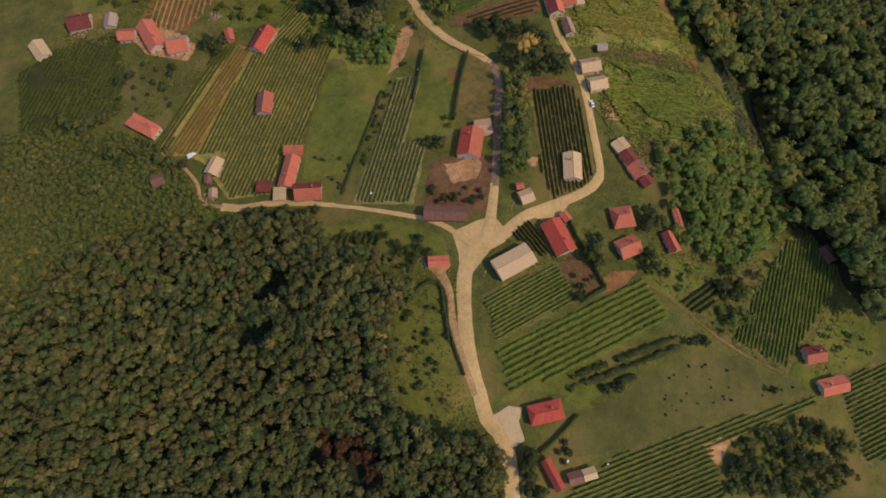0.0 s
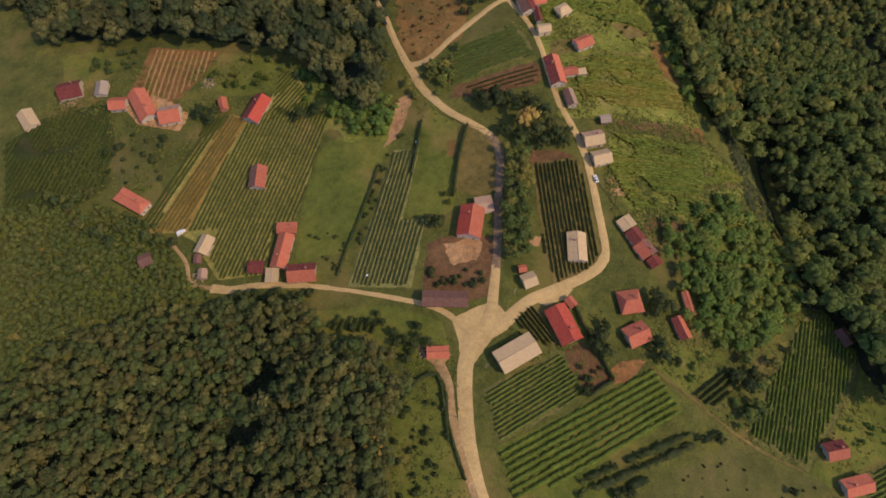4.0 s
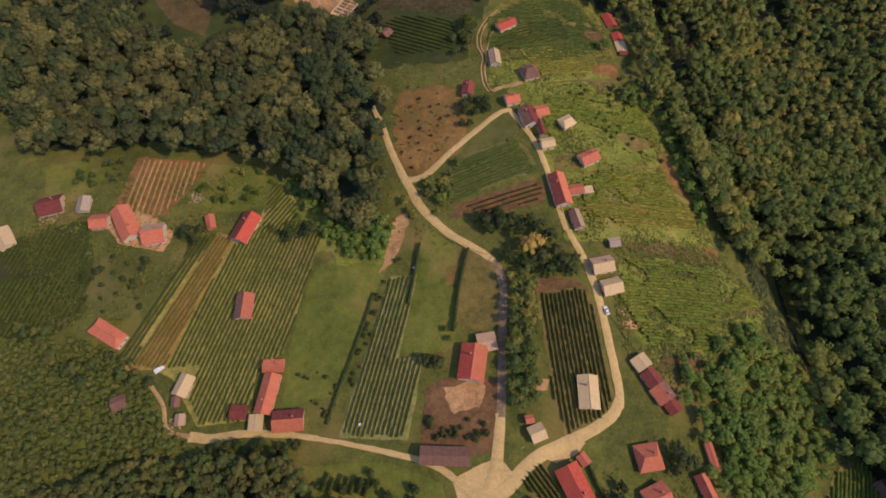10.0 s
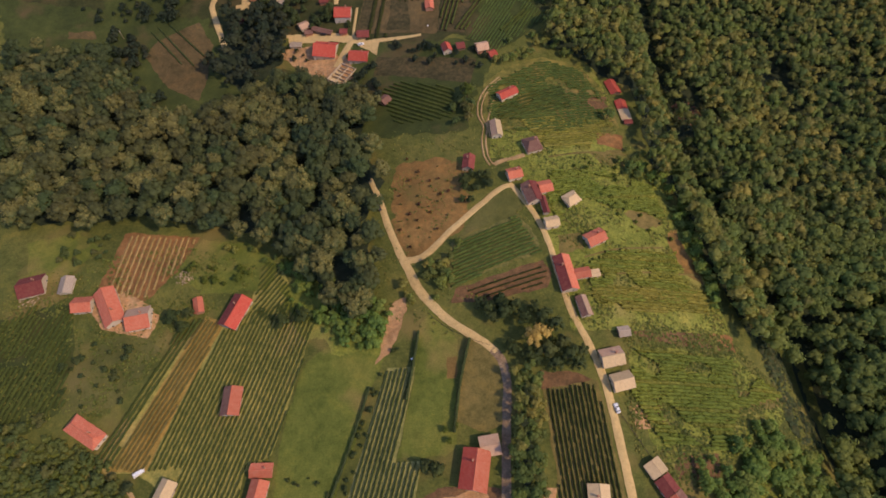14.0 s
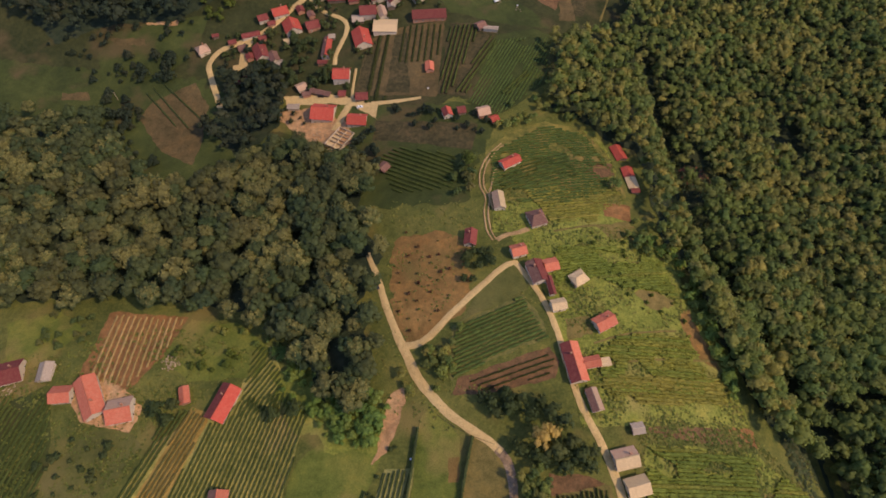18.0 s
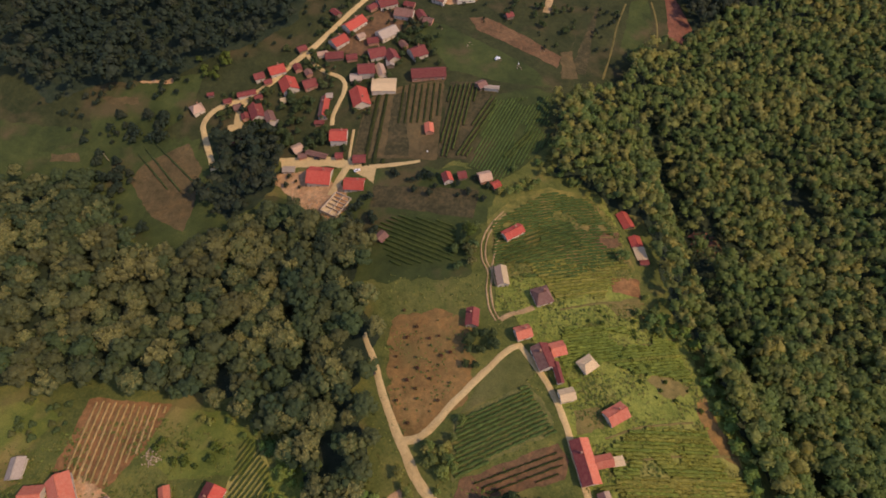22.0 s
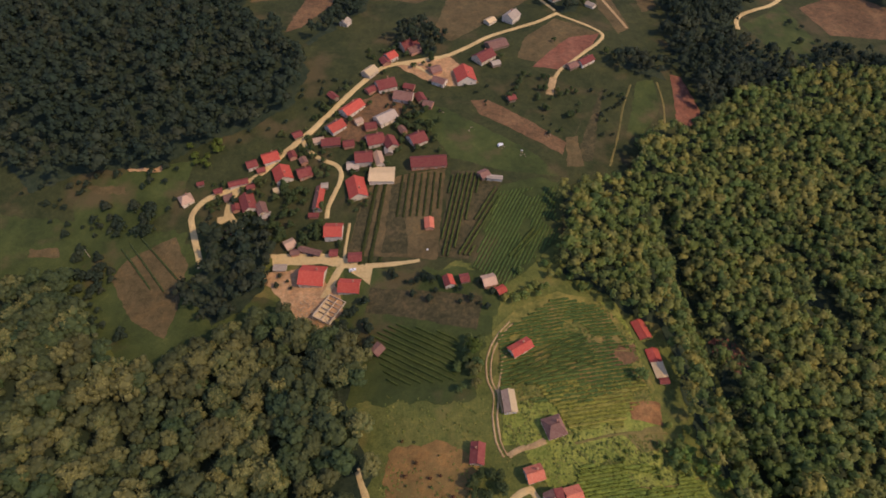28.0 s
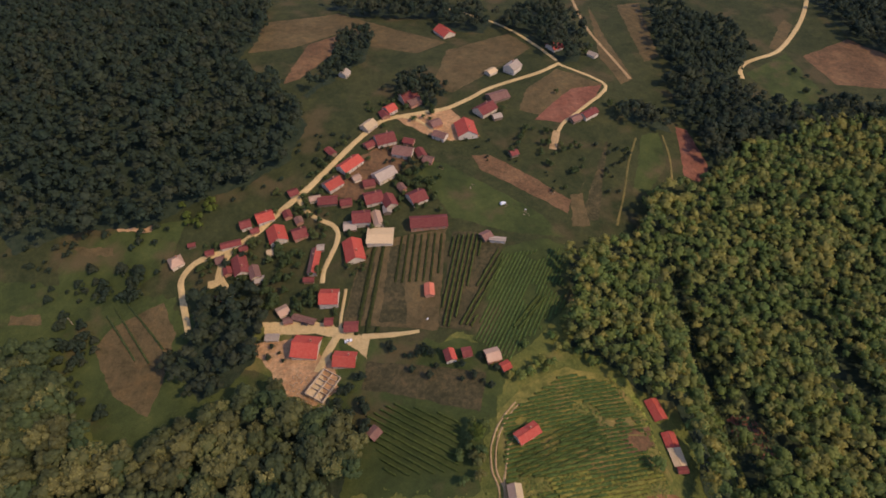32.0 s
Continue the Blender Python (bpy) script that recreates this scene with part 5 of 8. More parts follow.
field("field", "dull_dry", "brown playing-field-like paddock", [(51.5, 604.6), (59.4, 632.2), (89.3, 666.7), (125.4, 643.2), (86.1, 590.7)])
field("field", "brick_soil", "red soil half of a paddock", [(62.4, 592.3), (77.8, 612.3), (96.6, 634.4), (124.5, 643), (112.8, 619), (85.9, 588.6)], rough=0.96)
field("field", "plough", "dark strip field", [(76.6, 489.1), (102.4, 556.3), (115.2, 569.4), (95.8, 491.2)])
field("field", "dull", "narrow stubble strip", [(79.2, 494.2), (106.1, 565.6), (112.5, 566.1), (85, 494.9)])
field("field", "dull_green", "light green strip field", [(124.6, 519.7), (143, 578.6), (157.4, 583.5), (156.2, 550.4), (137.1, 521.3)])
field("field", "brick_soil", "bare pinkish soil field", [(173.1, 592.3), (181.6, 590.2), (188, 549.1), (177.6, 534.4), (166.6, 540.8)])
field("field", "dull_dry", "brown strip edge between fields", [(79.8, 512.5), (88, 514.7), (89.1, 485.4), (77.6, 483.2)], rough=1.28)
road("path", "dry", "pale grassy edge of a strip field", 1.44, [(107.4, 487.8), (118.4, 519), (126.7, 546.9), (137.8, 574.9)])
road("path", "dry", "pale grassy edge of a strip field", 1.44, [(155.4, 528.8), (159.7, 556.5), (159.8, 580.6)])
field("field", "dull_dry", "faded brown far field", [(174.1, 818.1), (200.8, 828), (188.5, 703), (171.5, 688.6)], rough=1.6)
field("field", "dull_dry", "brown far field by the lane", [(306.4, 737), (343.7, 795.7), (348.6, 783.4), (314.4, 729.6)], rough=1.6)
field("field", "dull_dry", "brown field beyond the hamlet", [(-17.3, 637.4), (-6.08, 702.9), (53.3, 737.9), (71.5, 706.4), (48.8, 678.9), (-0.96, 629)])
field("field", "brown", "ploughed tan strip", [(-139.2, 630.7), (-133.3, 708.2), (-106.7, 738.2), (-107.7, 693), (-127.7, 641.8)])
field("field", "dull_dry", "wide dull brown field", [(-179.4, 680.5), (-184.2, 757.1), (-116.8, 787.7), (-6.08, 720.8), (-31.7, 697.4), (-84.8, 713.8), (-109.4, 737.9), (-144.3, 699.8)])
field("field", "dull_dry", "faded field on the skyline", [(143.4, 815.2), (145.4, 724.5), (153.3, 655.7), (141.1, 645), (131.2, 693)])
field("field", "dull_green", "green field far beyond the wood", [(265.3, 686.1), (318.6, 726.4), (323.4, 644.6), (321.4, 620.3), (281.4, 625.9)])
field("field", "brown", "far brown field", [(332.5, 721.3), (390.1, 753.1), (420.8, 709), (394.4, 661.3), (341, 671.5)])
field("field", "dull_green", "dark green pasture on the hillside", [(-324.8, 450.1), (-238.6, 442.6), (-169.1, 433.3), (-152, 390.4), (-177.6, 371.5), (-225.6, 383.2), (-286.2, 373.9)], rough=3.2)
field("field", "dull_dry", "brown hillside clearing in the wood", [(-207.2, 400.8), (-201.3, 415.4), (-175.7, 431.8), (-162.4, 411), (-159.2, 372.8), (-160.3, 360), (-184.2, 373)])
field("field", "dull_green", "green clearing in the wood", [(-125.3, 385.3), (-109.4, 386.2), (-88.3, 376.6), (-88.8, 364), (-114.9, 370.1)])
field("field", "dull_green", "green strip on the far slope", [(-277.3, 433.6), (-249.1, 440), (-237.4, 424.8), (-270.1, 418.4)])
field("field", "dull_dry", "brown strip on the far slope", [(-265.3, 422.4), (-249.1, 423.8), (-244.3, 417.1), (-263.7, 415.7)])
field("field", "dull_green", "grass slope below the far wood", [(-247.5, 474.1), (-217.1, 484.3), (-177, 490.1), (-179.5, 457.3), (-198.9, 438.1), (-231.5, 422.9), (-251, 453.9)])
field("field", "dull_dry", "terraced bare bank", [(-246.1, 470.1), (-220.2, 469.9), (-216.3, 463.8), (-240.3, 464)], rough=1.92)
field("field", "clay", "bare earth at the wood's edge", [(-225.3, 486.4), (-198.6, 492.5), (-197.6, 482.1), (-220.2, 482.2)], rough=1.92)
field("field", "clay", "bare red bank", [(67.8, 425.1), (74.7, 429.9), (77, 414.1), (69.6, 409.4)], rough=1.92)
field("yard", "clay", "bare reddish ground by the lane", [(-26.1, 208.6), (-17.8, 215), (-20, 199.7), (-25, 186.7), (-30.2, 182.1), (-28.3, 196.8)], category='yard', rough=1.6)
field("yard", "concrete", "pale concrete yard before a house", [(19.8, 15.4), (26.9, 19.8), (32.3, 19), (30.7, 14.2), (33.1, 7.04), (26.6, 2.88), (22.2, 9.92)], category='yard', rough=0.48)
field("yard", "clay", "trampled ground round a shed", [(-10.2, 81.4), (-5.92, 82.7), (4, 77.9), (1.6, 73.6), (-5.6, 74.9)], category='yard')
field("yard", "road", "pale gravel yard of the hamlet", [(-111.2, 416.3), (-85.9, 416.3), (-65, 409.8), (-46.1, 400), (-46.4, 387.8), (-60.3, 399.7), (-77.6, 406.6), (-107.5, 407)], category='yard', rough=1.44)
field("yard", "clay", "dusty trampled ground round the houses", [(-116.5, 402.2), (-90.4, 404), (-65.1, 388), (-59.7, 371), (-70.4, 362.6), (-87, 370.1)], category='yard', rough=1.6)
field("yard", "clay", "dusty yard between farm buildings", [(-44.6, 591.2), (-18.7, 604.5), (-3.04, 607.8), (19.7, 571.7), (-0.8, 566.1), (-20, 573.8)], category='yard', rough=1.6)
field("field", "brown", "brown garden earth among the houses", [(-77.3, 536.2), (-47.2, 565.3), (-29.6, 549.8), (-40.3, 525.4), (-59.5, 519.7), (-61.9, 503.7), (-77.6, 506.4), (-86.4, 514.2)], rough=1.92)
field("yard", "clay", "reddish farmyard", [(-174.1, 212.3), (-156.6, 218.7), (-136, 206.4), (-138.1, 194.6), (-161, 198.6)], category='yard')
field("yard", "road", "pale gravel before a red-roofed house", [(40.2, 101.1), (51, 110.9), (56, 107.5), (51.8, 103), (44, 99.4)], category='yard', rough=0.64)
field("field", "rows_bright", "light green aisles of a narrow vineyard", [(-41.9, 108.3), (-33.4, 145.4), (-25.4, 179.8), (-13, 180), (-16.2, 160.3), (-19.4, 141), (-9.12, 141.4), (-11.7, 122.1), (-14.1, 107.2)], rough=0.48)
field("field", "brown", "brown garden soil behind a house", [(50.4, 80.6), (58.1, 84.3), (62.7, 79.2), (69, 69.3), (59, 63.4), (52.3, 71)])
field("field", "red", "reddish weedy bank below the houses", [(68.6, 74.4), (76.5, 78.1), (85.4, 77.6), (74.2, 68.3), (69.3, 68.2)], rough=1.92)
field("yard", "clay", "patch of bare orange clay", [(102.1, 6.56), (111.4, 9.92), (120, 11.2), (111.7, 4.8), (108.5, 0.16)], category='yard', rough=1.92)
field("yard", "clay", "small bare clay patch by the vines", [(38.2, 132.3), (44, 132.8), (43.5, 127.5), (38.2, 127.4)], category='yard')
field("yard", "tan", "dusty ground in a dry meadow", [(0.32, 184.2), (4, 185.4), (4.8, 175.2), (1.6, 175.2)], category='yard', rough=1.6)

field("yard", "road", "worn gravel apron of the crossroads", [(4.0, 93.1), (10.4, 96.8), (17.9, 100.0), (22.7, 100.5), (26.4, 96.3), (32.8, 99.5), (33.6, 97.3), (27.2, 90.4), (20.0, 84.8), (15.2, 77.6), (12.2, 72.8), (6.7, 73.6), (7.4, 82.4), (5.1, 89.0)], category='yard', rough=0.8)
# ---------------------------------------------------------------- roads and tracks
road("road", "road", "pale compacted gravel lane down the ridge", (5.44, 6.4), [(27.8, -16.5), (27.4, -6.88), (26.1, 2.88), (22.7, 9.92), (18.4, 14.6), (15.4, 24.5), (12, 36.5), (10.2, 47.8), (9.28, 59.8), (9.44, 72.3), (11.8, 84), (13.3, 89.4)])
road("road", "road", "pale compacted gravel road", (5.44, 3.84), [(12.8, 85.4), (17.4, 89.4), (20.3, 97.8), (21.9, 107.7), (23, 117.9)])
road("road", "asphalt", "narrow dark worn lane under trees", 3.68, [(23, 116.5), (23.8, 128.3), (24.3, 140.8), (25.1, 156.6), (25.9, 173.1), (24, 182.6), (20.2, 187.5)])
road("road", "road", "pale gravel lane along a meadow", (3.52, 4.48), [(21.8, 186.1), (16.6, 190.7), (8.16, 196.2), (-0.64, 202.7), (-8.16, 210.7), (-14.4, 219), (-17.3, 225.6)])
road("road", "road", "pale gravel lane into the wood", (4.16, 2.88), [(-17.1, 225.3), (-21.9, 234.6), (-27.2, 246.6), (-31.4, 257.4), (-35.7, 270.9), (-39.2, 278.4), (-42.2, 285.8)])
# this track takes the dark floor colour to look shaded
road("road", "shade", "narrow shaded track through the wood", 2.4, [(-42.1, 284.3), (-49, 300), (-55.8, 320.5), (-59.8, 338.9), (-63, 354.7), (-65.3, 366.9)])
road("road", "road", "pale gravel lane up to the hilltop houses", (3.52, 2.88), [(-20.8, 232.8), (-15.5, 233.1), (-8.64, 236.8), (0.96, 247.7), (12.3, 258.9), (22.6, 269.1), (28.5, 273.8), (32.8, 275)])
road("road", "road", "pale compacted gravel road", (5.6, 4.2), [(11.8, 85.9), (21.1, 88.2), (27.4, 93.3), (31.8, 98.1), (39, 103), (54.9, 110.2), (64.3, 115.2), (69.8, 120), (72.3, 125.1)])
road("road", "road", "pale gravel lane along the ridge", (3.8, 2.7), [(71.5, 121.6), (72.6, 127.5), (71.8, 138.1), (70.4, 152), (68.8, 166.2), (66.7, 177.6), (62.9, 189.1), (59.2, 198.2), (56.6, 204.3), (52.3, 221.4), (48.5, 241.4), (43.2, 256.3), (37.3, 266.9), (32, 275.5)])
road("road", "road", "pale gravel lane past the vineyards", (2.8, 1.8), [(12.3, 86.6), (6.88, 91.4), (2.56, 94.9), (-4.32, 98.6), (-16.6, 101.9), (-35, 105.3), (-51, 108)])
road("road", "road", "pale gravel lane past the vineyards", (2.24, 4.16), [(-50.6, 108), (-62.1, 109.3), (-74.4, 109.9), (-85.3, 109.6), (-94.6, 107.8), (-105.1, 108.6)])
road("road", "dirt", "narrow curved dirt path", 1.76, [(-104.2, 108.5), (-114.2, 110.6), (-117.1, 115.4), (-118.6, 119.8), (-123, 125.4), (-127.7, 130.1)])
road("road", "dirt", "ochre dirt track beside the road", (4.16, 3.52), [(-4.48, 77.4), (0, 72.3), (2.72, 64.6), (3.68, 56.2), (6.24, 45.4), (10.6, 33.1), (14.1, 23.4)])
road("path", "dirt", "two-track farm path", 1.12, [(22.9, 308.2), (21.6, 318.7), (23.2, 328.6), (24.6, 336.5), (26.9, 339.7)])
road("path", "dirt", "wheel rut through grass", 0.96, [(22.1, 288.2), (19, 295.5), (18.2, 307.2), (19.2, 317.6), (16.8, 323.7), (16.3, 333.9), (18.9, 343.4), (23.7, 351.8), (29.6, 358.7)])
road("path", "dirt", "wheel rut through grass", 0.96, [(23.7, 288.8), (21, 295.5), (20.2, 307.2), (21.4, 317.6), (18.7, 323.7), (18.6, 333.9), (21, 342.6), (25.4, 350.9), (31, 357.4)])
road("path", "dirt", "short dirt path to a house", 2.56, [(24, 288.8), (29.4, 291.8), (35, 293.1), (40.6, 295.4)])
road("path", "dry", "trodden grass path between plots", 1.44, [(86.6, 75.5), (93.4, 69.6), (102.9, 62.6), (115.4, 52.2), (129.1, 43.2), (144.3, 36.6)])
road("road", "road", "pale main road through the hamlet", (3.68, 4.64), [(-153.4, 408.3), (-159.5, 422.1), (-166.1, 437.3), (-168.8, 447), (-163.4, 458.1), (-150.2, 464.5), (-137, 471.4), (-125.9, 481.3), (-117, 493.3), (-107.5, 504.8), (-98.6, 516)])
road("road", "road", "pale main road through the hamlet", (4.48, 3.84), [(-101, 512), (-90.1, 530.2), (-78.7, 550.7), (-66.6, 571.5), (-55.2, 588.2), (-42.7, 594.7), (-25.3, 600.6), (-5.44, 607.2), (12.8, 620.6), (29.4, 635.2), (51.4, 647.8), (74.1, 660.6), (93.3, 677)])
road("road", "road", "narrow pale lane round a paddock", 2.88, [(90.6, 675.8), (103.8, 665.4), (118.7, 653.3), (127, 641.6), (119.8, 627.5), (107.2, 613.4), (93.8, 598.1), (83.5, 587.2), (74.6, 567.2)])
road("road", "road", "pale lane between houses", 3.04, [(-104.6, 506.2), (-98.6, 496.6), (-89.1, 489), (-78.9, 484), (-74.2, 477.4), (-73.9, 469.4), (-76.6, 458.9), (-79.2, 449.4), (-79.2, 439.8)])
road("road", "road", "pale lane between houses", (4.8, 5.76), [(-141.1, 468.2), (-144.5, 460.2), (-145.4, 451.4), (-145.4, 444.3), (-151, 442.2)])
road("road", "road", "short pale drive", 3.52, [(-144.6, 448.3), (-139.4, 441), (-133.6, 434.6)])
road("road", "road", "narrow pale drive up to a house", 1.92, [(-64, 407), (-64.5, 416.3), (-64, 425.8), (-64, 434.7)])
road("road", "road", "pale lane between plots", (3.84, 2.24), [(-51, 401.6), (-38.2, 401.4), (-25.8, 401.8), (-18.9, 402.7)])
road("road", "road", "pale drive between houses", 4.8, [(-64.3, 405.3), (-68, 396.8), (-70.9, 388.5), (-73, 382.1)])
road("road", "road", "narrow pale country lane", 3.2, [(91.4, 681.1), (77.1, 709.9), (61.4, 737.8), (46.6, 758.7), (27.8, 778.1), (-0.64, 799.7), (-18.7, 815.2)])
road("road", "road", "narrow pale country lane in the far fields", 4.16, [(397.3, 858.7), (366.7, 801.6), (337.8, 759.8), (311.7, 729.6), (287, 715.2), (271, 704.2), (261.6, 690.6), (257.9, 675.2)])
road("path", "dirt", "faint far track between fields", 2.88, [(128.8, 837.8), (130.9, 762.2), (136, 723), (143.2, 689.1), (150.7, 655.4)])
road("path", "road", "pale farm track", 2.56, [(-45, 596.2), (-29.4, 591.7), (-16, 580.8), (-5.28, 574.1)])
road("path", "dirt", "narrow drive of red earth", 5.6, [(78.2, 578.9), (72.6, 557.6)])

# ---------------------------------------------------------------- woods
forest("forest", "forest", "dense mixed deciduous wood on a slope with yellow-tipped crowns", [(-197.1, 53), (-182.9, 63.2), (-156.2, 87.2), (-124.3, 97), (-99.7, 99.5), (-77.4, 101), (-56.5, 99.2), (-48.2, 81.8), (-24.8, 79.8), (-11, 65.9), (-17.1, 50.6), (-17.3, 32.6), (-15.5, 17.9), (2.72, 7.2), (19.4, 6.88), (23.4, -0.16), (25.3, -15.8), (25.6, -25.6), (-179.2, -25.6), (-240, 48)], 3.9, 3.7, 8.2, CROWNS_LOW, 11, 0.005, 0.1, rises=[(-41.6, 44.8, 38.4, 11.2), (-32, 70.4, 25.6, 4)], glades=[(-72.8, 63.2, 5.44), (-67.2, 68, 5.44), (-81.6, 44.8, 5.28), (-75.2, 46.7, 5.44), (-41.6, 3.2, 7.2), (-32, 0, 7.2), (-25.6, -3.2, 7.2)])
forest("thicket", "scrub", "low brownish-green scrub on a slope", [(-231.4, 145.9), (-206.2, 150.6), (-165.8, 150.6), (-137.9, 139.7), (-121.8, 121.1), (-103.4, 102.7), (-127, 99.7), (-159.5, 89.6), (-186.9, 65.1), (-201.4, 54.6)], 3.0, 2.9, 3.2, CROWNS_SCRUB, 44, 0.06, 0.04, floor="meadow")
forest("forest", "forest_cool", "dense dark wood in the hollow between the hamlets", [(-221.8, 257), (-188, 258), (-164, 262), (-127, 254), (-99, 250), (-81, 244), (-69.5, 230), (-65, 216), (-58, 204), (-45, 201), (-34, 206), (-29, 220), (-33, 238.2), (-40.6, 255.7), (-29.3, 282.9), (-46.4, 310.1), (-44.5, 337.9), (-65, 358.6), (-98.7, 374.6), (-118.2, 365), (-147.8, 345.9), (-173.4, 341.6), (-213.4, 376.5), (-241.4, 366.9), (-304, 376), (-272, 296)], 8.8, 6.4, 13.2, CROWNS_BIG, 12, 0.01, 0.32)
forest("thicket", "shrub", "bushy young wood at the field corner", [(-59.7, 211.5), (-39.8, 216.5), (-24.6, 206.9), (-27.4, 190.4), (-34.7, 186.7), (-48, 192.5)], 4.4, 2.9, 4.6, CROWNS_NEAR, 13, 0.1, 0.0, floor="lush")
forest("forest", "forest_cool", "dark wood climbing towards the hill pasture", [(-291.7, 400), (-245.9, 399.7), (-218.4, 390.1), (-195.7, 367.4), (-209, 349.4), (-263.4, 349.1)], 8.8, 6.4, 13, CROWNS_BIG, 48, 0.02, 0.15)
forest("thicket", "shrub", "dense sunny thicket of light green shrubs", [(149.8, 167.2), (152, 154.2), (131, 151), (114.9, 133.1), (109.9, 119), (114.2, 105.1), (114.2, 92.5), (117.1, 86.1), (127.5, 82.9), (142.7, 89.6), (163.8, 105.8), (164.6, 127), (158.7, 148.6)], 4.2, 3.3, 4.4, CROWNS_NEAR, 34, 0.1, 0.0, floor="lush")
forest("forest", "forest_green", "dense wood along the slope below the fields", [(129, 231), (141, 199), (166, 192), (170, 174), (166, 146), (165, 124.2), (161.4, 103.4), (174.4, 103), (182.2, 82.4), (189.9, 56.6), (216, 64), (256, 96), (264, 240), (157.1, 285)], 6.72, 5.28, 12.8, CROWNS_NEAR, 14, 0.03, 0.0, [(134.4, 452.8), (134.4, 400), (136, 353.6), (134.4, 316.8), (137.6, 284.8), (147.2, 256), (160, 224), (172, 190.4), (176, 156.8)])
forest("forest", "forest_green", "wide deciduous wood filling the valley", [(108.2, 361.9), (111.4, 343.2), (108.5, 323), (109, 292), (119, 278), (122, 256), (128, 228), (137, 206), (264, 243.2), (336, 368), (400, 528), (342.7, 602.9), (306.9, 610.1), (224, 572), (179.8, 533), (134.1, 511.5), (117.3, 478.2), (66.6, 455.5), (66.6, 421.6), (58.6, 390.9), (81.6, 379.4), (92.6, 364.6)], 5.3, 4.4, 13.2, CROWNS_MID, 15, 0.015, 0.08, [(134.4, 452.8), (134.4, 400), (136, 353.6), (134.4, 316.8), (137.6, 284.8), (147.2, 256), (160, 224), (172, 190.4), (176, 156.8)], glades=[(148.8, 356.8, 9.6), (155.2, 344, 8), (217.6, 387.2, 9.6)])
forest("forest", "forest_green", "row of tall broad trees along the edge of the wood", [(114, 290), (122, 268), (126, 246), (133, 222), (141, 206), (149, 208), (151, 226), (145, 246), (138, 268), (127, 292)], 8.6, 5.8, 13.5, CROWNS_BIG, 95, 0.04, 0.2)
field("field", "brick_soil", "reddish clearing among trees", [(140.8, 361.6), (147.2, 366.4), (155.2, 361.6), (158.4, 352), (161.6, 340.8), (155.2, 337.6), (148.8, 342.4), (144, 350.4)], rough=1.92)
forest("thicket", "shrub", "low sunny bushes along the edge of the wood", [(102.9, 303.7), (107.4, 292.8), (121.6, 280), (124.5, 257.9), (128.5, 228.3), (129.9, 210.9), (122.9, 210.6), (121.1, 227.8), (117, 257.1), (113.4, 277.9), (100.8, 290.2)], 4.0, 2.7, 3.8, CROWNS_NEAR, 35, 0.2, 0.0, floor="lush")
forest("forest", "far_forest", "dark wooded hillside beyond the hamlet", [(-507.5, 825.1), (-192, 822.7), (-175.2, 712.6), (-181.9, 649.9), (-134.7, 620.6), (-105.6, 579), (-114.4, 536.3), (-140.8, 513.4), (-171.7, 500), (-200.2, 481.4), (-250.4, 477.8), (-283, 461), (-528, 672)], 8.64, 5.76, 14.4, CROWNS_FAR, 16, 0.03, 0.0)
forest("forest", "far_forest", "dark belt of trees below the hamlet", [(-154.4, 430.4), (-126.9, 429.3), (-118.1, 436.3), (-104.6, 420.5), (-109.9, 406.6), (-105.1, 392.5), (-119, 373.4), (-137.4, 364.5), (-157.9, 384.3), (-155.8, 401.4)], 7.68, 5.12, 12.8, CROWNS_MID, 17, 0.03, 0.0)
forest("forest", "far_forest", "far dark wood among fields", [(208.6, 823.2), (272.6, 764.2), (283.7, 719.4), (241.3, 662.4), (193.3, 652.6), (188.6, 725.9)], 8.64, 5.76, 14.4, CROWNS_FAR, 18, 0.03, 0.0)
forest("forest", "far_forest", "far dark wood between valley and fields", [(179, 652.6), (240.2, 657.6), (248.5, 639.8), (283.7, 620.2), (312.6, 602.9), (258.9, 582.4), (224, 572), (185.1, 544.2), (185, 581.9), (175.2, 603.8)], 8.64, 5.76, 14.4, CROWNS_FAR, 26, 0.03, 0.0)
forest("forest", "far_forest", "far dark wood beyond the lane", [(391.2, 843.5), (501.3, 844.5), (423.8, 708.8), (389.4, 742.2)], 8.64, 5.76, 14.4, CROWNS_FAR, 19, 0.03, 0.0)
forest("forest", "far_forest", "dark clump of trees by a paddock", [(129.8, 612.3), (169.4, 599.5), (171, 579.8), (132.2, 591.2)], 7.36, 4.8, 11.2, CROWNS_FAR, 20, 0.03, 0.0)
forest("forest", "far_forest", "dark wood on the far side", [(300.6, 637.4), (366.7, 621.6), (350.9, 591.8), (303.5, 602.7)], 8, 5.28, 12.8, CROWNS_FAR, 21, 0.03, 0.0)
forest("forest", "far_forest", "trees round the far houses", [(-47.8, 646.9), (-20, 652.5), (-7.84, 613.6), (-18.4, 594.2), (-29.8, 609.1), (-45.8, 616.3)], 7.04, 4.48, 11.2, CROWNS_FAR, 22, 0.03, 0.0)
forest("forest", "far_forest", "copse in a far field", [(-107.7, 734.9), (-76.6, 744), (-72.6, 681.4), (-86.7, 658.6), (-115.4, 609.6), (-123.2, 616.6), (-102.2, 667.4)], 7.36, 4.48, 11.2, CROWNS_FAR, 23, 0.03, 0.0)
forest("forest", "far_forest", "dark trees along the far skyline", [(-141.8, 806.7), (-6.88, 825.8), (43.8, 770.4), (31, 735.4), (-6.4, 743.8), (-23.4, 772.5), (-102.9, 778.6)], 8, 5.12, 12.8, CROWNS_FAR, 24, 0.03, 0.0)
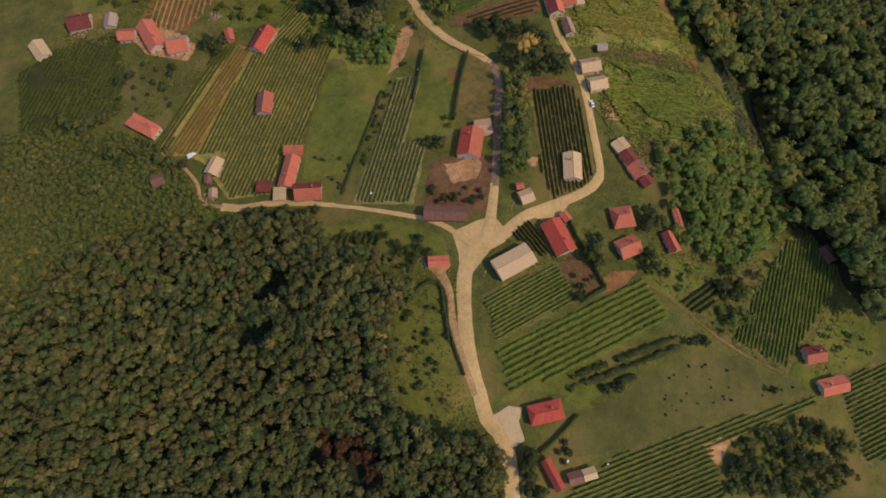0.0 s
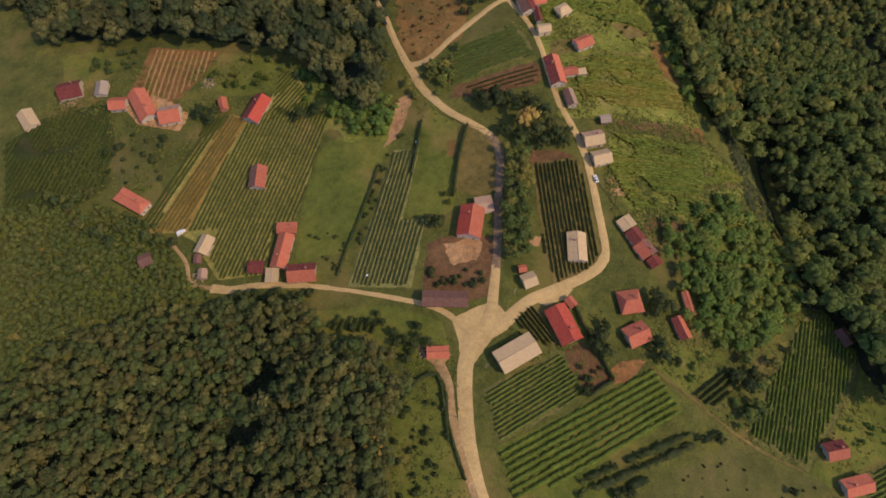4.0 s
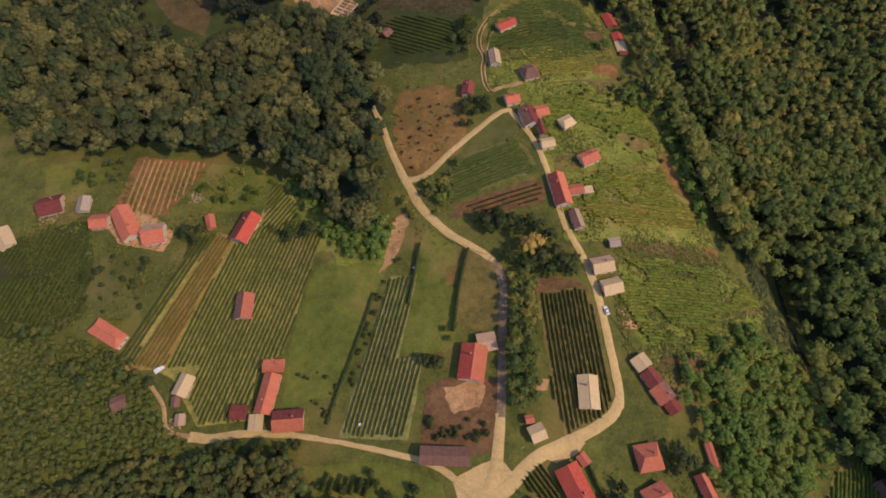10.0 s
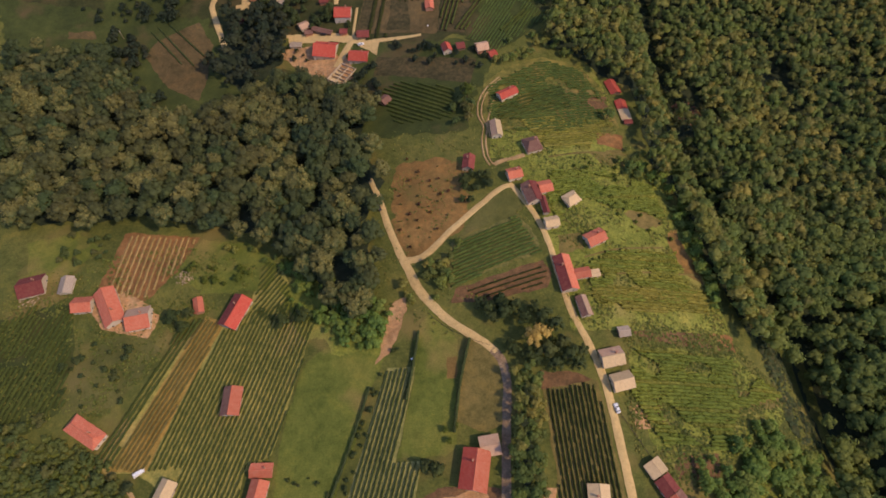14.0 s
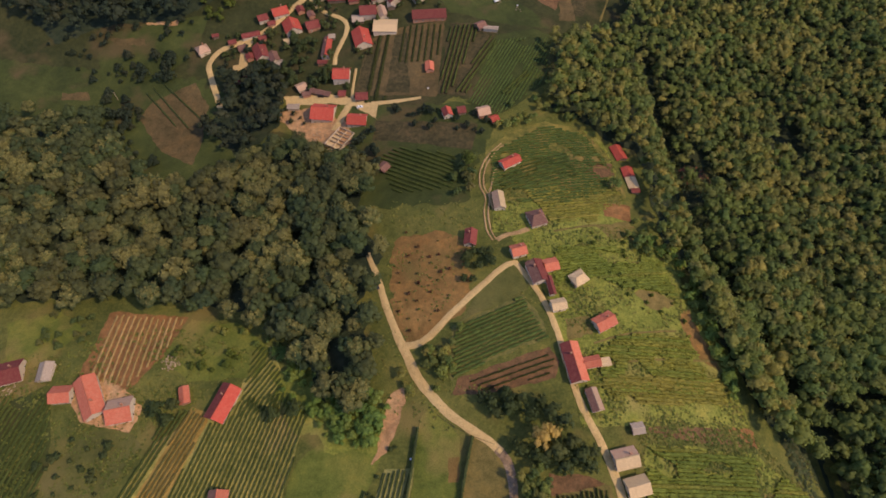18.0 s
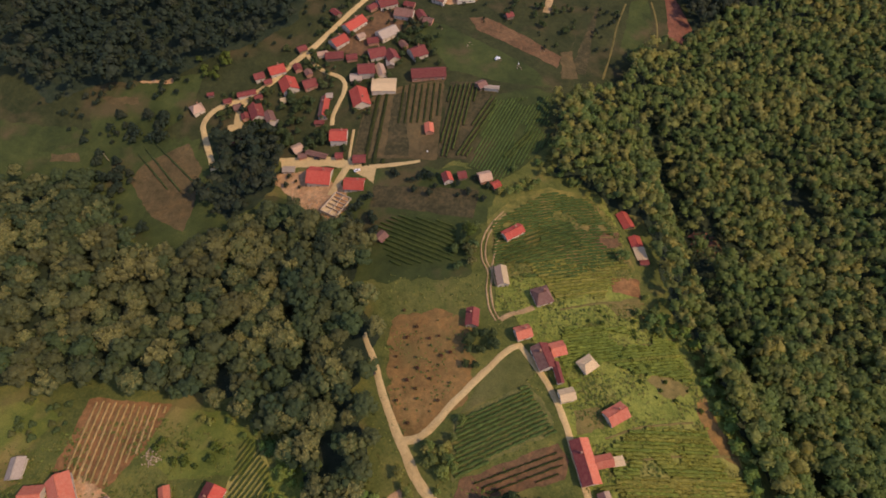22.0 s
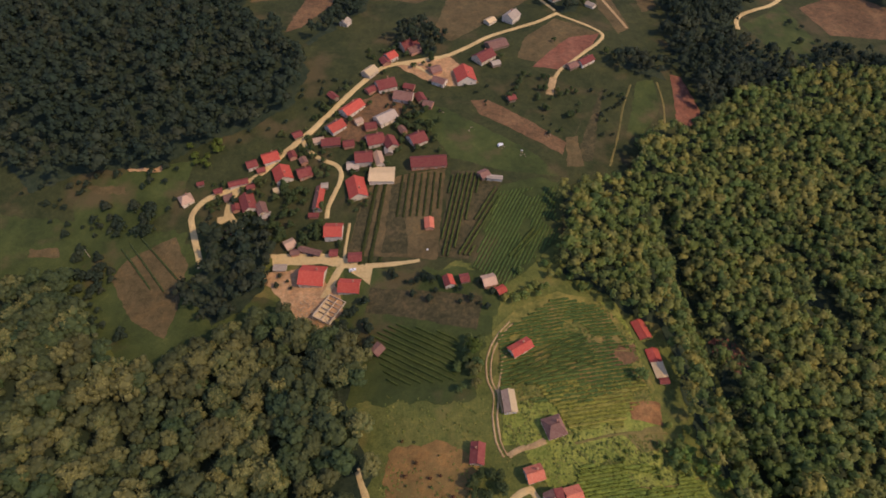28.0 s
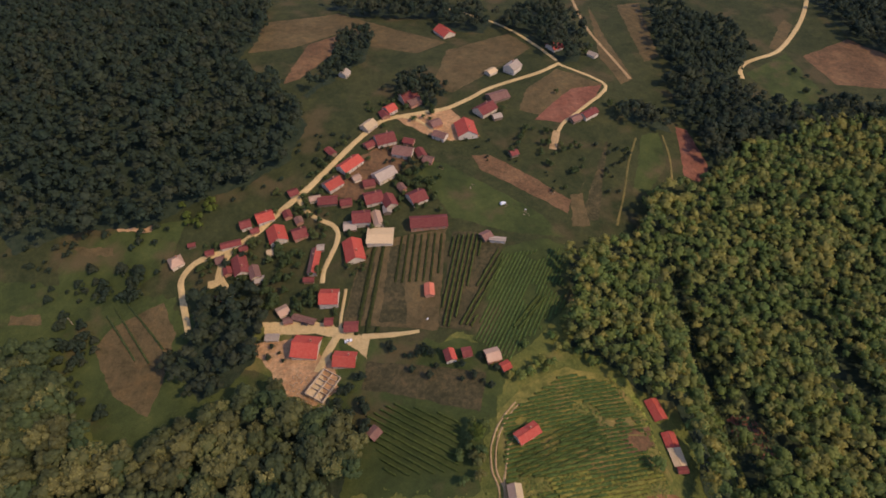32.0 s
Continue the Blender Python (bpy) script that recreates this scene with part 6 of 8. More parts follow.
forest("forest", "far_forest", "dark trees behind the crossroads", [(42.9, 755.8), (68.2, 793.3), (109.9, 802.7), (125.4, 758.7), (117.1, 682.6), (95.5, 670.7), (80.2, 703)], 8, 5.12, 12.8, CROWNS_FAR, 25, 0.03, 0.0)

forest("thicket", "scrub", "uneven green thicket between the vine plots", [(111.4, 4.6), (122.3, 12.4), (140.7, 16.8), (159.2, 19.7), (164.7, 11.1), (165.8, -5.4), (146.0, -10.0), (111.2, -10.5)], 3.6, 2.3, 3.4, CROWNS_NEAR, 97, 0.22, 0.0, floor="meadow")

# ---------------------------------------------------------------- houses of the near ridge
house(50.1, 91, -65.8, 16.5, 9.76, "red", "white", where='beside the crossroads')
house(54.1, 101, -55.1, 4.8, 4.16, "coral", "wood", "shed", eaves=2.71, chimney=0, windows=False, pitch=24)
house(30.1, 78.4, 30.7, 17.6, 10.1, "pale", "cream", "barn", eaves=4.01, chimney=0, windows=False, pitch=14)
house(80, 102.4, 9.3, 10.2, 10.4, "coral", "wood", hip=0.5)
house(81.1, 88.2, 24.4, 10.1, 9.28, "coral", "white")
house(101.6, 92.2, 107.8, 10.2, 5.28, "coral", "white", eaves=3.07, half='maroon', chimney=0)
house(106.9, 103.5, -81.5, 11.2, 3.2, "coral", "white", "shed", eaves=2.71, chimney=0, windows=False, pitch=24)
house(40.8, 17.4, 13.9, 13.6, 7.68, "red", "white", hip=0.6, where='beside a concrete yard')
house(42.6, -4.64, 117.5, 11.8, 4, "red", "white", "shed", eaves=2.71, half='maroon', chimney=0, windows=False, pitch=24)
house(51, -5.6, 15.7, 5.44, 4.64, "brown", "wood", "shed", eaves=2.71, chimney=0, windows=False, pitch=24)
house(56.5, -4.16, 16.2, 5.28, 4.48, "pale", "wood", "shed", eaves=2.71, chimney=0, windows=False, pitch=24)
house(159.2, 44.6, 11.9, 9.12, 7.36, "coral", "white", half='maroon')
house(164.2, 31.7, 13.2, 12, 7.04, "coral", "white", chimney=-1)
house(180.6, 93.3, -66.4, 8, 6.08, "brown", "wood", "shed", eaves=2.71, chimney=0, windows=False, pitch=24)
house(-1.76, 78.4, 3.1, 9.12, 5.28, "coral", "cream", "shed", eaves=2.71, chimney=0, windows=False, pitch=24)
house(36.8, 110.4, 22.7, 6.4, 6.72, "pale", "cream", "shed", eaves=2.71, chimney=0, windows=False, pitch=24)
house(34.1, 115.5, 10.7, 3.68, 3.52, "coral", "wood", "shed", eaves=2.71, chimney=0, windows=False, pitch=24)
house(58.7, 126.7, 88.7, 13.9, 8.64, "pale", "white", pitch=24, where='among the vines')
house(11.8, 137.9, 81.7, 15.4, 11.2, "coral", "white", eaves=3.78, half='red', where='beside the lane')
house(17.8, 147, 10.5, 8.16, 8.16, "pink", "cream", "lean_to_house", chimney=0, windows=False, pitch=12)
house(0.8, 101.3, -0.5, 19.5, 7.2, "brown", "wood", "barn", chimney=0, windows=False, pitch=22)
house(83, 140.2, -58, 6.2, 7.6, "pale", "white", "shed", eaves=2.9, chimney=0, windows=False, pitch=18)
house(86.4, 134, -58, 6.9, 7.2, "maroon", "white", eaves=3.1, chimney=0, pitch=26)
house(90.2, 127.6, -58, 7.6, 8.4, "coral", "white", half='brown')
house(94, 122.2, -58, 5, 6.2, "maroon", "wood", "shed", eaves=2.7, chimney=0, windows=False, pitch=22)
house(-63.2, 114.6, 5.9, 12.8, 8.96, "coral", "white", half='maroon', where='beside the lane')
house(-73.8, 125.6, 83.2, 17.1, 7.52, "coral", "white", "longhouse", chimney=-1)
house(-73.4, 137.6, 2.6, 9.28, 5.76, "coral", "brick", "shed", eaves=2.71, chimney=1, windows=False, pitch=24)
house(-77, 113.9, -86.3, 6.88, 6.08, "pale", "cream", "shed", eaves=2.71, pitch=8, chimney=0, windows=False)
house(-85, 118.1, 0.1, 7.2, 6.08, "maroon", "wood", "shed", eaves=2.71, chimney=0, windows=False, pitch=24)
house(-91.7, 165.3, 92.4, 12.5, 8.32, "coral", "white", eaves=3.07, half='brown', chimney=0, where='among vines')
house(-99.2, 207.2, 72, 16.5, 9.6, "red", "white", half='maroon', where='above the vines')
house(-111.2, 129.1, 74.4, 9.44, 6.88, "pale", "white", eaves=3.07, chimney=0)
house(-113.3, 122.2, -82.2, 4.64, 3.52, "brown", "wood", "shed", eaves=2.71, chimney=0, windows=False, pitch=24)
house(-109.6, 114.9, -83.5, 4.96, 4.16, "pink", "cream", "shed", eaves=2.71, chimney=0, windows=False, pitch=24)
house(-151, 151.8, -27.7, 17.4, 7.68, "coral", "white", hip=0.6, where='beside the wood')
house(-137.6, 121.6, 26.9, 6.08, 6.56, "brown", "brick", "shed", eaves=2.71, chimney=0, windows=False, pitch=24)
house(-173.4, 210.4, 5.7, 9.44, 8.16, "coral", "white", chimney=0)
house(-160, 209.4, -56.1, 20.6, 9.76, "coral", "white", where='in the farmyard')
house(-144, 203.4, 13.4, 10.9, 11.4, "coral", "white", half='pink')
house(-117.8, 210.7, -69.9, 8.32, 4.64, "coral", "brick", "shed", eaves=2.71, chimney=0, windows=False, pitch=24)
house(-203.5, 221, 17.7, 12.3, 11.5, "maroon", "cream")
house(-186.4, 221.4, -82.1, 9.44, 6.72, "grey", "white", "shed", eaves=2.71, chimney=0, windows=False, pitch=24)
house(-220.5, 201.6, -50.3, 13, 8.32, "pale", "cream", "shed", eaves=2.71, chimney=0, windows=False, pitch=24)
house(71, 184, 12.9, 10.1, 8.32, "pale", "white", half='pink', where='beside the lane')
house(74.2, 173.8, 14.9, 9.28, 7.84, "pale", "cream", chimney=0)
house(54.6, 223, 100.2, 18.2, 8.32, "coral", "white", half='maroon', where='beside the lane')
house(62.4, 223.5, 11.3, 7.84, 5.44, "coral", "white", "shed", eaves=2.71, chimney=0, windows=False, pitch=24)
house(68.3, 223.7, 9.3, 5.12, 4, "pale", "cream", "shed", eaves=2.71, pitch=6, chimney=0, windows=False)
house(61.4, 207, 103.5, 10.1, 5.28, "pink", "white", eaves=3.07, half='brown', chimney=0)
house(78.2, 196, 9.2, 5.44, 4.96, "grey", "wood", "shed", eaves=2.71, chimney=0, windows=False, pitch=24)
house(70.7, 242.7, 28.2, 10.1, 7.52, "coral", "white")
house(61.6, 265, 33, 8, 7.2, "pale", "cream", hip=0.5, chimney=0)
house(50.4, 250.4, 13.2, 7.2, 5.92, "pale", "cream", chimney=0)
house(47.8, 260.5, -80.7, 10.1, 3.36, "maroon", "white", eaves=3.07, chimney=0)
house(42.1, 268, 106.6, 12.2, 8.64, "maroon", "white", half='brown', where='beside the lane')
house(49.1, 272.3, 15.1, 7.2, 7.2, "coral", "white", "shed", eaves=2.71, chimney=0, windows=False, pitch=24)
house(33.9, 280.5, 17.3, 7.84, 6.88, "coral", "white")
house(10.6, 289.3, 84.5, 9.6, 6.56, "maroon", "white", where='by an orchard')
house(44.6, 300.8, 18.5, 9.12, 9.76, "brown", "cream", hip=0.5)
house(25.8, 312.8, 95.9, 11.2, 6.4, "pale", "white", half='pink', chimney=0)
house(33.4, 341.6, 32.2, 12, 6.72, "red", "cream", where='on the hilltop meadow')
house(99.5, 358.7, -74.6, 11.4, 7.04, "red", "wood", "shed", eaves=2.71, chimney=0, windows=False, pitch=24)
house(102.2, 343, -83.1, 7.84, 6.72, "red", "wood", "shed", eaves=2.71, chimney=0, windows=False, pitch=24)
house(103, 334.9, -82.7, 8.64, 6.24, "pale", "white", "shed", eaves=2.71, pitch=10, chimney=0, windows=False)
house(103.4, 328.5, 3.9, 4.96, 3.36, "maroon", "wood", "shed", eaves=2.71, chimney=0, windows=False, pitch=24)
house(-38.4, 345.4, 50.9, 6.24, 6.4, "brown", "brick", "shed", eaves=2.71, chimney=0, windows=False, pitch=24)

# ---------------------------------------------------------------- houses of the hamlet
house(-2.08, 384.8, 106.4, 7.36, 6.08, "red", "white", half='maroon', chimney=0)
house(6.56, 386.6, 12.4, 5.44, 6.08, "maroon", "wood", "shed", eaves=2.71, chimney=0, windows=False, pitch=24)
house(19.8, 384.2, 17.3, 7.84, 8, "pink", "brick", chimney=0)
house(26.1, 377.9, 29.2, 5.44, 5.44, "red", "wood", "shed", eaves=2.71, chimney=0, windows=False, pitch=24)
house(-58.4, 387.5, -2.4, 12.6, 9.92, "red", "white")
house(-81.3, 396.8, -4.9, 15.2, 14.4, "red", "white", eaves=4.25, where='beside the gravel yard')
house(-72.5, 427.4, 1, 11.4, 11.4, "red", "white", eaves=5.43, where='standing above the yard')
house(-61.9, 461.1, -74.1, 17.9, 12.3, "red", "cream")
house(-85.9, 454.9, 91, 20.5, 6.4, "red", "white", eaves=3.07, half='brown')
house(-46.2, 471.4, 0.9, 17, 13.9, "pale", "cream", "barn", eaves=4.01, chimney=0, windows=False, pitch=8)
house(-59.5, 486.4, 7.7, 12.2, 11.8, "maroon", "white", eaves=4.96)
house(-49.3, 485.6, -73.6, 13.4, 6.4, "pink", "cream", chimney=0)
house(-66.5, 481, 7.7, 8.48, 8.48, "grey", "wood", "shed", eaves=2.71, chimney=0, windows=False, pitch=24)
house(-113.1, 475.5, -66.1, 13.9, 12, "red", "white", eaves=3.78)
house(-124, 490.2, 26.8, 11.5, 10.6, "red", "white")
house(-135.7, 484.5, 26, 7.52, 8, "maroon", "white", chimney=0)
house(-98.7, 476.6, 24.6, 9.76, 10.1, "maroon", "brick")
house(-132.6, 453.8, -65.3, 15.2, 9.76, "maroon", "white")
house(-122.4, 448.6, -65, 10.6, 6.88, "brown", "cream", chimney=0)
house(-175, 458.4, 35.7, 8.64, 9.6, "pink", "cream", hip=0.6)
house(-143.4, 431.2, 14.6, 9.12, 5.76, "maroon", "wood", "shed", eaves=2.71, chimney=0, windows=False, pitch=24)
house(-142.2, 470.1, 20.5, 13.1, 5.92, "maroon", "white", "shed", eaves=2.71, chimney=0, windows=False, pitch=24)
house(-167.8, 470.1, 17.6, 4.96, 4, "maroon", "wood", "shed", eaves=2.71, chimney=0, windows=False, pitch=24)
house(-146.7, 458.9, 21.4, 6.08, 6.72, "brown", "wood", "shed", eaves=2.71, chimney=0, windows=False, pitch=24)
house(-99.7, 421.6, 35.7, 7.04, 7.68, "pink", "cream", "shed", eaves=2.71, chimney=0, windows=False, pitch=24)
house(-57.4, 407.8, 4.6, 8.32, 7.2, "maroon", "wood", "shed", eaves=2.71, chimney=0, windows=False, pitch=24)
house(-85.9, 415, -16.2, 14.6, 4.32, "brown", "wood", "shed", eaves=2.71, chimney=0, windows=False, pitch=24)
house(-102.6, 404.6, 1, 8.16, 5.12, "grey", "cream", "shed", eaves=2.71, chimney=0, windows=False, pitch=24)
house(-82.6, 517.3, 45.5, 12.6, 10.9, "red", "white", half='brown')
house(-73, 536.2, 51.1, 18.1, 10.9, "red", "white")
house(-53.6, 504.6, 19.3, 12.5, 12.2, "maroon", "white")
house(-42.6, 501, -66.9, 11.8, 9.12, "maroon", "cream", chimney=0)
house(-24.6, 505.1, 32.9, 11.8, 12.6, "maroon", "white")
house(-16, 482.4, 6.2, 24.2, 11.2, "maroon", "brick", "longhouse", chimney=0)
house(-47.8, 526.6, 39.2, 15.7, 11.4, "grey", "cream", chimney=0)
house(-84, 503, 7.1, 13.4, 8.96, "maroon", "wood", "shed", eaves=2.71, chimney=0, windows=False, pitch=24)
house(-108.6, 509.9, 33.8, 7.04, 7.2, "maroon", "wood", "shed", eaves=2.71, chimney=0, windows=False, pitch=24)
house(-50.7, 564.2, 23.9, 15, 13.3, "maroon", "white")
house(-36.2, 550.6, -12.8, 14.9, 11.4, "brown", "white")
house(-23.7, 549.9, -67.2, 9.92, 7.04, "maroon", "wood", "shed", eaves=2.71, chimney=0, windows=False, pitch=24)
house(-36, 618.1, 33.6, 14.7, 15, "maroon", "cream")
house(-49.6, 601.1, 45.4, 9.28, 10.1, "red", "white", chimney=0)
house(-64, 579.2, 55.2, 11.7, 9.6, "pale", "cream", chimney=0)
house(-88.2, 548.8, -48.6, 9.44, 5.76, "maroon", "wood", "shed", eaves=2.71, chimney=0, windows=False, pitch=24)
house(9.44, 577, -79.1, 18.2, 15.4, "red", "white")
house(-9.92, 569.8, -28.2, 11, 8, "brown", "white", chimney=0)
house(24.8, 602.9, 42.6, 16.8, 12.8, "maroon", "cream")
house(35.8, 621.1, 27.9, 17, 12.6, "brown", "wood", "shed", eaves=2.71, chimney=0, windows=False, pitch=24)
house(50.7, 663.2, 53.2, 13.3, 11.7, "grey", "white", eaves=4.96)
house(32.2, 659, 42.9, 9.6, 8, "pale", "cream", "shed", eaves=2.71, chimney=0, windows=False, pitch=24)
house(92.3, 705, 32.4, 12, 12.8, "red", "white")
house(105.3, 598.2, 38.6, 14.9, 8, "maroon", "white")
house(94.1, 592.3, 32.8, 9.76, 7.36, "brown", "wood", "shed", eaves=2.71, chimney=0, windows=False, pitch=24)
house(-8.16, 738.7, -56.8, 19.2, 14.2, "red", "cream")
house(43.4, 551, 23.7, 6.4, 7.04, "maroon", "wood", "shed", eaves=2.71, chimney=0, windows=False, pitch=24)
house(-91.7, 651.8, 70, 8.96, 8, "grey", "white", chimney=0)
house(20.2, 470.4, 34.2, 7.04, 7.36, "brown", "wood", "shed", eaves=2.71, chimney=0, windows=False, pitch=24)
house(27.2, 467.5, -6.3, 10.6, 3.84, "grey", "white", "shed", eaves=2.71, pitch=8, chimney=0, windows=False)
house(-14.1, 429, -85.3, 8.96, 5.92, "coral", "brick", "shed", eaves=2.71, chimney=0, windows=False, pitch=24)
house(124.8, 692.2, -44.7, 9.12, 7.04, "grey", "white", "shed", eaves=2.71, chimney=0, windows=False, pitch=24)
house(-109.3, 491.7, -63.1, 7.36, 5.76, "maroon", "brick", "shed", eaves=2.71, chimney=0, windows=False, pitch=24)
house(-100.8, 486.6, -61.7, 6.4, 5.44, "brown", "brick", "shed", eaves=2.71, chimney=0, windows=False, pitch=24)
house(-128.6, 479.8, 23.9, 5.92, 4.96, "maroon", "brick", "shed", eaves=2.71, chimney=0, windows=False, pitch=24)
house(-154.7, 464.2, 23.2, 5.76, 4.8, "maroon", "brick", "shed", eaves=2.71, chimney=0, windows=False, pitch=24)
house(-133.4, 466.7, 22.9, 5.76, 4.8, "maroon", "brick", "shed", eaves=2.71, chimney=0, windows=False, pitch=24)
house(-140, 450.7, -67.6, 6.56, 5.6, "maroon", "brick", "shed", eaves=2.71, chimney=0, windows=False, pitch=24)
house(-118.4, 443.8, 18.9, 6.24, 5.6, "grey", "wood", "shed", eaves=2.71, chimney=0, windows=False, pitch=24)
house(-92.8, 504.6, 17.4, 8, 5.44, "pink", "cream", "shed", eaves=2.71, chimney=0, windows=False, pitch=24)
house(-71.5, 501, 12.6, 8.16, 7.04, "maroon", "brick", "shed", eaves=2.71, chimney=0, windows=False, pitch=24)
house(-57.8, 518.4, 15.3, 8.64, 7.68, "maroon", "brick", "shed", eaves=2.71, chimney=0, windows=False, pitch=24)
house(-35.2, 514.4, -58.2, 7.52, 5.28, "brown", "brick", "shed", eaves=2.71, chimney=0, windows=False, pitch=24)
house(-43.5, 493.9, -81.3, 7.2, 5.92, "grey", "wood", "shed", eaves=2.71, chimney=0, windows=False, pitch=24)
house(-83.4, 464.8, 6.8, 4.96, 5.28, "grey", "wood", "shed", eaves=2.71, chimney=0, windows=False, pitch=24)
house(-87.4, 441.6, 2.5, 6.88, 4, "maroon", "brick", "shed", eaves=2.71, chimney=0, windows=False, pitch=24)
house(-95.2, 414.9, 10, 5.92, 4.64, "brown", "brick", "shed", eaves=2.71, chimney=0, windows=False, pitch=24)
house(-70.9, 412.2, 2.9, 5.28, 5.28, "maroon", "brick", "shed", eaves=2.71, chimney=0, windows=False, pitch=24)
house(-32, 612.5, 38.3, 11, 10.7, "brown", "brick", "shed", eaves=2.71, chimney=0, windows=False, pitch=24)
house(-53.3, 594.4, -62.7, 8.96, 7.52, "maroon", "brick", "shed", eaves=2.71, chimney=0, windows=False, pitch=24)
house(-13.8, 585, 30.4, 8.96, 9.44, "brown", "brick", "shed", eaves=2.71, chimney=0, windows=False, pitch=24)
house(-32.8, 562.7, -15.4, 8.8, 6.72, "maroon", "brick", "shed", eaves=2.71, chimney=0, windows=False, pitch=24)
house(-17.9, 542.6, -17.5, 7.68, 7.36, "brown", "brick", "shed", eaves=2.71, chimney=0, windows=False, pitch=24)
house(33.6, 594.1, 21.9, 7.68, 6.88, "grey", "wood", "shed", eaves=2.71, chimney=0, windows=False, pitch=24)
house(-61.4, 557.9, 41.8, 8.16, 7.2, "maroon", "brick", "shed", eaves=2.71, chimney=0, windows=False, pitch=24)
house(-66.9, 523.2, 33.4, 6.08, 6.08, "pink", "cream", "shed", eaves=2.71, chimney=0, windows=False, pitch=24)
house(-115.4, 463, 19.8, 4.32, 4.8, "pale", "cream", "shed", eaves=2.71, chimney=0, windows=False, pitch=24)

# ---------------------------------------------------------------- vineyards and crops
CROP_GAPS += [(93.3, 258.1, 4.8), (98.1, 257.4, 5.44), (104.3, 255.4, 4.8), (86.4, 341.8, 5.12), (91, 308.2, 8), (115.4, 245.9, 6.4), (117.8, 236.8, 6.4), (120.3, 229.3, 6.4), (74.6, 349.9, 2.56), (84.8, 351.2, 2.56), (66.6, 297.9, 2.4), (75.7, 299.5, 2.4), (85, 301, 2.4), (81.4, 246.9, 3.2), (71, 223.5, 2.56), (94.2, 226.7, 2.56), (113.1, 228.2, 2.56), (89.1, 238.9, 2.24), (103.2, 241.6, 2.24)]
vineyard("leafy green vine rows in a small plot beside the road", [(17.8, 63.7), (28, 69.4), (48.3, 79), (57.8, 63.8), (23.4, 45.1)], ((16, 55), (42.6, 71)), 1.68, material='vine_bright', leaf=0.64, density=7.5, seed=3, width=0.72, tall=1.28, ragged=0.3)
vineyard("tall bright green leafy crop rows", [(28, 24.8), (22.7, 42.6), (58.7, 59.4), (87, 74.1), (96.3, 58.4), (52.2, 33.1)], ((24.8, 32.3), (89.1, 66.1)), 2.56, material='vine_bright', width=1.52, tall=1.5, ragged=0.3, leaf=0.8, density=9.38, seed=4, name='crop_plot', row='crop_strip')
vineyard("dark green vine rows on sloping ground", [(47.2, -12.8), (67.8, 2.24), (106.1, 14.1), (155.8, 27.2), (157.1, 24.2), (107, 5.12), (109.6, -13.4), (96, -24)], ((60.3, -8.32), (155.7, 26.7)), 1.76, material='vine_bright', seed=5, tall=1.36, width=0.64, ragged=0.25, density=7.5)
vineyard("fine green vine rows near the wood", [(124.8, 50.2), (139.2, 71.4), (163, 99.7), (177.4, 103.8), (184.5, 85.4), (175, 71), (146.2, 39.2)], ((147.4, 41.6), (170.9, 96)), 1.76, material='vine_bright', seed=6, density=6.88, width=0.64, tall=1.28, ragged=0.25)
vineyard("dark vine rows in a small sloping plot", [(101.9, 65.1), (120, 77.4), (126.7, 73.1), (112.6, 59.4)], ((103, 63.8), (121, 76)), 2.4, material='vine', seed=7)
vineyard("green vine rows at the edge of the village", [(169.6, 30.6), (175.4, 36.6), (203.7, 47.5), (199.2, 7.68), (171.8, 1.76)], ((170.9, 30.6), (202.2, 43.7)), 1.76, material='vine_bright', seed=8, tall=1.36, width=0.64, ragged=0.25)
vineyard("few dark vine rows beside a barn", [(29.9, 92.5), (38.4, 101.1), (46.9, 85.1), (41.9, 82.2)], ((33.8, 98.1), (44.3, 83.7)), 1.76, tall=1.44, width=0.56, material='vine_dark', seed=9)
vineyard("short vine rows below the lane", [(-48.5, 94.6), (-26.4, 92.6), (-28, 86.9), (-46.6, 88.5)], ((-47, 94.6), (-49, 87.7)), 2.72, material='vine', seed=10)
vineyard("long rows of trained vines on a gentle slope", [(-121.8, 137.6), (-113.9, 165.6), (-106.2, 193.4), (-97.6, 208.3), (-72.6, 212.6), (-60.5, 202.6), (-65.3, 172.2), (-70.1, 144), (-72.8, 143), (-81.3, 137.4), (-80.8, 115.5), (-101.8, 113.3), (-108.2, 124.5), (-107.8, 138.6)], ((-103.5, 115.5), (-87.7, 178.1)), 2, material='vine', seed=11, tall=1.1, width=0.46, leaf=0.36, density=9)
vineyard("half-dry vine rows on bleached soil", [(-137.4, 137.4), (-114, 204), (-105, 201), (-115, 166.9), (-123, 137.6)], ((-137, 136), (-114.6, 195.8)), 2, material='vine_half', seed=12, tall=1.28, width=0.448, density=7.5)
vineyard("green vine rows beside the bleached strip", [(-144.8, 138.2), (-124, 200), (-115, 204.5), (-138.2, 137.9)], ((-137, 136), (-114.6, 195.8)), 2, material='vine', seed=32, tall=1.44, width=0.48, density=5.62)
vineyard("vine rows at the top of the slope", [(-91.5, 201.6), (-92, 218), (-91.1, 237.2), (-85.5, 234.6), (-74.9, 218.6), (-75.5, 204.0)], ((-94.7, 208.3), (-85.9, 223)), 2.16, material='vine', seed=13, tall=1.1, width=0.46, leaf=0.384)
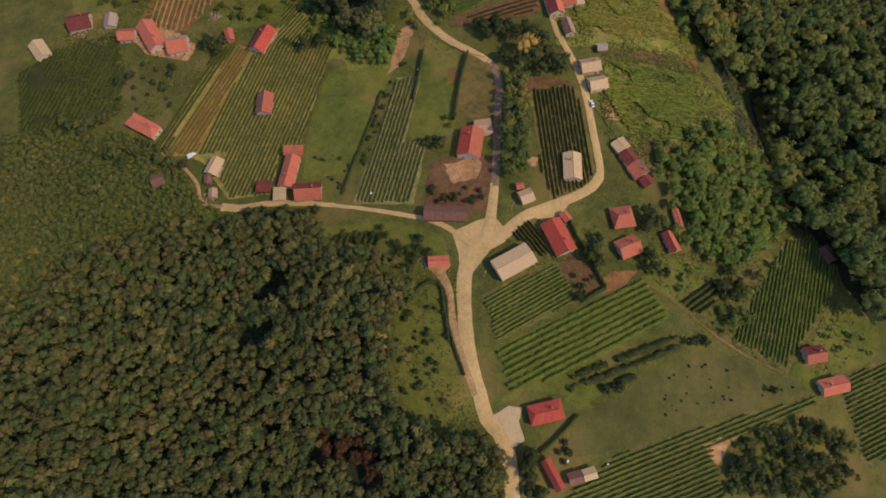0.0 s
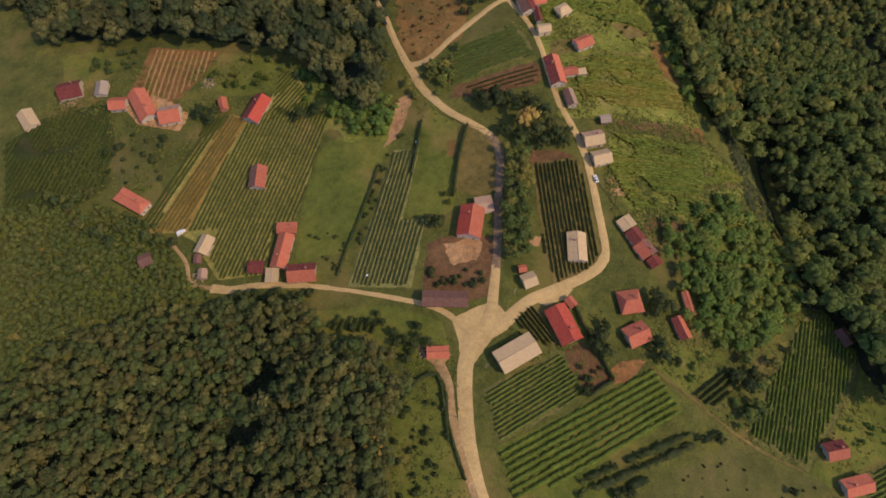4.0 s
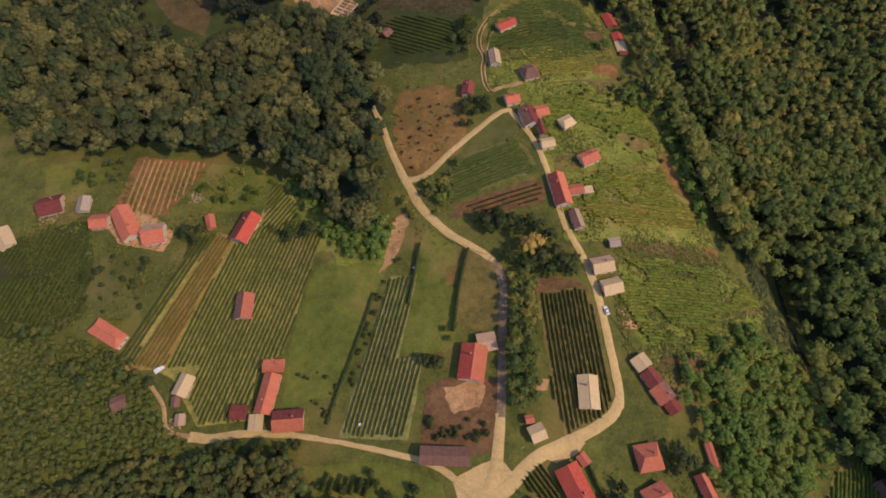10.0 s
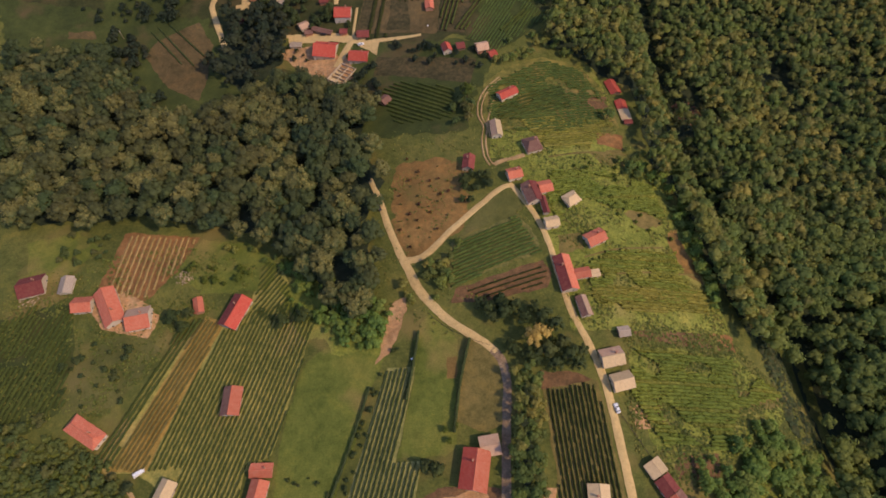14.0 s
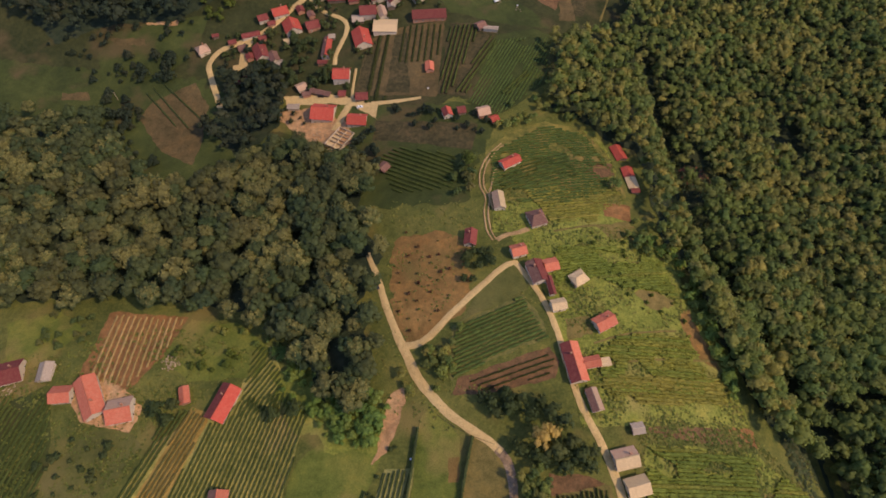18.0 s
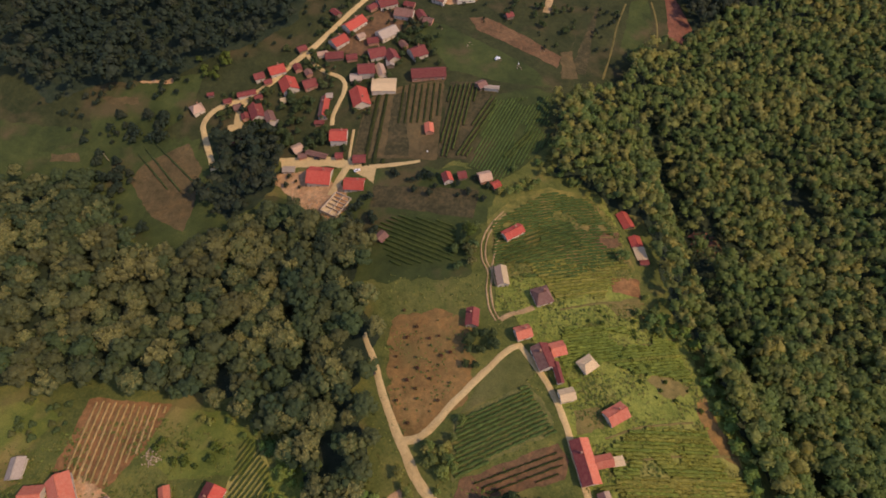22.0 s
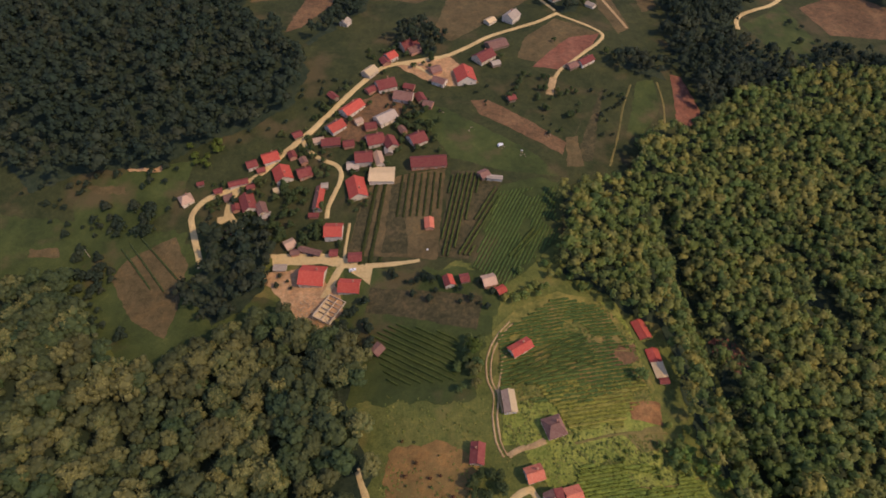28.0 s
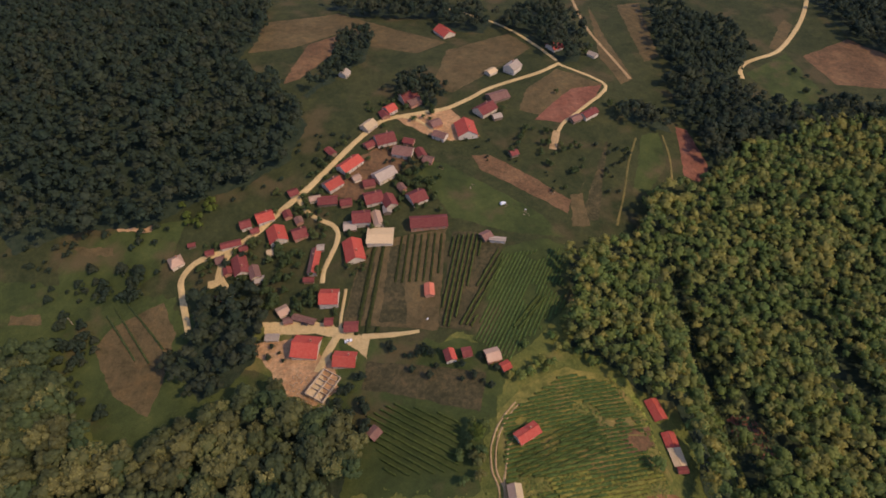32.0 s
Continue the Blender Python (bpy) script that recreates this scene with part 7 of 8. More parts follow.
vineyard("tightly spaced dark-soiled vine rows", [(-41.1, 109.3), (-33, 145.4), (-25.3, 178.7), (-13.8, 179), (-16.6, 160.3), (-20, 140.5), (-9.76, 140.5), (-12, 122.1), (-14.6, 108.3)], ((-34.2, 108.2), (-18.9, 179.2)), 1.92, material='vine', seed=14, tall=1.1, width=0.5, leaf=0.36, density=10)
vineyard("dark vine rows on brown soil", [(41.9, 169.9), (63.8, 173.6), (69.9, 124.5), (63.8, 117.8), (49.1, 110.6), (45.1, 123.8)], ((45.1, 170.4), (50.1, 112.2)), 1.92, material='vine', seed=15, density=6.88, width=0.48, tall=1.36, ragged=0.2)
vineyard("thin pale vine rows on bare red soil", [(-166.1, 252.2), (-130.4, 250.2), (-135.2, 232.3), (-145.9, 215), (-167.8, 217.6)], ((-165, 252.2), (-164.6, 217.3)), 3.04, material='vine_dry', seed=16, tall=0.48, width=1.2, leaf=0.48, density=15)
vineyard("deep green vine rows in a hollow", [(-43, 355.7), (-29.1, 360.6), (2.88, 351), (1.44, 325.4), (-30.4, 324.5)], ((-36.5, 347.8), (-1.12, 326.7)), 2.88, material='vine', seed=17, tall=1.44, density=5.62, width=0.96)
vineyard("green vine rows beside the hamlet", [(-7.84, 404.8), (-0.96, 471), (15, 474.9), (18.4, 466.2), (-0.96, 403.7)], ((-5.6, 405.9), (6.08, 471)), 2.88, material='vine', seed=18, tall=1.44, density=5)
vineyard("green vine rows beside the hamlet", [(1.44, 405.4), (26.9, 461.6), (31.8, 457.1), (9.76, 403.4)], ((3.68, 405.4), (30.2, 459.5)), 2.88, material='vine', seed=19, tall=1.44, density=5)
vineyard("dark low crop strips on brown earth", [(-57.6, 404), (-52.8, 467), (-40.5, 471), (-42.6, 402.6)], ((-60, 404.3), (-54.9, 469.4)), 5.76, material='vine_dark', width=2.72, tall=0.48, leaf=0.64, density=8.75, seed=42, name='crop_plot', row='crop_strip')
vineyard("narrow dark crop strips on brown earth", [(-35, 472.3), (-5.12, 474.7), (-10.1, 435.8), (-34.6, 437.3)], ((-34.6, 437.3), (-32.5, 472.2)), 4.16, material='vine_dark', width=1.6, tall=0.48, leaf=0.56, density=6.25, seed=43, name='crop_plot', row='crop_strip')
vineyard("short vine rows on the fresh green slope", [(31.2, 403.2), (47.7, 427.5), (52.5, 425.8), (37, 399.7)], ((32.2, 403.2), (49.3, 426.7)), 2.88, material='vine', seed=20, tall=1.44, density=5)
vineyard("vine rows on the hilltop", [(26.2, 326.1), (33.6, 336.5), (66.7, 353.1), (71, 335), (48.8, 326.2), (30.7, 321.1)], ((27.4, 324.8), (73.6, 346.4)), 2.72, material='vine', seed=21, tall=1.44, density=5, ragged=0.25)
vineyard("lush green leafy crop rows between tracks", [(2.4, 239.4), (34.7, 255.8), (44.2, 235.4), (24.5, 227.8), (2.4, 216.6)], ((2.4, 227.7), (39.8, 243.7)), 1.84, material='maize', width=1.28, tall=1.12, leaf=0.672, density=5, seed=22, name='crop_plot', row='crop_strip', ragged=0.25)
vineyard("dark low crop rows on brown soil", [(8.16, 216.6), (43.2, 229.3), (46.7, 224.2), (43.2, 218.2), (17, 210.2)], ((8, 214.4), (45.3, 227.5)), 2.56, material='vine_dark', width=0.8, tall=0.8, seed=23, name='crop_plot', row='crop_strip', ragged=0.35)
crop("crop", "light green crop on the sunny terrace", [(54.4, 284.6), (82.2, 286.6), (107, 281.8), (111, 260.5), (82.9, 263.4), (70.6, 268), (53.1, 253.9), (49, 272.8)], ((53, 272.8), (110.6, 283.7)), 1.52, leaf=0.85, ragged=0.28, tall=1.5, seed=24, material='crop', density=9, width=1.5)
crop("crop", "light green crop on the sunny terrace", [(77.8, 237.6), (117.3, 240.3), (118.6, 219.5), (111.2, 212.2), (70.4, 210.6), (64, 227.8)], ((66.7, 230.2), (119.7, 230.9)), 1.52, leaf=0.85, ragged=0.28, tall=1.5, seed=25, material='crop', density=9, width=1.5)
crop("crop", "weedy growth on a hill terrace", [(40, 322.6), (61.6, 325.8), (93.4, 327.5), (94.1, 318.2), (80.6, 310.4), (76, 301.8), (52.5, 300.6)], ((39, 311), (92.3, 321.9)), 1.92, leaf=0.75, ragged=0.35, tall=1.0, seed=40, material='crop_yellow', density=6.5, width=1.5)
crop("crop", "yellow-topped crop strip across the slope", [(75.2, 219), (124.5, 220.8), (125.6, 217), (74.4, 214.9)], ((74.7, 216.6), (123.8, 218.6)), 1.6, leaf=0.64, ragged=0.3, tall=1.28, seed=41, material='crop_yellow', density=7.5)
crop("crop", "patchy green crop with yellow tops", [(67.2, 217.6), (121.8, 215.4), (122.9, 208.2), (80.6, 206.9), (67.5, 209)], ((68.2, 214.7), (121.8, 215.4)), 1.52, leaf=0.85, ragged=0.28, tall=1.5, seed=26, material='crop_yellow', density=9, width=1.5)
crop("crop", "dense green crop below the ridge", [(82.1, 189.3), (128.2, 187.7), (153.1, 174.1), (126.7, 165.8), (117, 148.5), (89.4, 149.4), (77.9, 170.1)], ((80.3, 177.6), (154.4, 178.2)), 1.52, leaf=0.85, ragged=0.28, tall=1.5, seed=27, material='crop', density=9, width=1.5)
crop("crop", "rough green crop on a hillside", [(-229.3, 187), (-197.9, 211.5), (-178.7, 209.3), (-165.3, 163.4), (-182.1, 153.9), (-213.9, 148)], ((-211.5, 157.1), (-203, 207.8)), 2.4, seed=28, material='vine', density=5, tall=1.12)
crop("crop", "tall grass and crop on the hilltop", [(23, 350.4), (56.5, 376), (79.2, 371.5), (90.9, 348), (87.4, 325.8), (61.4, 313.9), (22.9, 313.4)], ((24.5, 333.8), (79.2, 346.9)), 2.08, seed=29, material='maize', density=6.5, width=1.5, leaf=0.75, tall=1.0, ragged=0.3)
crop("crop", "low green growth on the slope", [(11, 396), (30.1, 457.1), (65.9, 464), (63.2, 420.6), (28, 381.8)], ((14.1, 395.8), (44.5, 462.4)), 2.08, seed=30, material='maize', density=2.5, leaf=0.576, tall=0.6)
crop("crop", "low dark orchard bushes in rows", [(51.7, 26.4), (53.3, 34.2), (81.8, 46.9), (112.6, 52), (113.1, 47.2), (90.6, 39), (67.8, 26.9)], ((51.7, 26.4), (109.8, 49.4)), 4.16, seed=31, material='tree', width=2.88, tall=2.88, leaf=0.96, density=7.5, ragged=0.4)

# ---------------------------------------------------------------- trees, hedges and shrubs
forest("hedge", "forest_green", "thick hedge of bushy trees along the dark lane", [(27.7, 178.2), (37.1, 182.4), (40.2, 170.4), (40.5, 147.8), (36.6, 122.6), (31.2, 117.1), (26.9, 120.3), (26.9, 147.7)], 3.68, 2.56, 7.36, CROWNS_NEAR, 33, 0.02, 0.0)
tree(14.4, 207.2, 3.84)
tree(23.4, 208.2, 4.48)
tree(29.9, 206.7, 4.16)
tree(39, 205.4, 3.84)
tree(42.4, 200.8, 4.48)
tree(35.2, 184, 4.48)
tree(57.9, 185.9, 4.16)
tree(46.1, 180.2, 4.48)
tree(18.1, 205.1, 4.8)
tree(25.8, 203, 5.44)
tree(33.4, 200.5, 4.8)
tree(47.2, 197.6, 5.12)
tree(20.6, 201.1, 4.16)
tree(42.6, 186.1, 5.76)
tree(52.3, 183.8, 5.44)
tree(49.3, 189.4, 4.8)
tree(56.2, 180.5, 4.16)
tree(37.6, 181.8, 3.84)
tree(29.1, 186.9, 4.16)
tree(37.8, 190.7, 6.24, "yellow", "round tree covered in pale yellow blossom", tall=14.4)
tree(-2.56, 137.9, 4.16)
tree(-7.36, 139.4, 3.52)
tree(-65.9, 204.5, 4.8)
tree(-75.4, 202.1, 4.16)
tree(-128.2, 203.8, 4.48)
tree(-121.9, 199.7, 3.84)
tree(-121, 206.1, 3.52)
tree(64.5, 86.6, 4.48)
tree(66.4, 80.3, 4.16)
tree(63, 82.7, 3.84)
tree(91.8, 104.6, 4.8)
tree(95.7, 101.1, 4.16)
tree(89.6, 84.5, 4.16)
tree(91.7, 79.5, 3.84)
tree(90.6, 98.4, 3.2)
tree(122.1, 72.6, 3.84)
tree(126.1, 69, 4.48)
tree(130.9, 74.9, 3.2)
tree(67.8, 91.4, 3.2)
tree(57.1, 64, 2.56)
tree(97.3, 77.9, 2.56)
tree(136.8, 29.1, 2.4)
tree(71.5, 27.8, 2.56)
tree(65.9, 26.6, 2.08)
tree(110.2, 47.5, 2.88)
tree(104, 47.4, 2.56)
grove([(130.6, 89.8), (152.3, 85.9), (136.6, 66.1), (122.7, 50.1), (123, 65.1)], 12, 2.08, 3.84, "forest_green", "leafy bush on a grassy slope", 5)
grove([(96.2, 120.8), (105.9, 130.9), (123, 94.7), (113.6, 88.3), (105.8, 90.4), (92.5, 92)], 14, 2.56, 4.16, "shrub", "leafy tree behind the houses", 6, mass=True)
grove([(113.9, 4.8), (143.5, 18.4), (161.1, 18.9), (162.9, -0.48), (155, -11.2), (111, -11.8)], 36, 1.6, 3.84, "tree", "leafy bush in rough grass", 7, mass=True)
grove([(26.2, -13.1), (26.4, -1.12), (35, 3.04), (38.9, -12.5)], 7, 2.56, 3.84, "tree", "dark leafy tree by the sheds", 8)
grove([(39.4, 3.2), (48.5, 9.44), (52.5, 3.52), (47.8, -0.64)], 5, 1.28, 2.08, "tree", "small round garden shrub", 9, low=True, name='shrub', category='shrub')
grove([(-19.2, 54.9), (-11.4, 65.9), (-0.48, 64.6), (3.36, 45.4), (11.5, 23.4), (-3.68, 12.5), (-16.5, 25.1)], 38, 0.8, 1.76, "tree", "small dark bush in mown grass", 10, low=True, name='shrub', category='shrub')
grove([(-52.6, 9.6), (-39.2, 12), (-18.6, 1.92), (-20.2, -8), (-33.3, -6.4)], 22, 2.4, 3.84, "rust", "reddish-brown leafed tree in the wood", 11, mass=True)
grove([(-28.5, 52.5), (-21.3, 50.1), (-20.6, 38.4), (-32.3, 40.6)], 4, 2.88, 4, "yellow", "tree with dry yellowish leaves", 12)
grove([(-102.7, 107), (-58.9, 105.9), (-58.2, 100.6), (-101.8, 101.8)], 16, 1.92, 3.2, "tree", "leafy bush below the lane", 13, mass=True)
grove([(-39.4, 136), (-32.6, 171.4), (-25.9, 187.8), (-18.2, 193.3), (-25.1, 176.5), (-35, 140.6), (-41.6, 113.4)], 22, 0.8, 1.6, "tree", "small shrub along a field edge", 14, low=True, name='shrub', category='shrub')
grove([(-63.8, 136.2), (-44.2, 136), (-44, 113.4), (-56.8, 122.2)], 16, 0.64, 1.28, "tree", "small shrub in a meadow", 15, low=True, name='shrub', category='shrub')
grove([(-6.72, 115.7), (18.9, 115.8), (16.5, 105.4), (-5.28, 105.3)], 18, 0.96, 2.24, "tree", "small garden tree in a dry yard", 16, low=True)
tree(-25.1, 271.7, 0.96, "rust", "small reddish fruit bush on tan earth", name='shrub', category='shrub')
tree(-24.3, 266.1, 0.8, "forest", "small dark fruit bush on tan earth", name='shrub', category='shrub')
tree(-24.5, 255.5, 0.64, "forest", "small dark fruit bush on tan earth", name='shrub', category='shrub')
tree(-23.5, 250.1, 0.96, "rust", "small reddish fruit bush on tan earth", name='shrub', category='shrub')
tree(-22.6, 296.5, 0.96, "rust", "small reddish fruit bush on tan earth", name='shrub', category='shrub')
tree(-20.5, 281.1, 1.12, "rust", "small reddish fruit bush on tan earth", name='shrub', category='shrub')
tree(-19.8, 277.4, 0.64, "forest", "small dark fruit bush on tan earth", name='shrub', category='shrub')
tree(-19.2, 259.5, 1.12, "rust", "small reddish fruit bush on tan earth", name='shrub', category='shrub')
tree(-20.3, 256.2, 0.64, "forest", "small dark fruit bush on tan earth", name='shrub', category='shrub')
tree(-18.7, 246.1, 0.8, "forest", "small dark fruit bush on tan earth", name='shrub', category='shrub')
tree(-17.9, 239.8, 1.12, "rust", "small reddish fruit bush on tan earth", name='shrub', category='shrub')
tree(-16.8, 296, 0.8, "forest", "small dark fruit bush on tan earth", name='shrub', category='shrub')
tree(-15.8, 286.7, 1.12, "rust", "small reddish fruit bush on tan earth", name='shrub', category='shrub')
tree(-15.5, 270.6, 0.8, "forest", "small dark fruit bush on tan earth", name='shrub', category='shrub')
tree(-14.7, 265.1, 1.12, "rust", "small reddish fruit bush on tan earth", name='shrub', category='shrub')
tree(-15.2, 255.4, 0.96, "rust", "small reddish fruit bush on tan earth", name='shrub', category='shrub')
tree(-14.4, 250.6, 0.8, "forest", "small dark fruit bush on tan earth", name='shrub', category='shrub')
tree(-9.6, 280, 0.96, "rust", "small reddish fruit bush on tan earth", name='shrub', category='shrub')
tree(-8.96, 276.3, 0.8, "forest", "small dark fruit bush on tan earth", name='shrub', category='shrub')
tree(-9.44, 263.5, 0.64, "forest", "small dark fruit bush on tan earth", name='shrub', category='shrub')
tree(-8.8, 259.8, 0.96, "rust", "small reddish fruit bush on tan earth", name='shrub', category='shrub')
tree(-8.64, 244.8, 0.64, "forest", "small dark fruit bush on tan earth", name='shrub', category='shrub')
tree(-5.92, 289.6, 0.64, "forest", "small dark fruit bush on tan earth", name='shrub', category='shrub')
tree(-5.12, 281, 0.96, "rust", "small reddish fruit bush on tan earth", name='shrub', category='shrub')
tree(-3.84, 270.7, 1.12, "rust", "small reddish fruit bush on tan earth", name='shrub', category='shrub')
tree(-5.12, 266.4, 0.64, "forest", "small dark fruit bush on tan earth", name='shrub', category='shrub')
tree(-5.12, 249.4, 1.12, "rust", "small reddish fruit bush on tan earth", name='shrub', category='shrub')
tree(-0.32, 279, 0.8, "forest", "small dark fruit bush on tan earth", name='shrub', category='shrub')
tree(0.32, 272.3, 1.12, "rust", "small reddish fruit bush on tan earth", name='shrub', category='shrub')
tree(0.16, 257.4, 0.8, "forest", "small dark fruit bush on tan earth", name='shrub', category='shrub')
grove([(3.68, 282.2), (22.4, 284.5), (27.4, 278.4), (13.9, 264.6), (6.24, 262.2)], 16, 2.24, 3.52, "tree", "leafy tree beside the orchard", 18)
grove([(-23.7, 210.6), (-17.8, 228.2), (-1.12, 232.3), (1.28, 218.9), (-0.96, 209.9)], 18, 1.92, 3.2, "forest_green", "leafy bush beside the lane", 19, mass=True)
grove([(-1.28, 237), (8.48, 242.9), (1.28, 216.6), (-3.36, 216.8)], 8, 1.6, 2.72, "forest_green", "leafy bush beside the lane", 20, mass=True)
grove([(-133.1, 235.7), (-113.4, 239.2), (-93.6, 228.6), (-109.4, 222.2), (-127.4, 225.4)], 14, 1.28, 2.56, "lime", "small garden tree on grass", 21)
grove([(-118.1, 246.4), (-75.8, 245.1), (-63.2, 217.9), (-88.3, 231.8)], 16, 1.6, 3.04, "forest_green", "bush at the wood's edge", 22, mass=True)
grove([(-175.2, 185.6), (-142.4, 200.3), (-136.3, 162.4), (-169, 161.9)], 22, 1.12, 2.56, "tree", "scrubby bush on a weedy slope", 23)
grove([(-195, 156.8), (-170.6, 159.5), (-143.8, 138.4), (-128, 134.2), (-121.9, 121.3), (-138.9, 123.2), (-170.9, 133.6)], 26, 2.24, 3.84, "forest", "leafy tree at the wood's edge", 24, mass=True)
grove([(-209.4, 254.6), (-173.4, 250.1), (-173.6, 218.7), (-186.6, 222.1)], 14, 1.44, 2.72, "forest", "bush beside the farm", 25, mass=True)
grove([(78.7, 158.2), (94.7, 138.6), (134.4, 163.8), (146.2, 157.3), (116.3, 126.6), (101.3, 124)], 46, 1.92, 3.68, "shrub", "leafy tree on the slope", 26, mass=True)
grove([(86.6, 306.9), (131.4, 300), (140, 288.2), (109.6, 280.5), (95.4, 281.8)], 24, 1.92, 3.52, "forest_green", "leafy bush on the slope", 27, mass=True)
grove([(63.5, 291.4), (85, 299.8), (110.7, 255), (111.7, 239.8), (88.6, 253.1)], 26, 0.8, 1.76, "lime", "small light green bush", 28, low=True, name='shrub', category='shrub')
grove([(1.6, 357), (17.8, 353.4), (14.2, 333.9), (10.9, 313.8), (1.28, 321.6)], 14, 2.24, 3.68, "forest", "leafy pale green tree by the track", 29)
tree(10.4, 341.1, 4.8, "lime", "tall pale green tree beside the track", tall=12)
tree(90.9, 329.8, 4.48, "forest_green")
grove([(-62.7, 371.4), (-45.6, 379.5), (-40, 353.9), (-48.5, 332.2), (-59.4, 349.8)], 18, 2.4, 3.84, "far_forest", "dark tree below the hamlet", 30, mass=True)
grove([(28.8, 392.2), (64, 405.1), (82.2, 385.3), (50.6, 375.7), (27, 368.6)], 24, 1.92, 3.52, "forest_green", "leafy bush above the hilltop meadow", 31, mass=True)
grove([(-116, 467.2), (-86.6, 465.8), (-80.5, 425.1), (-106.7, 419.7), (-123.7, 451.4)], 26, 2.56, 4.16, "tree", "dark tree among the houses", 32, mass=True)
grove([(-80.5, 533.3), (-16.8, 529), (-8.32, 490.9), (-61, 496.8)], 20, 1.92, 3.2, "tree", "dark tree among the houses", 33, mass=True)
grove([(-73.1, 613.4), (-19.4, 624.6), (-5.28, 579.5), (-60.8, 577.3)], 18, 1.92, 3.2, "tree", "dark tree among the houses", 34, mass=True)
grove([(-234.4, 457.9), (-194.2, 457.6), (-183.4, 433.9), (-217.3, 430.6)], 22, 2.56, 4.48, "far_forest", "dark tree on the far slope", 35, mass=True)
grove([(24.8, 579.8), (84.8, 580.5), (115.4, 513.4), (71, 536.6)], 26, 1.92, 3.2, "tree", "dark garden tree behind the hamlet", 36, mass=True)
grove([(-184, 503.2), (-158.1, 507.5), (-157, 485.4), (-178.6, 481.8)], 12, 2.24, 3.52, "lime", "pale green bush at the wood's edge", 37)
grove([(-38.1, 399.4), (-7.04, 396.8), (27.8, 378.4), (21.3, 365.4), (-30.4, 378.1)], 24, 1.28, 2.88, "far_forest", "dark bush in the hollow", 38, mass=True)
grove([(104.5, 568.6), (140.8, 578.2), (121.6, 524.5), (105.4, 502.2)], 14, 1.28, 2.4, "far_forest", "dark bush between strip fields", 39, mass=True)
grove([(306.6, 710.2), (326.7, 662.2), (304.8, 635.7)], 6, 1.92, 3.2, "far_forest", "lone dark tree in a far field", 40, mass=True)
grove([(-238.4, 422.9), (-220.8, 430.6), (-202.7, 379.7), (-225.3, 393.6)], 20, 2.56, 4.16, "far_forest", "dark tree beside the clearing", 41, mass=True)

# ---------------------------------------------------------------- hedges, fences, poles and vehicles
hedge("dark clipped hedge along a garden", [(55.4, 101.8), (58.7, 92.3), (64.2, 80.6), (69.4, 69.4)], 1.28, 2.56, "tree", 3)
hedge("dark clipped hedge along a garden", [(69.3, 68.8), (64.2, 66.1), (59, 62.6)], 1.28, 2.56, "tree", 4)
hedge("light green hedge below a red-roofed house", [(38.7, 2.56), (45.1, 8.32), (54.1, 16.8)], 1.44, 2.24, "lime", 5)
hedge("thin dark hedge between two meadows", [(10.2, 192), (7.2, 178.9), (5.28, 166.4), (3.68, 152.2)], 1.44, 2.88, "tree", 6)
hedge("wild hedge along a track", [(-19.4, 59.7), (-11.4, 66.7), (-1.92, 69.8), (1.92, 62.2), (2.56, 52.5), (5.92, 41), (9.6, 30.9)], 1.12, 1.6, "tree", 7)
hedge("dark wild hedge between a meadow and vines", [(-12.5, 196), (-13.3, 187.4), (-14.9, 174.9), (-16.5, 165.6)], 1.28, 2.4, "tree", 8)
hedge("straggling hedge at the vineyard edge", [(-32.6, 171.4), (-36.3, 155.5), (-40.8, 138.4), (-44.3, 126.7), (-47.4, 113.4)], 1.12, 1.6, "tree", 9)
hedge("dark hedge bordering a road bank", [(-17.6, 56.2), (-9.28, 67.7), (-1.6, 69.9), (0.8, 60.5), (3.2, 44.6)], 1.28, 1.92, "tree", 10)
hedge("line of yellowing shrubs on a terrace", [(59.5, 213.1), (76, 215.7), (92.5, 215.5), (111.2, 212.2)], 1.6, 1.44, "crop_yellow", 11)
hedge("line of yellowing shrubs on a terrace", [(68.6, 218.2), (90.4, 217.8), (110.4, 217.8), (126.6, 216.8)], 1.44, 1.44, "crop_yellow", 12)
fence("dark board fence beside a garden path", [(70.4, 163.7), (75.8, 155.4), (81.6, 145.8)])
fence("dark board fence beside the lane", [(-8, 204.6), (0.16, 197.8), (10.6, 192.3), (18.9, 189.3)], 0.8)
utility_pole(17.8, 72.5, 20)
utility_pole(30.2, 104.5, 20)
utility_pole(-225.8, 417.3, 20)
car(-35.5, 265.1, 112, "dark_paint", "dark car parked on the gravel lane")
car(71, 163, 105, "white_paint", "white car parked beside the ridge lane")
car(-124.6, 136.3, 40, "white_paint", "white van parked beside the vines", 4.6, True)
car(-58.1, 399.4, 20, "white_paint", "pale car parked in the gravel yard")
car(-85.3, 412.6, 170, "dark_paint", "dark car parked in the gravel yard")
# added van shape in place of pale stones in the meadow
car(32.8, 500.8, 30, "white_paint", "white van standing in the meadow", 4.4, True)
# hive-like boxes made up for small white spots of unknown kind
hive(48.8, -0, 44)
hive(64.2, -0.96, 55)
hive(-33.4, 113.4, 58)
hive(-14.7, 183.5, 20)
hive(-14.6, 409.8, 37)
hive(47.5, 496, 30)
hive(-33.8, 113.3, 48)
shell(-68.2, 373.4, 62, 16, 11.2, "unfinished roofless house of pale blocks on a slab")
rubble(-83.5, 376.3, 6.4, 60, 3, "heap of pale broken blocks and planks")
rubble(-70.9, 365.8, 5.6, 50, 4, "heap of pale broken blocks and planks")
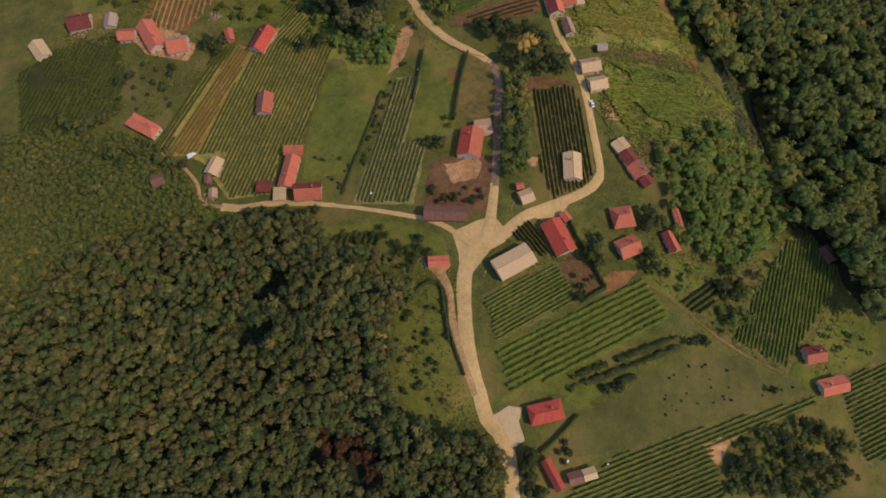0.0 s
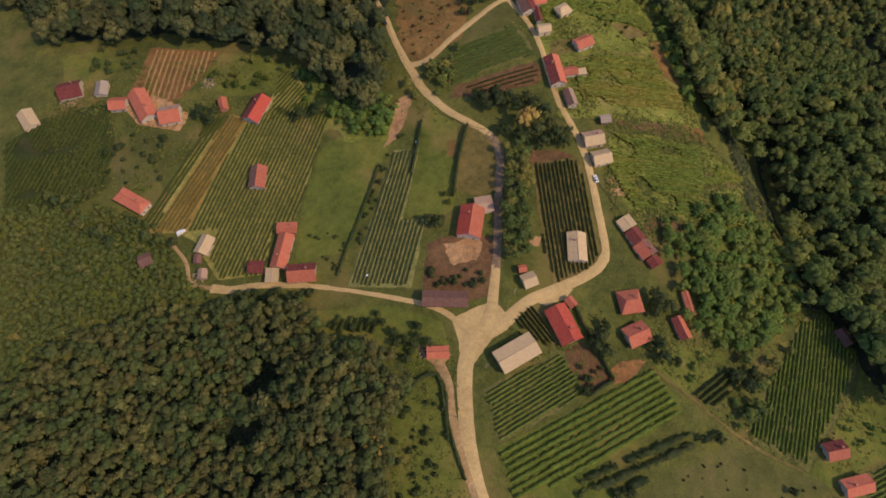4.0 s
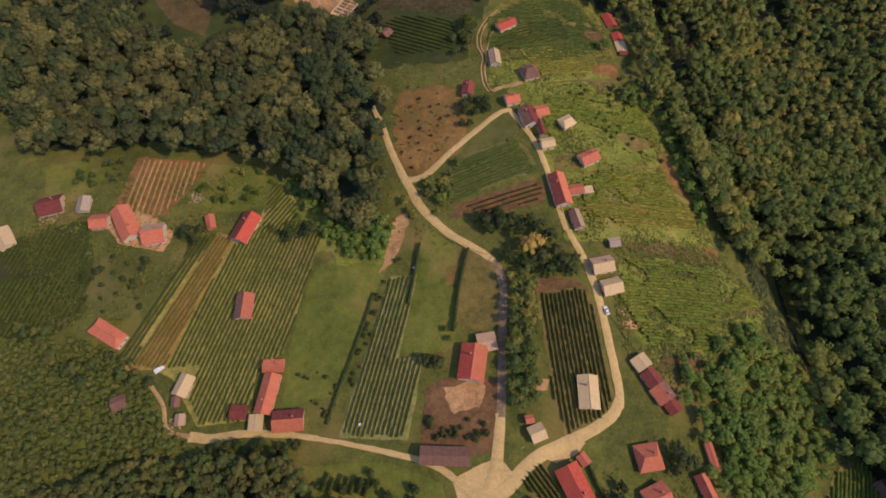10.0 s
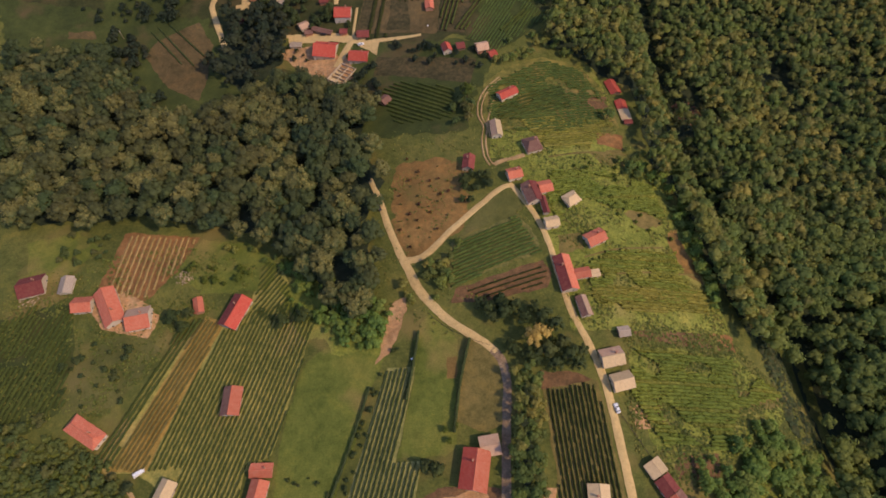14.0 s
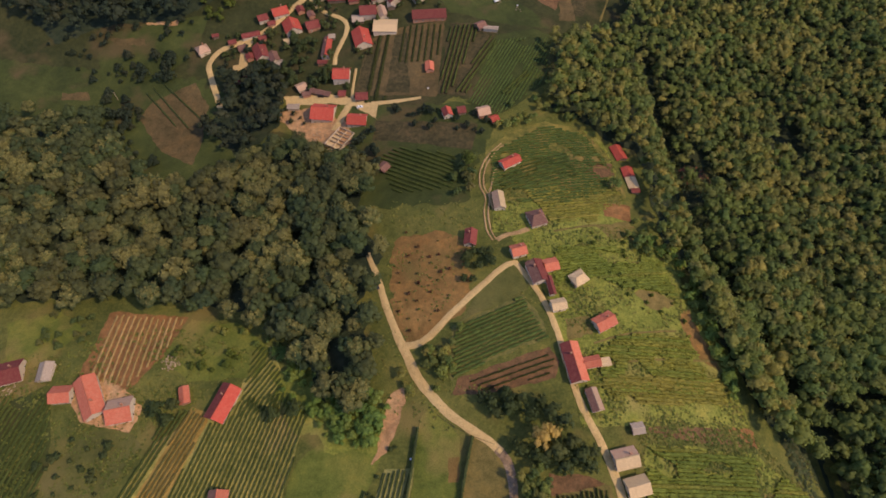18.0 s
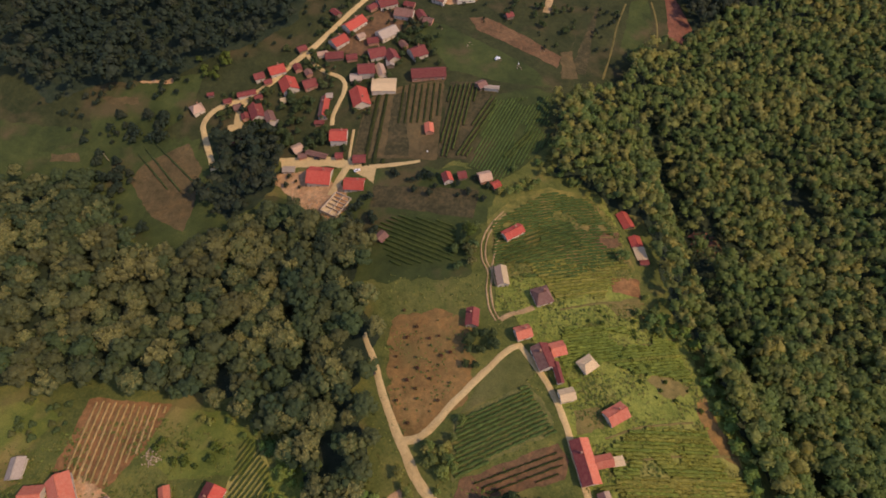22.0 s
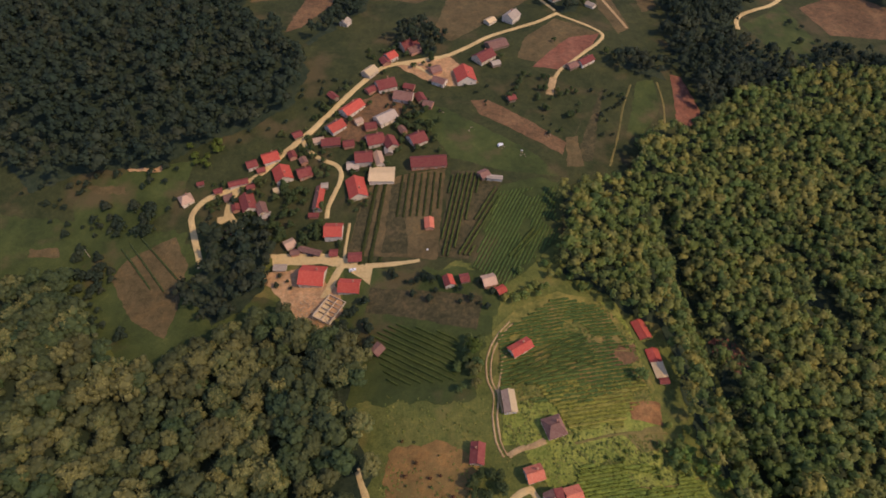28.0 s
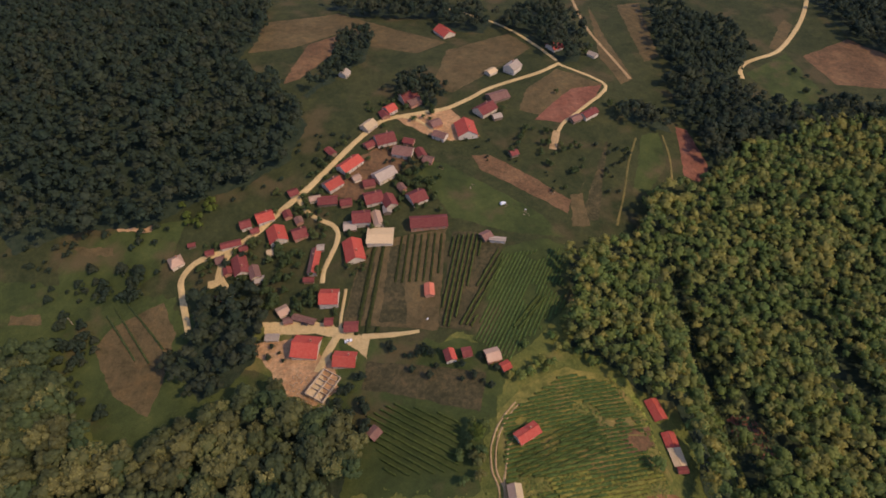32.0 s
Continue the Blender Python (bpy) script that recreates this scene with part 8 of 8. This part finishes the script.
rubble(-129.3, 227.2, 4.16, 40, 5, "heap of pale stones in a garden")
rubble(-203.7, 214.1, 4.8, 40, 6, "heap of pale stones in a farmyard")
rubble(-111.7, 114.2, 3.52, 40, 7, "heap of pale stones beside a shed")
rubble(-130.7, 226.9, 4, 40, 8, "heap of pale stones below the vineyard")
rubble(-6.88, 78.7, 3.2, 30, 9, "heap of pale stones beside a shed")
hedge("broken line of dark bushes on a hillside", [(-204, 427.4), (-170.9, 391.5)], 1.28, 0.96, "tree", 20, 3.75)
hedge("broken line of dark bushes on a hillside", [(-197, 430.4), (-165.6, 400.3)], 1.28, 0.96, "tree", 21, 3.75)
hedge("broken line of dark bushes on a hillside", [(-207.5, 422.9), (-179.7, 393.4)], 1.28, 0.96, "tree", 22, 3.75)
grove([(-128, 512.2), (-94.1, 517.1), (-75.4, 492.3), (-95.2, 474.9), (-120.8, 493.4)], 24, 1.44, 2.72, "tree", "dark tree among the houses", 51, mass=True)
grove([(-164.2, 469), (-127.8, 471.8), (-114.9, 442.9), (-138.2, 436.3), (-159.2, 448.8)], 22, 1.44, 2.72, "tree", "dark tree among the houses", 52, mass=True)
grove([(-101.6, 567.8), (-68.5, 570.1), (-81.3, 538.9), (-96.3, 532.8)], 14, 1.44, 2.72, "far_forest", "dark tree beside the road", 53, mass=True)
grove([(-58.9, 557.8), (-9.12, 553.1), (-8.96, 534.9), (-44.3, 528.5)], 20, 1.28, 2.56, "far_forest", "dark tree behind the houses", 54, mass=True)
grove([(-72.5, 469.4), (-51.2, 472.8), (-52.3, 446.7), (-68.8, 439.8)], 8, 1.28, 2.24, "tree", "dark garden tree", 55, mass=True)
grove([(-115.5, 412.8), (-87.7, 389.9), (-90.1, 370.4), (-113.1, 388.2)], 10, 1.44, 2.56, "far_forest", "dark bush below the yard", 56, mass=True)
grove([(-291.5, 465.1), (-251, 484.5), (-187.4, 486.1), (-174.7, 453.1), (-217.3, 430.6), (-277.3, 433.6)], 34, 1.6, 3.52, "far_forest", "dark bush on the far slope", 57, mass=True)
grove([(-228.2, 422.9), (-208, 415.4), (-196.5, 379.7), (-175.7, 353.8), (-209, 373)], 16, 1.92, 3.52, "far_forest", "dark bush beside the clearing", 58, mass=True)
grove([(-164, 516.8), (-101.6, 567.8), (-104.3, 532.6), (-144.5, 498.4)], 14, 1.28, 2.56, "far_forest", "dark bush below the far wood", 59, mass=True)
grove([(-0.96, 572.8), (41, 566.6), (81, 520.5), (74.9, 504.2), (23.2, 541.3)], 16, 0.96, 1.92, "far_forest", "dark bush along a strip field", 60, mass=True)
tree(1.76, 149.4, 1.76, "lime", "small pale green shrub beside a house")
tree(0.16, 153.6, 1.76, "lime", "small pale green shrub beside a house")
tree(4.16, 155.2, 1.76, "lime", "small pale green shrub beside a house")
grove([(-79.4, 221.6), (-65, 230.9), (-28.6, 201.6), (-25, 184.8), (-48.6, 188.3), (-66.1, 200)], 44, 1.12, 2.56, "shrub", "light green bush at the wood's edge", 61, mass=True)
grove([(99.2, 81.8), (116, 85.8), (117.3, 77.8), (102.6, 69)], 8, 0.96, 1.76, "shrub", "light green garden bush", 62)
grove([(52.8, 78.7), (61.4, 79.2), (67, 70.6), (59.2, 65.1)], 6, 1.12, 1.92, "tree", "small dark garden tree on bare soil", 63)
grove([(120.3, 65), (135.5, 60.8), (125.3, 50.2), (115.8, 54.6)], 10, 0.96, 1.92, "shrub", "light green bush beside a path", 64, mass=True)
grove([(178.6, 68.5), (190.9, 48.3), (175.2, 40.3), (161.4, 47)], 14, 0.8, 1.76, "shrub", "light green bush on a grass slope", 65, mass=True)
grove([(120.8, 40.5), (151.5, 29.9), (140.5, 26.1), (82.9, 15.5), (95.2, 37)], 26, 0.4, 0.8, "tree", "tiny dark shrub in a mown meadow", 66, low=True, name='shrub', category='shrub')
grove([(-133, 473.1), (-92.3, 501.6), (-77.1, 473), (-83, 437.1), (-127, 444)], 20, 1.92, 3.52, "tree", "dark tree among the houses", 45, mass=True)
grove([(-145.3, 461.1), (-131.2, 464.6), (-112.2, 423.7), (-139.5, 421.3), (-160.6, 441.4)], 22, 2.24, 3.84, "far_forest", "dark tree below the hamlet road", 46, mass=True)
grove([(-67, 554.6), (-8.96, 550.2), (-4.64, 520.2), (-39.2, 508.8), (-64.6, 530.7)], 16, 1.76, 3.2, "tree", "dark tree among the houses", 47, mass=True)
rubble(13, 517.4, 2.56, 9, 60, "scattered pale stones beside a field track")
rubble(33.3, 500, 2.56, 9, 61, "scattered pale stones beside a field track")
rubble(47.8, 492.6, 2.56, 9, 62, "scattered pale stones beside a field track")
rubble(-8.8, 536.6, 2.56, 9, 63, "scattered pale stones beside a field track")
rubble(67, 512.2, 2.56, 9, 64, "scattered pale stones beside a field track")

# ---------------------------------------------------------------- weeds and tufts on rough ground
weeds("uneven weedy growth on the sunny slope", [(21.4, 293.6), (25.1, 322.6), (41.9, 365.4), (89.3, 377), (94.9, 350.1), (95.2, 320.5), (92.3, 290.4), (115, 291.2), (116.5, 264.6), (122.7, 250.9), (130.4, 230.2), (130.9, 210.9), (131, 199.5), (55.5, 196.5), (50.1, 230.2), (43.7, 267.8), (29.3, 293.3)], 17000, 70, "weed", 0.88, 0.3)
weeds("uneven weedy growth on the terraces", [(82.7, 202.9), (132.2, 197.8), (154.2, 173), (151.7, 165.1), (121.6, 146.6), (93, 130.1), (76.6, 144.5), (74.7, 182.4)], 9000, 71, "weed", 0.88, 0.2)
weeds("tufts of grass on the slope", [(88.2, 78.2), (105.9, 130.9), (159, 171), (172.5, 108), (198.9, 64.2), (166.4, 28.2), (121.8, 45.3)], 8000, 72, "weed", 0.8, 0.1)
weeds("dry tufts on rough grass", [(-219.7, 222.7), (-186.1, 235.7), (-136.2, 246.4), (-88.3, 231.8), (-121.9, 194.7), (-145.6, 159.7), (-177.9, 152), (-195, 156.8)], 9000, 73, "weed", 0.8, 0.0)
weeds("tufts of grass round the houses", [(16.2, 88.2), (69.6, 98.6), (108.3, 107.4), (119.5, 75.4), (85.3, 75.5), (52, 65.9)], 3000, 74, "weed", 0.72, 0.0)
weeds("tufts of grass beside the lane", [(-22.9, 77.6), (4, 85.4), (11.4, 36.5), (20.2, 6.72), (5.44, -13.1), (-17.3, 18.6)], 4000, 75, "weed", 0.72, 0.0)
weeds("tufts of grass round the orchard", [(-32.3, 320.2), (18.9, 315.2), (29.3, 293.3), (22.9, 274.1), (-23.4, 231.4), (1.6, 225.6), (43.7, 267.8), (46.1, 240.2), (6.24, 194.1), (-16.3, 194.1), (-37.6, 221.8), (-30.6, 259)], 2200, 76, "weed", 0.72, 0.0)
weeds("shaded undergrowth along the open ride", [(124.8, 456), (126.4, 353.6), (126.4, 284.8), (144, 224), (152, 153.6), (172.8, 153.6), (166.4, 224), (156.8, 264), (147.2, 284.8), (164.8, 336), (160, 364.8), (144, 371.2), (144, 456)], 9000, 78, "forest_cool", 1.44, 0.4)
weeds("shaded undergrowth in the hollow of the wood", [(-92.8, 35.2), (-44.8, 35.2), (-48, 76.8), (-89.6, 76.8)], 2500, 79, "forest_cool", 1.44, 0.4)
grove([(-104.3, 532.6), (-76, 563.2), (-64.6, 533.8), (-78.6, 517.3), (-93, 509.6)], 10, 1.76, 3.04, "tree", "dark tree among the houses", 80, mass=True)
grove([(-74.9, 487.5), (-42.9, 506.7), (-32, 517.4), (-37.3, 481.6), (-65.8, 473.4)], 10, 1.76, 3.04, "tree", "dark tree among the houses", 81, mass=True)
grove([(-66.7, 639.7), (-10.6, 660.5), (-0.96, 633.1), (-49.9, 603.4)], 12, 2.08, 3.68, "far_forest", "dark tree behind the houses", 82, mass=True)
grove([(-122.4, 428), (-67.8, 431.8), (-65.8, 416.5), (-116.3, 416.5)], 10, 1.76, 3.04, "tree", "dark tree beside the yard", 83, mass=True)
tree(83.7, 627.4, 2.56)
tree(124.3, 612.3, 3.52)
tree(130.6, 609.8, 3.2)
tree(279, 773.9, 3.2)
tree(117.9, 694.7, 3.2)
tree(125.6, 707.8, 2.88)
tree(41.8, 552.2, 3.2)
tree(38.7, 603.5, 2.88)
tree(65.3, 562.6, 2.88)
tree(127.5, 559.7, 2.56)
tree(76, 517.1, 2.4)
tree(307.2, 656, 2.88)
grove([(-52, 92), (-24, 97), (-8, 91), (-4, 80), (-14, 72), (-24, 80), (-46, 84)], 20, 1.6, 3.0, "tree", "leafy tree on the bank below the lane", 90)
grove([(-100, 246), (-68, 226), (-60, 203), (-34, 192), (-27, 206), (-46, 196), (-66, 212), (-84, 236)], 46, 1.6, 3.2, "shrub", "light green bushes along the wood's edge", 91, mass=True)
